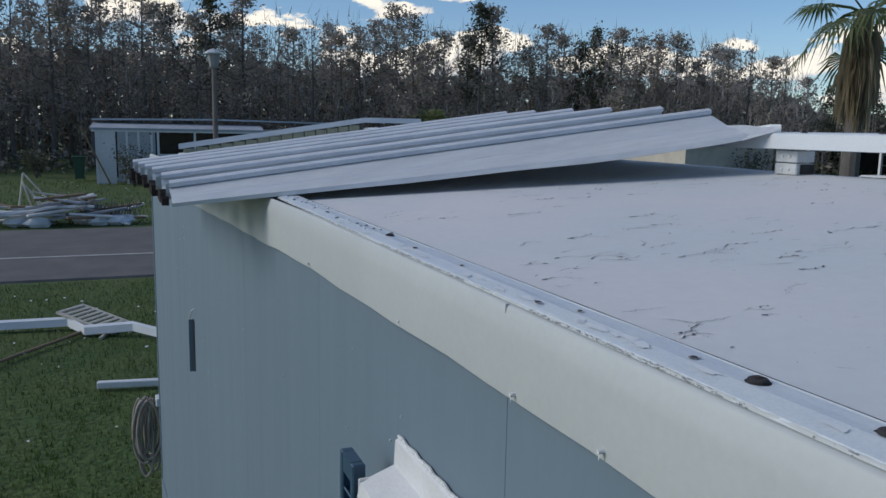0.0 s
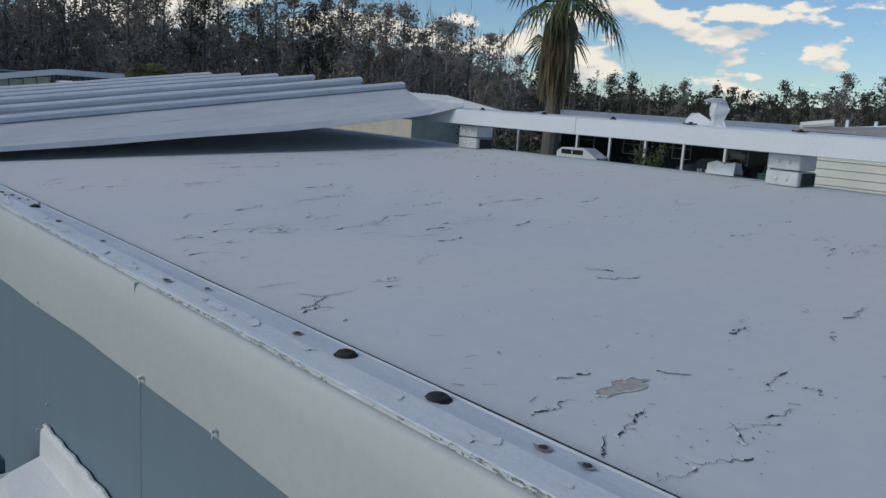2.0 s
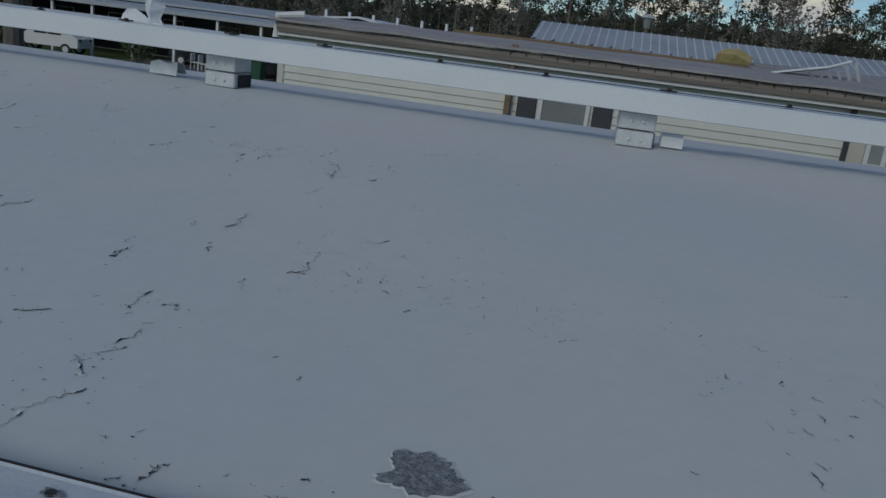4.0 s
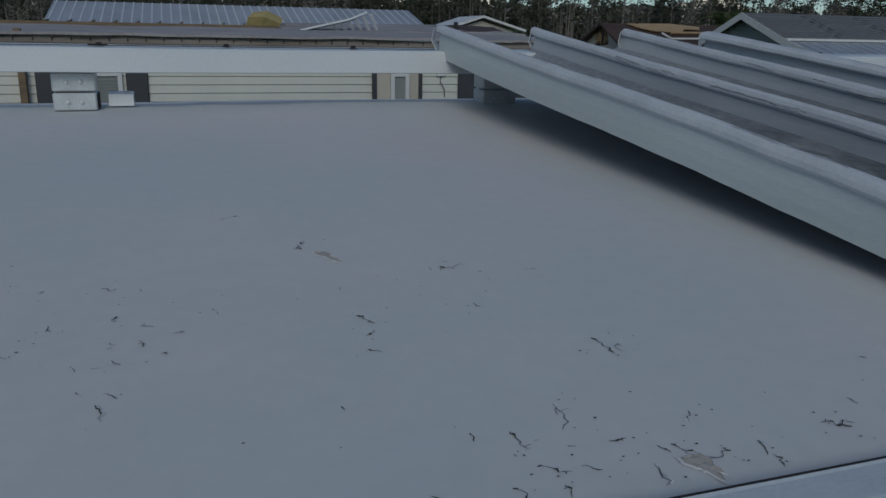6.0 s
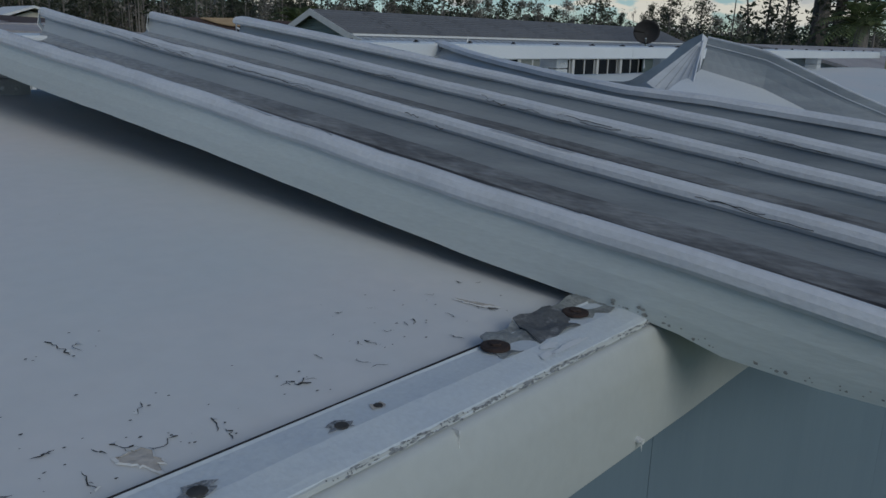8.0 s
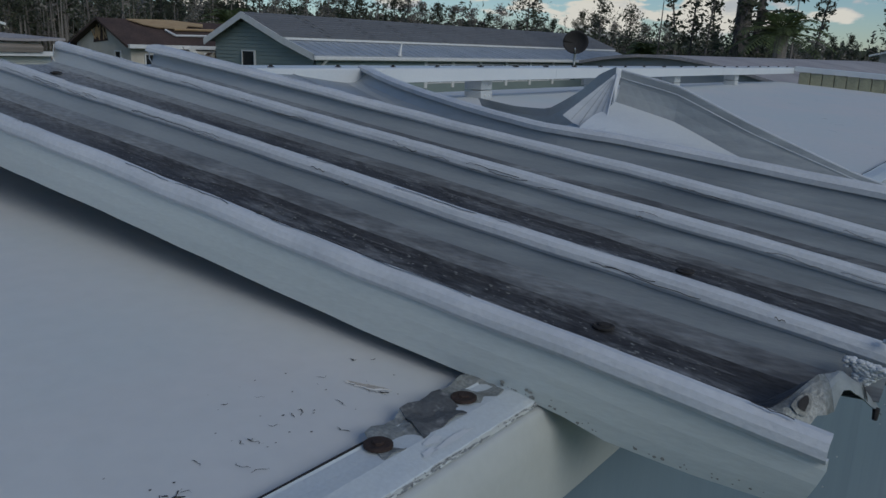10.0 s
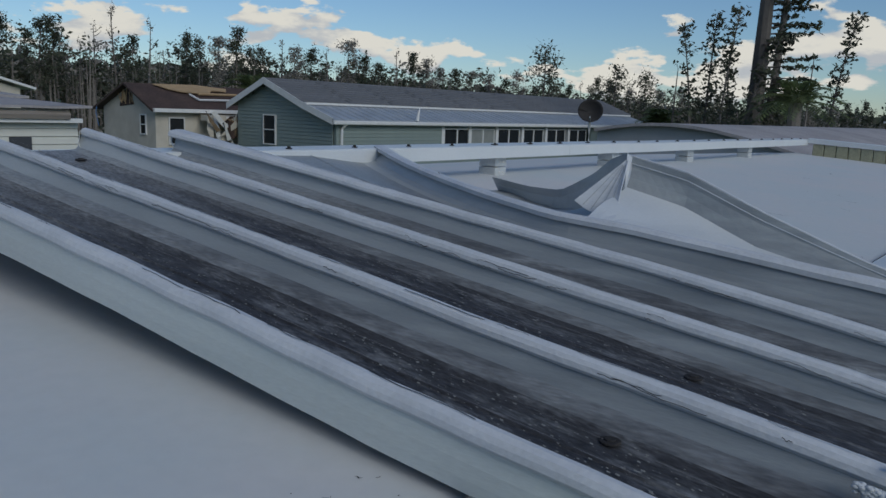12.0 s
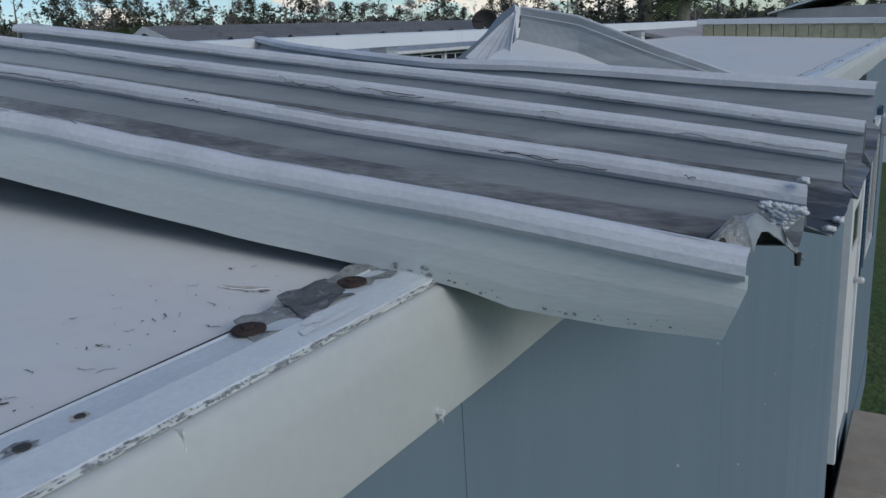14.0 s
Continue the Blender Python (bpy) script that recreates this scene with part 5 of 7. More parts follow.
def crumpled_pan():
    c = thing("crumpled_pan", (2.6, 0.6, 3.6), "crumpled grey roof pan buckled up into a peak", "roof panel", "roof pans torn off by the storm")

    def curve(pts, n):
        out = []
        for i in range(n + 1):
            t = i / n * (len(pts) - 1)
            k = min(int(t), len(pts) - 2)
            f = t - k
            p0, p1, p2, p3 = (Vector(pts[max(min(j, len(pts) - 1), 0)]) for j in (k - 1, k, k + 1, k + 2))
            bow = 0.5 * ((2 * p1) + (p2 - p0) * f + (2 * p0 - 5 * p1 + 4 * p2 - p3) * f * f + (3 * p1 - p0 - 3 * p2 + p3) * f ** 3)
            out.append(bow * 0.25 + (p1 * (1 - f) + p2 * f) * 0.75)
        return out
    top = curve([(2.84, -0.22, 3.475), (2.80, 0.05, 3.560), (2.765, 0.32, 3.668), (2.745, 0.55, 3.768), (2.735, 0.735, 3.808)], 24)
    low = curve([(2.80, -0.22, 3.40), (2.75, 0.05, 3.512), (2.72, 0.32, 3.575), (2.74, 0.55, 3.665), (2.69, 0.725, 3.715)], 24)
    s = Shape()
    s.sweep([[t + Vector((0.016, 0, -0.012)), t + Vector((0.008, 0, 0.004)), t, t * 0.66 + l * 0.34 + Vector((0.012, 0, 0)), t * 0.33 + l * 0.67 + Vector((0.010, 0, 0)), l] for t, l in zip(top, low)], thick=0.002)
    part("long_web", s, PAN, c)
    part("web_edge", Shape().tube([t + Vector((0.004, 0, 0.004)) for t in top], 0.0035, 6), PAN_LIP, c, "worn pale upper edge")
    part("web_fold", Shape().tube([t * 0.80 + l * 0.20 + Vector((0.004, 0, 0)) for t, l in zip(top, low)], 0.0016, 5), PAN_LIP, c)
    rib = [Vector((right_x(4, y) + 0.02, y, right_base(y) + 0.020 - 0.03 * max(y - 0.5, 0))) for y in [-0.22 + 0.9 * i / 24 for i in range(25)]]
    s = Shape()
    rings = []
    for i, (a, b) in enumerate(zip(rib, low)):
        ring = []
        for j in range(9):
            f = j / 8
            p = a * (1 - f) + b * f
            p.z += -0.012 * math.sin(math.pi * f) * (1 - i / 24) + 0.010 * noise.noise((p.x * 7, p.y * 7, 3)) * math.sin(math.pi * f)
            ring.append(p)
        rings.append(ring)
    s.sweep(rings, thick=-0.002)
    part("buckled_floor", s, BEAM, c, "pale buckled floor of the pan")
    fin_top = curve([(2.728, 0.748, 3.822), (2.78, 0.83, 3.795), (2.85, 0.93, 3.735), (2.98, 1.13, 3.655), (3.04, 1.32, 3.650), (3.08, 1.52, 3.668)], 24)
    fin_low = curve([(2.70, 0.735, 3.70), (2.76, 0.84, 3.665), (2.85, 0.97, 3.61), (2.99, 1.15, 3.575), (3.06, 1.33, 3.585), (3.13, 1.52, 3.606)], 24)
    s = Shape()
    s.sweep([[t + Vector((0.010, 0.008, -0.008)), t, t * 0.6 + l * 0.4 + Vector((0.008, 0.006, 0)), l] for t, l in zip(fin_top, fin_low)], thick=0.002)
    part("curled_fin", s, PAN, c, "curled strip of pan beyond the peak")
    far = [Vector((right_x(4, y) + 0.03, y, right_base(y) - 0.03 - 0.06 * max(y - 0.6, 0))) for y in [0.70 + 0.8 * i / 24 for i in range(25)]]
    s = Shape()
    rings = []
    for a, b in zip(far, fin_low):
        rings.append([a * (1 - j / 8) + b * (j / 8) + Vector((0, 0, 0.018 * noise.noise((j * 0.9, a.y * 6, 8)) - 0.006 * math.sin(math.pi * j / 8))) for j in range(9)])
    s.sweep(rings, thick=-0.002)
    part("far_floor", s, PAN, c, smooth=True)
    s = Shape()
    for j in range(5):
        s.tube([low[24] * (1 - i / 10) + fin_low[6 + j] * (i / 10) + Vector((-0.02 - 0.012 * j, 0.01 * j, 0.008 * math.sin(3.14 * i / 10) - 0.03 * j * i / 10)) for i in range(11)], 0.0016, 5)
    part("pressed_line", s, BEAM, c)
    s = Shape().sweep([[top[24], low[24] + Vector((-0.008, 0, 0.0))], [fin_top[0] + Vector((-0.012, -0.004, 0.0)), fin_low[0] + Vector((-0.022, -0.006, 0))], [fin_top[0], fin_low[0]]], thick=0.0015)
    part("torn_peak", s, PAN_LIP, c)
    # pale facet hanging from the peak, pressed with fine lines
    peak, foot_near, foot_far = Vector((2.720, 0.740, 3.806)), Vector((2.510, 0.669, 3.645)), Vector((2.530, 0.820, 3.676))
    rings = []
    for i in range(9):
        f = i / 8
        a, b = peak * (1 - f) + foot_near * f, peak * (1 - f) + foot_far * f
        rings.append([a * (1 - g) + b * g + Vector((0, 0, -0.016 * math.sin(math.pi * g) * f)) for g in (0, 0.25, 0.5, 0.75, 1)])
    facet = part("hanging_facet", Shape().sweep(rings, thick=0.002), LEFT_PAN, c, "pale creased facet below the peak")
    for j in range(4):
        g = 0.2 + 0.2 * j
        line = [peak * (1 - f) + (foot_near * (1 - g) + foot_far * g) * f + Vector((0, 0, -0.016 * math.sin(math.pi * g) * f + 0.0025)) for f in (0.15, 0.4, 0.7, 0.98)]
        part("pressed_crease", Shape().tube(line, 0.0007, 5), PAN, facet)
    part("crease_edge", Shape().tube([peak, (peak + foot_near) / 2 + Vector((0, 0, 0.004)), foot_near], 0.0022, 6), PAN_LIP, facet)


def left_pans():
    stack = thing("roof_pan_sheet", (-3.6, 0.6, 3.5), "pale ribbed aluminium roof pans flipped over the roof", "roof panel", "roof pans torn off by the storm")
    n = 36

    def rib(i, y):
        x = -3.385 + 0.190 * y - (0.335 + 0.012 * y) * i
        top = 3.606 + 0.148 * y + 0.010 * min(i, 2)
        return x, top
    # front: slanted flange, fold and web up to the first lip
    rings, flange = [], []
    for j in range(n + 1):
        y = -0.35 + 2.19 * j / n
        x, t = rib(0, y)
        bx, bz = -3.20 + 0.300 * y, 3.510 + 0.118 * y + 0.006 * y * y
        if y < 0:
            bx, bz = -3.20 + 0.30 * y, 3.510 + 0.12 * y
        w = 0.003 * noise.noise((y * 3, 0, 6))
        f = 0.62 - 0.34 * (y + 0.35) / 2.19
        fx, fz = bx * f + x * (1 - f) + 0.02, bz * 0.5 + t * 0.5 - 0.008
        dent = 0.010 * math.exp(-((y - 0.82) / 0.05) ** 2)
        back = 0.13 * max((y - 1.1) / 0.74, 0) ** 2
        flange.append([(bx - 0.012 - 0.3 * back, y - back, bz + 0.004), (bx - 0.3 * back, y - back, bz + w), (bx * 0.8 + fx * 0.2 + 0.012, y - 0.7 * back, bz * 0.6 + fz * 0.4), (fx + 0.006, y - 0.1 * back, fz - 0.003), (fx - dent, y, fz + 0.001)])
        rings.append([(fx - dent - 0.001, y, fz + 0.001), (fx - 0.012, y, fz + 0.004), (x * 0.7 + fx * 0.3, y, t - 0.035), (x + 0.012, y, t - 0.026), (x + 0.024, y, t - 0.024), (x + 0.024, y, t - 0.008), (x + 0.014, y, t - 0.001), (x, y, t + 0.001), (x - 0.014, y, t - 0.004), (x - 0.018, y, t - 0.04)])
    tip = Vector((-2.605, 1.83, 3.808))
    tongue = [[Vector(p) * (1 - g) + (tip + Vector((0, 0, 0.006 * (i - 4)))) * g + Vector((0, 0, 0.004 * math.sin(9 * g) * (i == 4))) for i, p in enumerate(flange[-1])] for g in (0.0, 0.3, 0.55, 0.8, 0.97)]
    part("torn_tongue", Shape().sweep(tongue, thick=-0.0022), LEFT_PAN, stack, "torn strip of pan reaching the beam")
    part("front_flange", Shape().sweep(flange, [0, 0, 0, 1], thick=-0.0022), [LEFT_PAN, PAN_LIP], stack)
    s = Shape().sweep(rings, [0, 0, 0, 1, 1, 1, 1, 1, 0], thick=-0.0022)
    part("front_pan", s, [LEFT_PAN, PAN_LIP], stack)
    for i in range(5):
        rings = []
        for j in range(n + 1):
            y = -0.36 - 0.02 * i + (2.22 - 0.015 * (i % 2)) * j / n
            (xa, ta), (xb, tb) = rib(i, y), rib(i + 1, y)
            w = 0.003 * noise.noise((y * 2.5, i * 3, 6))
            L = lambda f: xa * (1 - f) + xb * f
            f0 = ta - 0.078
            f1 = tb - 0.078
            rings.append([(xa - 0.016, y, ta - 0.01), (xa - 0.024, y, f0 + 0.03), (L(0.16), y, f0 + 0.004), (L(0.45), y, f0 + w), (L(0.47), y, f0 + 0.004 + w), (L(0.49), y, f0 + w), (L(0.84), y, f1 + 0.003),
                          (xb + 0.030, y, f1 + 0.024), (xb + 0.014, y, tb - 0.022), (xb + 0.028, y, tb - 0.020), (xb + 0.028, y, tb - 0.006), (xb + 0.016, y, tb + 0.001 + w), (xb, y, tb + 0.004 + w), (xb - 0.014, y, tb), (xb - 0.018, y, tb - 0.05)])
        s = Shape().sweep(rings, [0, 0, 0, 0, 0, 0, 0, 0, 1, 1, 1, 1, 1, 0], thick=-0.0022)
        pan = part("pan", s, [LEFT_PAN, PAN_LIP], stack)
        y = -0.37 - 0.02 * i
        xa, ta = rib(i, y)
        s = Shape()
        for k in range(16):
            u = xa - 0.02 - rnd.random() * 0.30
            s.box((u, y - 0.006, ta - 0.085 - 0.01 * rnd.random()), (u + rnd.uniform(0.008, 0.03), y + 0.02, ta - 0.07 + rnd.random() * 0.03))
        part("ragged_end", s, [RUST], pan, "rusty ragged pan end", kind="stuff")


# ---------- neighbours ----------
def window(parent, at, wide, high, turn=0.0, frame_mat=None, pane_mat=None, split=True):
    """A window unit standing on a wall: at is its lower left corner, turn its heading about z."""
    rot = Matrix.Rotation(radians(turn), 3, "Z")
    fm, w = frame_mat or WHITE, 0.05
    s = Shape().box((0, -0.04, 0), (w, 0.04, high), 0, rot, at).box((wide - w, -0.04, 0), (wide, 0.04, high), 0, rot, at).box((w, -0.04, 0), (wide - w, 0.04, w), 0, rot, at).box((w, -0.04, high - w), (wide - w, 0.04, high), 0, rot, at)
    if split:
        s.box((w, -0.038, high * 0.5 - 0.02), (wide - w, 0.036, high * 0.5 + 0.02), 0, rot, at)
    fr = part("window", s, fm, parent)
    part("pane", Shape().box((w, -0.012, w), (wide - w, 0.0, high - w), 0, rot, at), pane_mat or GLASS_DARK, fr)
    return fr


def lap_wall(parent, a, b, z0, z1, mat, lap=0.10, thick=0.03):
    """Horizontal lap boards, each a piece of its own, on the wall from a to b."""
    a, b = Vector((*a, 0)), Vector((*b, 0))
    way = (b - a).normalized()
    out = Vector((way.y, -way.x, 0))
    length = (b - a).length
    s = Shape()
    s.v = [tuple(way * u + out * o + Vector((0, 0, h))) for u in (0, length) for o, h in ((0, 0), (thick, 0.004), (thick * 0.45, lap * 0.985), (0, lap * 0.985))]
    s.f = [(0, 1, 2, 3), (7, 6, 5, 4), (0, 4, 5, 1), (1, 5, 6, 2), (2, 6, 7, 3), (3, 7, 4, 0)]
    s.m = [0] * 6
    me = s.mesh("lap_board", [mat])
    z = z0
    while z < z1 - 0.02:
        ob = new("lap_board", me)
        ob.matrix_world = Matrix.Translation((a.x, a.y, z))
        under(ob, parent)
        z += lap


def cream_house():
    h = thing("neighbour_house", (2.0, 12, 0), "cream vinyl-sided mobile home with storm-torn roof edge", "house", "neighbouring homes")
    x0, x1, y0 = -4.68, 5.5, 10.0
    part("core_wall", Shape().box((x0, y0 + 0.002, -0.1), (x1, y0 + 4.2, 3.52)), VINYL, h)
    lap_wall(h, (x0, y0), (x1, y0), 2.5, 3.62, VINYL, 0.102)
    part("lower_wall", Shape().box((x0, y0 - 0.02, -0.1), (x1, y0 + 0.001, 2.5)), VINYL, h)
    part("corner_board", Shape().box((x0 - 0.04, y0 - 0.04, -0.1), (x0 + 0.06, y0 + 0.05, 3.62), bevel=0.01), VINYL, h)
    # window with blinds and charcoal shutters
    win = window(h, (-1.06, y0 - 0.04, 2.75), 0.66, 0.62, 0, WHITE, BLINDS, False)
    for i in range(13):
        part("blind_slat", Shape().box((-0.99, y0 - 0.062, 2.83 + 0.036 * i), (-0.47, y0 - 0.055, 2.855 + 0.036 * i)), BLINDS, win)
    for x in (-1.34, -0.36):
        part("shutter", Shape().box((x, y0 - 0.06, 2.72), (x + 0.25, y0 - 0.03, 3.42), bevel=0.01), CHARCOAL, h, "charcoal shutter")
    part("post", Shape().box((-1.50, y0 - 0.14, 2.0), (-1.42, y0 - 0.06, 3.85), bevel=0.006), TIMBER, h, "bare timber post")
    # panelled bay with a narrow curtained window
    part("bay_panel", Shape().box((2.72, y0 - 0.05, 1.0), (3.30, y0 - 0.015, 3.62), bevel=0.006), PALE, h)
    part("bay_trim", Shape().box((2.66, y0 - 0.07, 1.0), (2.72, y0 - 0.01, 3.62)).box((3.30, y0 - 0.07, 1.0), (3.345, y0 - 0.01, 3.62)), CHARCOAL, h)
    window(h, (2.90, y0 - 0.08, 2.55), 0.25, 0.82, 0, WHITE, BLINDS)
    for x in (3.86, 4.62):
        part("shutter", Shape().box((x, y0 - 0.06, 2.4), (x + 0.27, y0 - 0.03, 3.42), bevel=0.01), CHARCOAL, h, "charcoal shutter")
    window(h, (4.16, y0 - 0.06, 2.5), 0.45, 0.85)
    part("wall_light", Shape().box((3.55, y0 - 0.06, 3.32), (3.68, y0 - 0.03, 3.5), bevel=0.01), WHITE, h)
    part("hanging_wire", Shape().tube([(3.62, y0 - 0.05, 3.35), (3.60, y0 - 0.06, 3.25), (3.66, y0 - 0.06, 3.15), (3.67, y0 - 0.05, 3.05)], 0.006, 5), RUBBER, h)
    # eave of stacked bare timber, and a sagging roll roof
    part("eave_board", Shape().sweep([[(x, y0 - 0.18, 3.66), (x, y0 - 0.20, 3.70), (x, y0 - 0.17, 3.72 + 0.01 * noise.noise((x, 0, 0)))] for x in [x0 + 0.5 * i for i in range(21)]], thick=0.03), EAVE, h)
    part("eave_lath", Shape().sweep([[(x, y0 - 0.10, 3.73), (x, y0 - 0.12, 3.775 + 0.012 * noise.noise((x * 2, 0, 1)))] for x in [x0 + 0.5 * i for i in range(21)]], thick=0.03), PALE, h)
    part("soffit", Shape().box((x0, y0 - 0.17, 3.60), (x1, y0 + 0.1, 3.655)), WHITE, h)
    s = Shape()
    rings = []
    for i in range(60):
        x = x0 - 0.1 + (x1 - x0 + 0.2) * i / 59
        rings.append([(x, y0 - 0.24 + 0.05 * noise.noise((x * 2, 0, 5)), 3.785 + 0.02 * noise.noise((x * 1.5, 0, 2)))] + [(x, y0 - 0.1 + 0.5 * j, 3.80 + 0.013 * j + 0.02 * noise.noise((x * 0.9, j * 0.8, 3))) for j in range(1, 9)])
    s.sweep(rings, thick=0.03)
    part("roof", s, ROLL, h, "sagging weathered roll roofing")
    for i in range(30):
        x = -1.5 + i * 0.2
        part("roof_nail", Shape().box((x, y0 - 0.215, 3.70), (x + 0.012, y0 - 0.19, 3.76)), RUBBER, h)
    part("end_gutter", Shape().tube([(x0 - 0.05, y0 - 0.12, 3.56), (x0 - 0.05, y0 - 0.1, 3.85), (x0 + 0.3, y0, 3.9)], 0.05, 8), WHITE, h)


def metal_roof_house():
    h = thing("metal_roof_house", (2.0, 16.0, 0), "low home with a ribbed metal roof and bent awning", "house", "neighbouring homes")
    part("wall", Shape().box((-1.9, 15.7, -0.1), (6.4, 19.5, 3.75)), GREYWALL, h)
    s = Shape().sweep([[(x, 14.9, 3.88), (x, 16.8, 4.36), (x, 16.9, 4.36), (x, 19.8, 3.9)] for x in (-1.9, 0, 3, 5.1)], thick=0.04)
    roof = part("roof", s, RIBMETAL, h)
    for i in range(41):
        x = -1.85 + i * 0.17
        part("seam", Shape().sweep([[(x, 14.9, 3.885), (x, 14.9, 3.93), (x + 0.024, 14.9, 3.93), (x + 0.024, 14.9, 3.885)], [(x, 16.8, 4.365), (x, 16.8, 4.41), (x + 0.024, 16.8, 4.41), (x + 0.024, 16.8, 4.365)]], closed=True), BEAM, roof)
    for i in range(22):
        x = -2.6 + 0.36 * i
        part("bare_rafter", Shape().tube([(x, 14.3, 3.80), (x + 0.06, 14.5, 3.98), (x + 0.1, 14.9, 4.02)], 0.02, 5), TIMBER, h)
    part("purlin", Shape().box((-3.2, 14.3, 3.93), (5.2, 14.36, 3.99)), TIMBER, h)
    part("torn_insulation", Shape().sweep([[(1.45, 14.6, 3.95), (1.5, 14.5, 4.12), (1.6, 14.6, 4.17), (1.65, 14.9, 4.1)], [(1.7, 14.55, 3.95), (1.75, 14.45, 4.14), (1.85, 14.6, 4.20), (1.9, 14.9, 4.12)], [(2.02, 14.6, 3.95), (2.05, 14.55, 4.02), (2.1, 14.65, 4.08), (2.1, 14.9, 4.02)]], thick=0.05), STRAW, h, "torn yellow insulation")
    aw = part("bent_awning", Shape().sweep([[(2.25, 13.4, 3.93), (3.05, 13.25, 4.12), (3.36, 13.25, 4.245)], [(2.35, 13.7, 3.93), (3.15, 13.7, 4.10), (3.44, 13.7, 4.25)]], thick=0.03), BEAM, h, "bent white awning frame")
    for i in range(6):
        x = 2.72 + 0.14 * i
        part("awning_slat", Shape().sweep([[(x, 13.3, 4.04 + 0.033 * i), (x + 0.05, 13.3, 4.045 + 0.033 * i)], [(x + 0.16, 13.5, 3.93), (x + 0.21, 13.5, 3.93)]], thick=0.015), BEAM, aw)
    part("lean_roof", Shape().sweep([[(2.0, 13.2, 3.86), (2.0, 15.4, 4.02)], [(5.4, 13.2, 3.90), (5.4, 15.4, 4.05)], [(6.3, 13.2, 3.88), (6.3, 15.4, 4.0)]], thick=0.04), ROLL, h)
    part("torn_patch", Shape().sweep([[(4.6, 13.4, 3.915), (4.8, 14.8, 4.0)], [(5.4, 13.3, 3.92), (5.5, 14.8, 4.06)], [(6.1, 13.6, 3.91), (6.3, 14.8, 4.03)]], thick=0.03), BROWN_SHINGLE, h)
    part("vent_pipe", Shape().tube([(5.2, 13.9, 3.9), (5.2, 13.9, 4.12)], 0.04, 8), RUBBER, h)
    g = thing("shed", (11.3, 28, 0), "small beige gabled shed behind the homes", "shed", "neighbouring homes")
    part("wall", Shape().box((10.0, 27.9, -0.1), (12.4, 30, 4.15)).sweep([[(10.0, 27.9, 4.15), (11.1, 27.9, 4.5), (12.4, 27.9, 4.15)], [(10.0, 30, 4.15), (11.1, 30, 4.5), (12.4, 30, 4.15)]]).face([(10.0, 27.9, 4.15), (12.4, 27.9, 4.15), (11.1, 27.9, 4.5)]), PALE, g)
    part("roof", Shape().sweep([[(9.7, 27.6, 4.15), (11.1, 27.6, 4.6), (12.8, 27.6, 4.12)], [(9.7, 30.3, 4.15), (11.1, 30.3, 4.6), (12.8, 30.3, 4.12)]], thick=-0.08), WHITE, g)


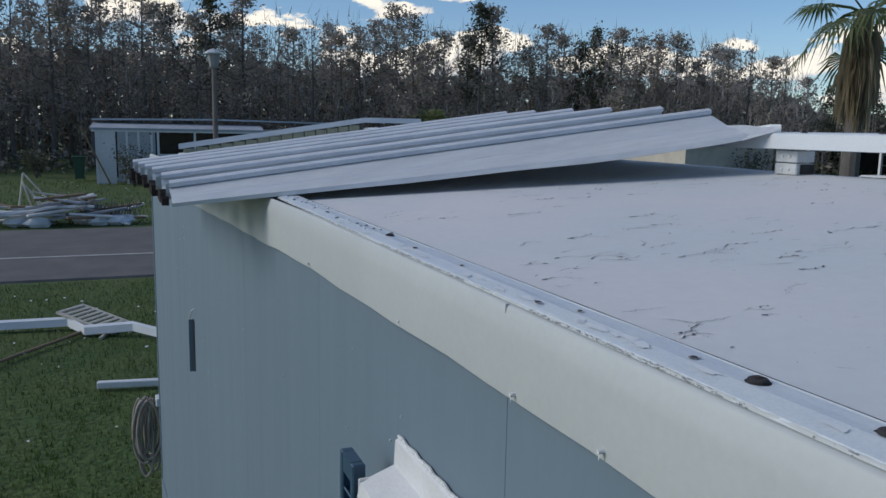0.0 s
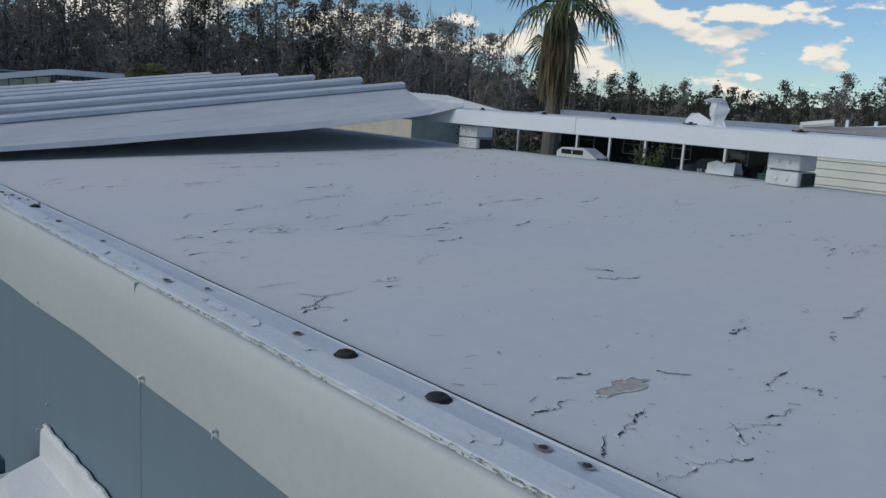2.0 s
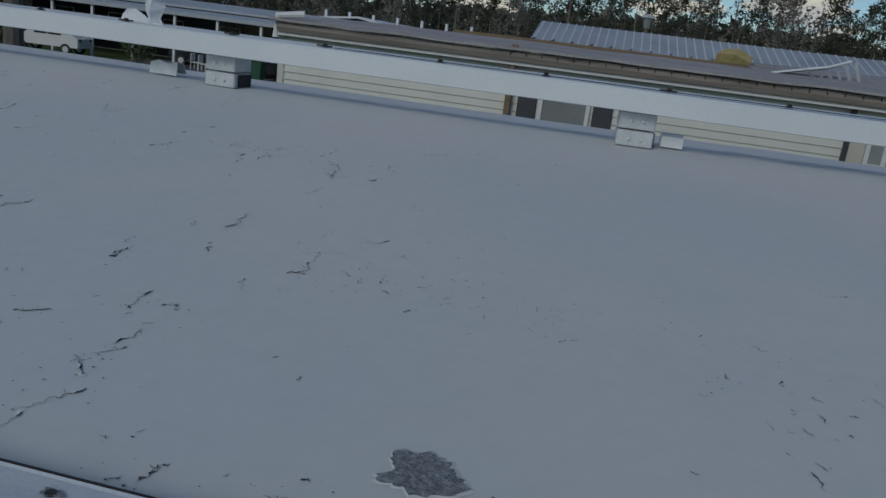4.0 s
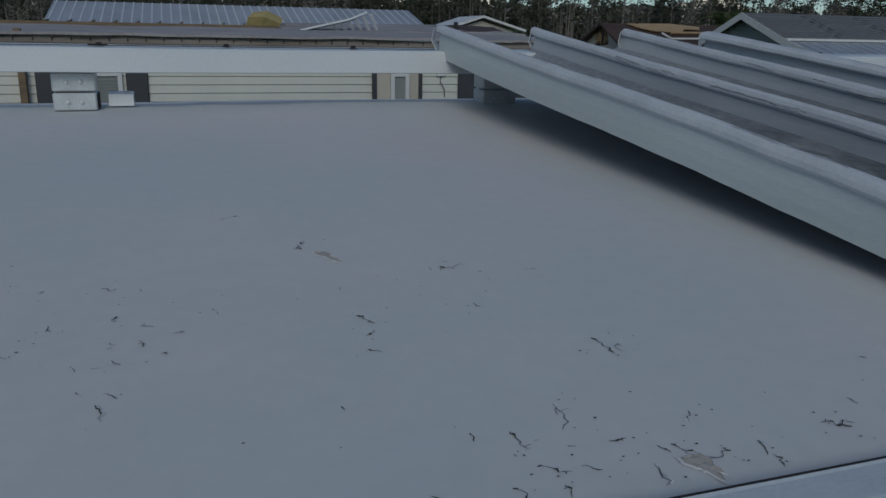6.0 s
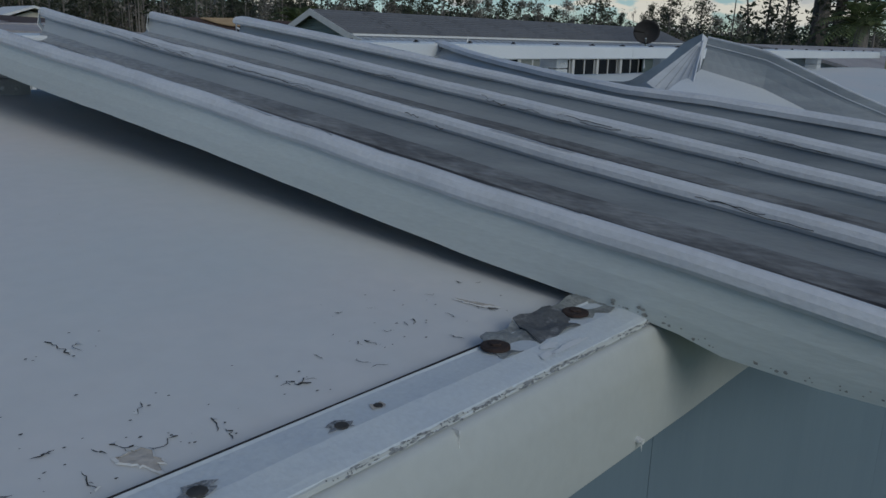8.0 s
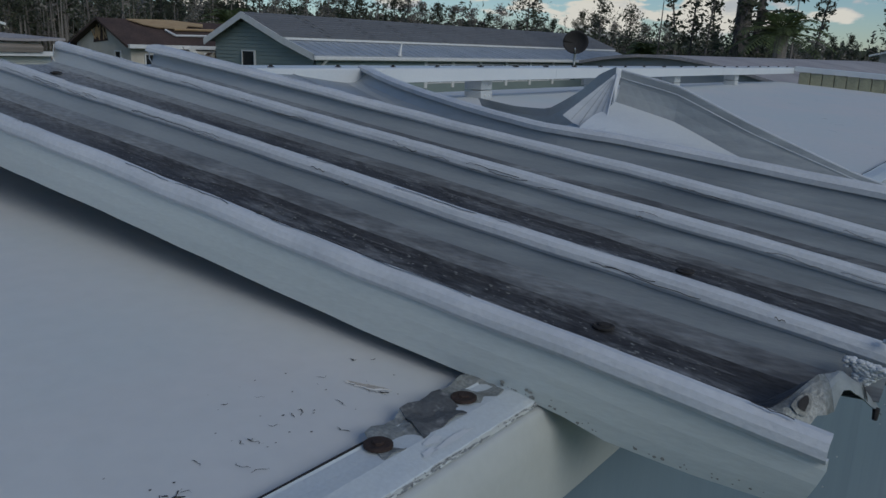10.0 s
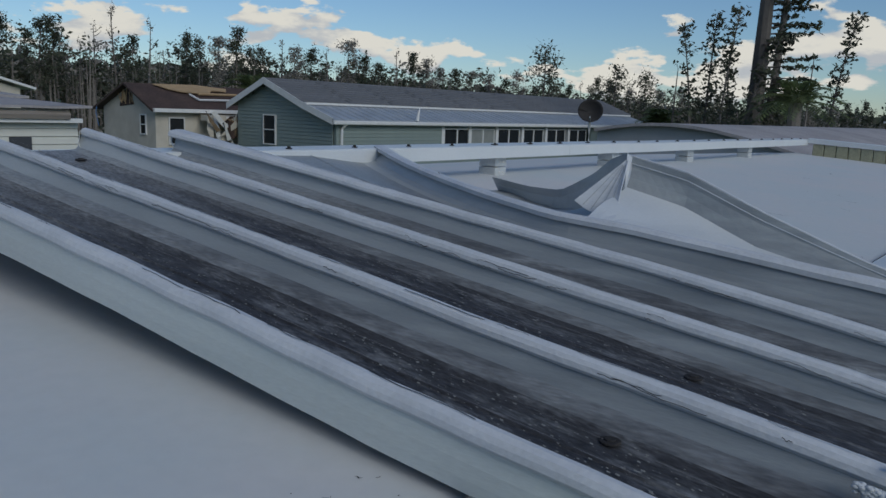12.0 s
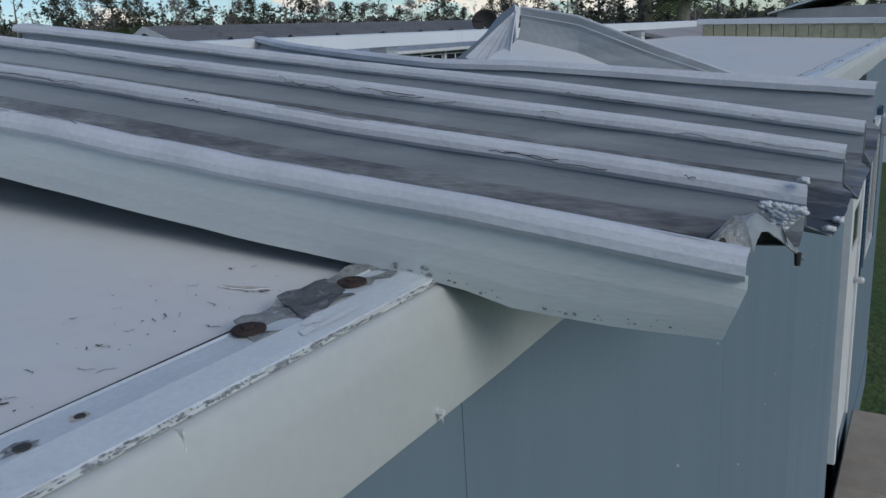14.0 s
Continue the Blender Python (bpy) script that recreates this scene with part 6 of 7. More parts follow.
def green_house():
    h = thing("green_house", (30, 26, 0), "sage green lap-sided house with grey shingles and porch", "house", "neighbouring homes")
    x0, x1 = 22.3, 52.0
    y_back, y_ridge, y_front, y_porch = 29.2, 26.95, 24.7, 22.9
    part("wall", Shape().box((x0 + 0.05, y_front, -0.1), (x1, y_back, 3.9)).face([(x0 + 0.05, y_back, 3.9), (x0 + 0.05, y_front, 3.9), (x0 + 0.05, y_ridge, 4.75)]), SAGE, h)
    lap_wall(h, (x0 + 0.02, y_back), (x0 + 0.02, y_porch + 0.1), 1.2, 3.30, SAGE, 0.15, 0.04)
    for i in range(10):
        f = i / 10
        z = 3.30 + 0.15 * i
        ya, yb = y_back - max(z - 3.9, 0) * 2.6, (y_porch + 0.1 + (z - 3.30) * 2.7) if z < 3.85 else y_front + (z - 3.9) * 2.6
        if ya - yb > 0.2:
            a = Shape()
            a.v = [(x0 + 0.02, ya, z), (x0 + 0.02, yb, z), (x0 - 0.02, ya, z + 0.005), (x0 - 0.02, yb, z + 0.005), (x0, ya, z + 0.148), (x0, yb, z + 0.148), (x0 + 0.02, ya, z + 0.148), (x0 + 0.02, yb, z + 0.148)]
            a.f = [(0, 1, 3, 2), (2, 3, 5, 4), (4, 5, 7, 6), (0, 2, 4, 6), (1, 7, 5, 3)]
            a.m = [0] * 5
            part("lap_board", a, SAGE, h)
    over = 0.35
    roof = part("roof", Shape().sweep([[(x, y_back + over, 3.80), (x, y_ridge, 4.92), (x, y_front - 0.15, 3.98)] for x in (x0 - over, 30, 40, x1 + over)], thick=-0.12), SHINGLE, h)
    sh = Shape().box((0, 0, 0), (2.8, 0.24, 0.012), 0, None)
    me = sh.mesh("shingle_course", [SHINGLE])
    slope = math.atan2(4.92 - 3.98, y_ridge - y_front + 0.15)
    for r in range(10):
        f = r / 10
        y = y_front - 0.15 + (y_ridge - y_front + 0.15) * f
        z = 3.98 + 0.94 * f
        for q in range(11):
            ob = new("shingle_course", me)
            ob.matrix_world = Matrix.Translation((x0 - over + 2.72 * q + (0.3 if r % 2 else 0), y, z + 0.128)) @ Matrix.Rotation(slope - 0.02, 4, "X")
            under(ob, roof)
    for ya, za, yb, zb in ((y_back + over, 3.80, y_ridge, 4.92), (y_ridge, 4.92, y_front - 0.2, 3.96), (y_front - 0.2, 3.96, y_porch - 0.25, 3.36)):
        part("rake_board", Shape().sweep([[(x0 - over - 0.03, ya, za - 0.14), (x0 - over - 0.03, ya, za + 0.13), (x0 - over + 0.01, ya, za + 0.13), (x0 - over + 0.01, ya, za - 0.14)], [(x0 - over - 0.03, yb, zb - 0.14), (x0 - over - 0.03, yb, zb + 0.13), (x0 - over + 0.01, yb, zb + 0.13), (x0 - over + 0.01, yb, zb - 0.14)]], closed=True), WHITE, h)
    porch = part("porch_roof", Shape().sweep([[(x, y_front - 0.1, 3.93), (x, y_porch - 0.25, 3.36)] for x in (x0 - over, 30, 40, x1)], thick=-0.06), RIBMETAL, h, "grey metal porch roof")
    part("flashing", Shape().box((x0 - 0.2, y_front - 0.3, 3.97), (x1, y_front - 0.1, 4.06)), WHITE, h)
    for i in range(60):
        x = x0 - 0.3 + i * 0.5
        part("seam", Shape().sweep([[(x, y_front - 0.1, 3.99), (x, y_front - 0.1, 4.02), (x + 0.03, y_front - 0.1, 4.02), (x + 0.03, y_front - 0.1, 3.99)], [(x, y_porch - 0.25, 3.42), (x, y_porch - 0.25, 3.45), (x + 0.03, y_porch - 0.25, 3.45), (x + 0.03, y_porch - 0.25, 3.42)]], closed=True), RIBMETAL, porch)
    part("porch_gutter", Shape().box((x0 - 0.35, y_porch - 0.37, 3.22), (x1, y_porch - 0.24, 3.38), bevel=0.03), WHITE, h)
    part("downpipe", Shape().tube([(x0 + 0.35, y_porch - 0.3, 3.24), (x0 + 0.3, y_porch - 0.1, 3.05), (x0 + 0.3, y_porch - 0.06, 1.0)], 0.06, 8), WHITE, h)
    part("porch_wall", Shape().box((x0 + 0.06, y_porch, -0.1), (x1, y_porch + 0.1, 2.2)).box((x0 + 0.06, y_porch, 2.2), (29.2, y_porch + 0.1, 3.3)).box((43.6, y_porch, 2.2), (x1, y_porch + 0.1, 3.3)).box((29.2, y_porch, 3.12), (43.6, y_porch + 0.1, 3.3)), SAGE, h)
    lap_wall(h, (x0 + 0.06, y_porch), (29.2, y_porch), 1.2, 3.28, SAGE, 0.15, 0.04)
    for i, x in enumerate((29.2, 31.3, 33.6, 36.0, 38.4, 40.9)):
        window(h, (x + 0.1, y_porch + 0.02, 2.2), 2.0, 0.9, 0, WHITE, GLASS_DARK if i != 1 else BLINDS, False)
        part("porch_post", Shape().box((x - 0.12, y_porch - 0.05, 2.0), (x + 0.08, y_porch + 0.12, 3.2)), WHITE, h)
        part("mullion", Shape().box((x + 1.06, y_porch - 0.03, 2.2), (x + 1.14, y_porch + 0.05, 3.1)), WHITE, h)
    window(h, (x0 - 0.05, 27.35, 2.2), 0.85, 1.3, -90, WHITE)
    part("vent_spike", Shape().tube([(27.0, y_porch - 0.3, 3.42), (27.06, y_porch - 0.3, 3.72), (27.16, y_porch - 0.3, 4.05)], [0.09, 0.06, 0.02], 6), WHITE, h)


def wrecked_house():
    h = thing("wrecked_house", (20.5, 33, 0), "beige house with stripped brown roof and torn gable", "house", "neighbouring homes")
    x0, x1, y0, y1, yr = 18.4, 31.0, 31.0, 35.4, 33.0
    part("wall", Shape().box((x0, y0, -0.1), (x1, y1, 3.6)).face([(x0, y0, 3.6), (x0, yr, 4.55), (x0, y1, 3.6)]), PALE, h)
    part("torn_gable", Shape().sweep([[(x0 - 0.02, yr - 0.3, 3.7), (x0 - 0.03, yr, 4.45)], [(x0 - 0.03, yr + 0.9, 3.6), (x0 - 0.02, yr + 0.7, 4.25)]], thick=0.02), BROWN_SHINGLE, h)
    for i in range(9):
        a = rnd.uniform(0, 1)
        part("broken_lath", Shape().tube([(x0 - 0.05, yr - 0.3 + a, 3.7 + rnd.random() * 0.2), (x0 - 0.08, yr - 0.1 + a * 0.9 + rnd.uniform(-0.3, 0.3), 4.2 + 0.2 * rnd.random())], 0.025, 4), PLY, h)
    roof = part("roof", Shape().sweep([[(x, y0 - 0.35, 3.52), (x, yr, 4.66), (x, y1 + 0.35, 3.5)] for x in (x0 - 0.35, 22, 26, x1)], thick=-0.1), BROWN_SHINGLE, h, "dark brown roof stripped by the storm")
    on = lambda x, y: (x, y, 3.52 + (y - y0 + 0.35) / (yr - y0 + 0.35) * 1.14 + 0.115)
    s = Shape()
    pts = [(19.3, 32.75), (21.6, 32.85), (23.2, 32.6), (23.0, 32.3), (22.2, 32.35), (21.8, 32.0), (20.4, 32.1), (19.9, 32.3)]
    s.face([on(*p) for p in pts]).face([tuple(Vector(on(*p)) - Vector((0, 0, 0.03))) for p in reversed(pts)])
    part("bare_decking", s, PLY, roof, "bare plywood patch")
    part("fallen_batten", Shape().tube([on(20.7, 31.9), on(20.9, 31.4), on(24.5, 31.5)], 0.05, 5), WHITE, roof)
    part("fallen_batten", Shape().tube([on(21.2, 31.95), on(23.4, 32.0)], 0.06, 5), PLY, roof)
    part("skylight", Shape().face([on(25.2, 31.9), on(26.0, 31.9), on(26.1, 32.3), on(25.3, 32.3)]), RIBMETAL, roof)
    part("eave", Shape().box((x0 - 0.3, y0 - 0.45, 3.42), (x1, y0 - 0.3, 3.58)), WHITE, h)
    lean = part("torn_porch", Shape().box((20.4, y0 - 1.2, 3.1), (27, y0 - 0.4, 3.35)), PALE, h)
    for i in range(7):
        x = 20.2 + 0.33 * i
        part("hanging_strip", Shape().sweep([[(x, y0 - 1.2, 3.3), (x + 0.16, y0 - 1.2, 3.3)], [(x + rnd.uniform(-0.2, 0.3), y0 - 1.4, 2.7), (x + 0.2, y0 - 1.35, 2.65)], [(x + rnd.uniform(-0.3, 0.5), y0 - 1.3, 2.0), (x + 0.25, y0 - 1.3, 2.0)]], thick=0.02), WHITE if i % 2 else PALE, lean)
    window(h, (19.0, y0 - 0.05, 2.0), 0.8, 1.2)
    for i in range(16):
        a, b = rnd.uniform(20.2, 22.6), rnd.uniform(-0.9, 0.9)
        z = rnd.uniform(2.0, 2.9)
        part("broken_board", Shape().sweep([[(a, y0 - 1.5, z), (a + 0.22, y0 - 1.5, z + 0.05)], [(a + b, y0 - 1.7, z + rnd.uniform(0.4, 1.0)), (a + b + 0.24, y0 - 1.65, z + rnd.uniform(0.4, 0.9))]], thick=0.03), (WHITE, PALE, TIMBER, BROWN_SHINGLE)[i % 4], h)
    window(h, (23.6, y0 - 1.25, 2.6), 0.35, 0.6, 0, TIMBER)
    window(h, (24.5, y0 - 1.25, 2.6), 0.35, 0.6, 0, TIMBER)
    window(h, (x0 - 0.02, 32.2, 2.4), 0.5, 0.9, -90)
    part("tarp", Shape().sweep([[(x0 - 0.4, y1 - 0.1, 3.55), (x0 - 0.1, y1 + 0.4, 3.5)], [(x0 - 0.5, y1 - 0.2, 3.3), (x0 - 0.2, y1 + 0.4, 3.2)], [(x0 - 0.35, y1 - 0.1, 2.7), (x0 - 0.1, y1 + 0.3, 2.6)]], thick=0.02), TARP, h, "blue tarp rag")
    h.location.x += 0.9


def next_home():
    """The home beyond the right end, with a dish on its edge."""
    h = thing("arched_roof_home", (16, 5, 0), "pale home with a low arched grey roof", "house", "neighbouring homes")
    part("wall", Shape().box((13.0, 2.9, -0.1), (30.0, 6.2, 3.44)), GREYWALL, h)
    s = Shape()
    ys = [2.7 + 3.56 * j / 10 for j in range(11)]
    arch = lambda y: 3.45 + 0.41 * math.sin(math.pi * (y - 2.7) / 4.6)
    s.sweep([[(x, y, arch(y)) for y in ys] for x in (12.8, 16, 20, 25, 30.2)], thick=-0.05)
    part("roof", s, ROLL, h)
    part("end_panel", Shape().sweep([[(12.95, y, 3.3), (12.95, y, arch(y) - 0.01)] for y in ys], thick=0.04), GREYWALL, h)
    d = thing("satellite_dish", (12.75, 6.3, 3.6), "black satellite dish on a bent mast", "satellite dish")
    rings = []
    face = Vector((-0.86, -0.45, 0.22)).normalized()
    side = face.cross(Vector((0, 0, 1))).normalized()
    up = side.cross(face)
    c = Vector((12.72, 6.30, 4.0))
    for j in range(7):
        r = 0.215 * j / 6
        rings.append([c + face * (0.10 * (r / 0.215) ** 2) + (side * math.cos(a * 0.3142) * r + up * math.sin(a * 0.3142) * r * 0.92) for a in range(21)])
    part("reflector", Shape().sweep(rings, thick=0.006), RUBBER, d, smooth=True)
    part("mast", Shape().tube([(12.78, 6.33, 3.42), (12.80, 6.35, 3.7), (12.76, 6.32, 3.86), (12.73, 6.31, 3.95)], 0.022, 8), GALV, d)
    part("feed_arm", Shape().tube([c - up * 0.18, c + face * 0.30 - up * 0.16], 0.012, 6), GALV, d)
    g = thing("long_white_home", (26, -2, 0), "row of low white roofed homes past the end", "house", "neighbouring homes")
    part("wall", Shape().box((24.0, -3.0, -0.1), (46.0, 1.2, 3.4)), WHITE, g)
    part("roof", Shape().sweep([[(x, y, 3.45 + 0.16 * math.sin(math.pi * (y + 3.2) / 4.6)) for y in (-3.2, -2.2, -0.9, 0.4, 1.4)] for x in (23.8, 34, 46.2)], thick=-0.05), BEAM, g)
    g = thing("grey_gable_home", (60, 4, 0), "grey house with a blue tarp on its roof", "house", "neighbouring homes")
    part("wall", Shape().box((52.0, -2.0, -0.1), (70.0, 8.0, 4.3)), GREYWALL, g)
    part("roof", Shape().sweep([[(51.6, -2.5, 4.2), (51.6, 3, 5.6), (51.6, 8.5, 4.2)], [(70.4, -2.5, 4.2), (70.4, 3, 5.6), (70.4, 8.5, 4.2)]], thick=-0.1), BEAM, g)
    part("tarp", Shape().sweep([[(53, 4.4, 5.36), (53, 7.6, 4.55)], [(57, 4.2, 5.42), (57, 7.9, 4.48)]], thick=-0.04), TARP, g, "blue roof tarp")
    g = thing("white_roof_home", (34, 12, 0), "low home with a white coated roof", "house", "neighbouring homes")
    part("wall", Shape().box((33, 9.5, -0.1), (50, 14, 3.3)), PALE, g)
    part("roof", Shape().sweep([[(x, y, 3.35 + 0.2 * math.sin(math.pi * (y - 9.2) / 5.1)) for y in (9.2, 10.5, 11.75, 13, 14.3)] for x in (32.7, 41, 50.3)], thick=-0.05), BEAM, g)


def west_house():
    """The home across the road, with its screened porch and carport."""
    h = thing("porch_home", (-58, 6, 0), "white home with a screened porch and flat metal roof", "house", "homes across the road")
    part("wall", Shape().box((-64, -1.0, -0.1), (-58, 14.5, 3.6)), PALE, h)
    part("roof", Shape().sweep([[(x, -1.8, 4.02), (x, 6, 4.15), (x, 15, 4.05)] for x in (-65, -61.5, -57.4)], thick=0.12), RIBMETAL, h)
    part("porch_roof", Shape().sweep([[(-58.2, -1.7, 3.92), (-58.2, 9.3, 3.92)], [(-54.8, -1.9, 3.55), (-54.8, 9.0, 3.55)]], thick=-0.14), RIBMETAL, h)
    part("porch_beam", Shape().box((-55.0, -1.8, 3.30), (-54.85, 9.0, 3.48)), WHITE, h)
    part("porch_back", Shape().box((-57.98, -0.9, 0.2), (-57.9, 9, 3.5)), GLASS_DARK, h)
    for y in (-1.6, 0.2, 0.9, 1.7, 2.1, 4.4, 5.8, 8.6):
        part("porch_post", Shape().box((-55.0, y, -0.1), (-54.86, y + 0.14, 3.32)), WHITE, h)
    part("knee_wall", Shape().box((-55.0, 2.2, -0.1), (-54.9, 8.7, 1.9)), WHITE, h)
    part("side_panel", Shape().box((-55.02, -1.5, -0.1), (-54.95, -0.4, 3.3)), WHITE, h)
    part("screen", Shape().box((-54.96, -0.3, 0.1), (-54.94, 2.0, 3.3)), GREYWALL, h)
    part("leaning_pole", Shape().tube([(-54.6, -0.8, 0), (-54.4, -2.4, 3.6)], 0.06, 6), TIMBER, h)
    window(h, (-57.95, 10.5, 2.2), 0.9, 0.8, 90)
    b = thing("wheelie_bin", (-58.5, -2.7, 0), "dark green wheeled rubbish bin on the grass", "bin")
    part("body", Shape().sweep([[(-58.75, -2.95, 0.1), (-58.25, -2.95, 0.1), (-58.25, -2.45, 0.1), (-58.75, -2.45, 0.1)], [(-58.85, -3.1, 1.5), (-58.15, -3.1, 1.5), (-58.15, -2.3, 1.5), (-58.85, -2.3, 1.5)]], closed=True), BINGREEN, b)
    part("lid", Shape().box((-58.9, -3.15, 1.5), (-58.1, -2.25, 1.62), bevel=0.04), BINGREEN, b)
    for y in (-3.0, -2.45):
        part("wheel", Shape().tube([(-58.8, y, 0.12), (-58.8, y + 0.06, 0.12)], 0.13, 10), RUBBER, b)


def north_west_houses():
    """Low homes, a carport and parked cars seen beneath the beam."""
    h = thing("carport_home", (-36, 46, 0), "low pale home with a dark carport and flat roof", "house", "homes across the road")
    part("wall", Shape().box((-44, 53, -0.1), (-16, 58, 3.3)), PALE, h)
    part("carport_roof", Shape().sweep([[(-46, 45, 3.30), (-46, 53, 3.5)], [(-30, 45, 3.32), (-30, 53, 3.5)], [(-15, 45, 3.30), (-15, 53, 3.5)]], thick=-0.22), RIBMETAL, h)
    for i in range(11):
        part("carport_post", Shape().box((-45 + 2.9 * i, 45.2, -0.1), (-44.85 + 2.9 * i, 45.35, 3.3)), WHITE, h)
    part("dark_back", Shape().box((-44, 52.9, 0), (-22, 52.98, 3.3)), GLASS_DARK, h)
    for i in range(5):
        window(h, (-42 + 4.5 * i, 52.85, 1.0), 1.6, 1.6)
    part("upper_roof", Shape().sweep([[(-47, 52, 3.72), (-47, 56, 4.15), (-47, 60, 3.7)], [(-15, 52, 3.7), (-15, 56, 4.12), (-15, 60, 3.7)]], thick=-0.15), RIBMETAL, h)
    g = thing("striped_roof_home", (-50, 40, 0), "home with a striped metal roof beside the palm", "house", "homes across the road")
    part("wall", Shape().box((-56, 36, -0.1), (-44, 44, 3.4)), PALE, g)
    roof = part("roof", Shape().sweep([[(-57, 35, 3.5), (-50, 35, 4.5), (-43, 35, 3.5)], [(-57, 45, 3.5), (-50, 45, 4.5), (-43, 45, 3.5)]], thick=-0.1), RIBMETAL, g)
    for i in range(20):
        y = 35.2 + 0.49 * i
        part("seam", Shape().sweep([[(-50, y, 4.6), (-50, y, 4.68), (-50, y + 0.12, 4.68), (-50, y + 0.12, 4.6)], [(-43, y, 3.6), (-43, y, 3.68), (-43, y + 0.12, 3.68), (-43, y + 0.12, 3.6)]], closed=True), BEAM, roof)
    w = thing("collapsed_home", (-18, 62, 0), "collapsed grey home with a broken flat roof", "house", "homes across the road")
    part("wall", Shape().box((-26, 62, -0.1), (-10, 67, 3.6)), GREYWALL, w)
    part("roof", Shape().sweep([[(-27, 61, 3.9), (-27, 68, 4.1)], [(-21, 61, 4.5), (-21, 68, 4.4)], [(-17, 61, 3.9), (-17, 68, 4.2)], [(-9, 61, 4.3), (-9, 68, 4.1)]], thick=-0.15), BEAM, w)
    for i in range(7):
        part("stub", Shape().box((-24 + 2 * i, 61.4, 4.0), (-23.8 + 2 * i, 61.6, 4.75)), BEAM, w)
    for i in range(4):
        window(w, (-24 + 3.5 * i, 61.95, 1.6), 1.4, 1.5)

    def car(at, turn, paint, label, group):
        c = thing("car", (0, 0, 0), label, "car", group)
        prof = [(-2.2, 0.45), (-2.25, 0.85), (-1.9, 1.0), (-1.2, 1.08), (-0.55, 1.55), (1.15, 1.58), (1.95, 1.12), (2.2, 1.0), (2.2, 0.45)]
        part("body", Shape().sweep([[(x * (0.98 if k in (0, 4) else 1), y, z - (0.06 if k in (0, 4) and z > 1.2 else 0)) for x, z in prof] for k, y in enumerate((-0.86, -0.78, 0, 0.78, 0.86))]).face([(x * 0.98, -0.86, z - (0.06 if z > 1.2 else 0)) for x, z in prof]).face([(x * 0.98, 0.86, z - (0.06 if z > 1.2 else 0)) for x, z in reversed(prof)]), paint, c)
        for y in (-0.875, 0.865):
            part("side_window", Shape().box((-0.55, y, 1.12), (0.25, y + 0.01, 1.44)).box((0.33, y, 1.12), (1.15, y + 0.01, 1.44)), GLASS_DARK, c)
        part("windscreen", Shape().sweep([[(-1.22, -0.7, 1.12), (-0.60, -0.64, 1.53)], [(-1.22, 0.7, 1.12), (-0.60, 0.64, 1.53)]], thick=-0.02), GLASS_DARK, c)
        for x in (-1.4, 1.4):
            for y in (-0.88, 0.70):
                wh = part("wheel", Shape().tube([(x, y, 0.33), (x, y + 0.18, 0.33)], 0.33, 16), RUBBER, c)
                part("rim", Shape().tube([(x, y - 0.006, 0.33), (x, y + 0.186, 0.33)], 0.19, 10), GALV, wh)
        part("tail_light", Shape().box((2.17, -0.75, 0.85), (2.215, -0.5, 1.0)).box((2.17, 0.5, 0.85), (2.215, 0.75, 1.0)), RUST, c)
        c.matrix_world = pose(*at, 0, 0, turn)
        return c
    car((-34.4, 42.8, 0), 8, CARWHITE, "white estate car parked before the carport", "parked cars")
    car((-26.5, 47.5, 0), 12, CARDARK, "dark car parked under the carport", "parked cars")
    car((-21.5, 46.5, 0), 100, CARDARK, "dark vehicle parked beside the green bin", "parked cars")
    car((-12.5, 33.0, 0), 5, CARDARK, "dark saloon car parked behind the cream home", "parked cars")
    for x, y in ((-24.4, 43.4), (-25.2, 43.9)):
        q = thing("garden_chair", (x, y, 0), "white metal garden chair on the grass", "chair", "chairs by the carport")
        for dx in (-0.25, 0.22):
            for dy in (-0.22, 0.22):
                part("leg", Shape().tube([(x + dx, y + dy, 0), (x + dx * 0.9, y + dy * 0.9, 0.5 if dx > 0 else 1.0)], 0.025, 6), WHITE, q)
        part("seat", Shape().box((x - 0.26, y - 0.26, 0.48), (x + 0.26, y + 0.26, 0.53), bevel=0.01), WHITE, q)
        part("backrest", Shape().box((x - 0.26, y - 0.26, 0.6), (x - 0.22, y + 0.26, 1.02), bevel=0.01), WHITE, q)
    b = thing("wheelie_bin", (-20.0, 41.5, 0), "green wheeled rubbish bin beside the carport", "bin")
    part("body", Shape().sweep([[(-20.3, 41.3, 0.1), (-19.8, 41.3, 0.1), (-19.8, 41.8, 0.1), (-20.3, 41.8, 0.1)], [(-20.4, 41.2, 1.2), (-19.7, 41.2, 1.2), (-19.7, 41.9, 1.2), (-20.4, 41.9, 1.2)]], closed=True), BINGREEN, b)
    part("lid", Shape().box((-20.45, 41.15, 1.2), (-19.65, 41.95, 1.3), bevel=0.04), BINGREEN, b)


# ---------- things on the lawn ----------
def street_lamp(x, y, top, label):
    l = thing("street_lamp", (x, y, 0), label, "street lamp", "lamp posts")
    part("pole", Shape().tube([(x, y, -0.1), (x, y, top * 0.5), (x, y, top - 0.45)], [0.10, 0.085, 0.075], 10), BARK, l)
    part("lantern", Shape().sweep([[(x + r * math.cos(k * 0.785), y + r * math.sin(k * 0.785), z) for k in range(8)] for r, z in ((0.09, top - 0.5), (0.13, top - 0.46), (0.20, top - 0.08), (0.21, top - 0.05))], closed=True), BLINDS, l)
    part("lamp_cap", Shape().sweep([[(x + r * math.cos(k * 0.785), y + r * math.sin(k * 0.785), z) for k in range(8)] for r, z in ((0.27, top - 0.06), (0.27, top - 0.02), (0.12, top + 0.07), (0.02, top + 0.10))], closed=True), GALV, l)


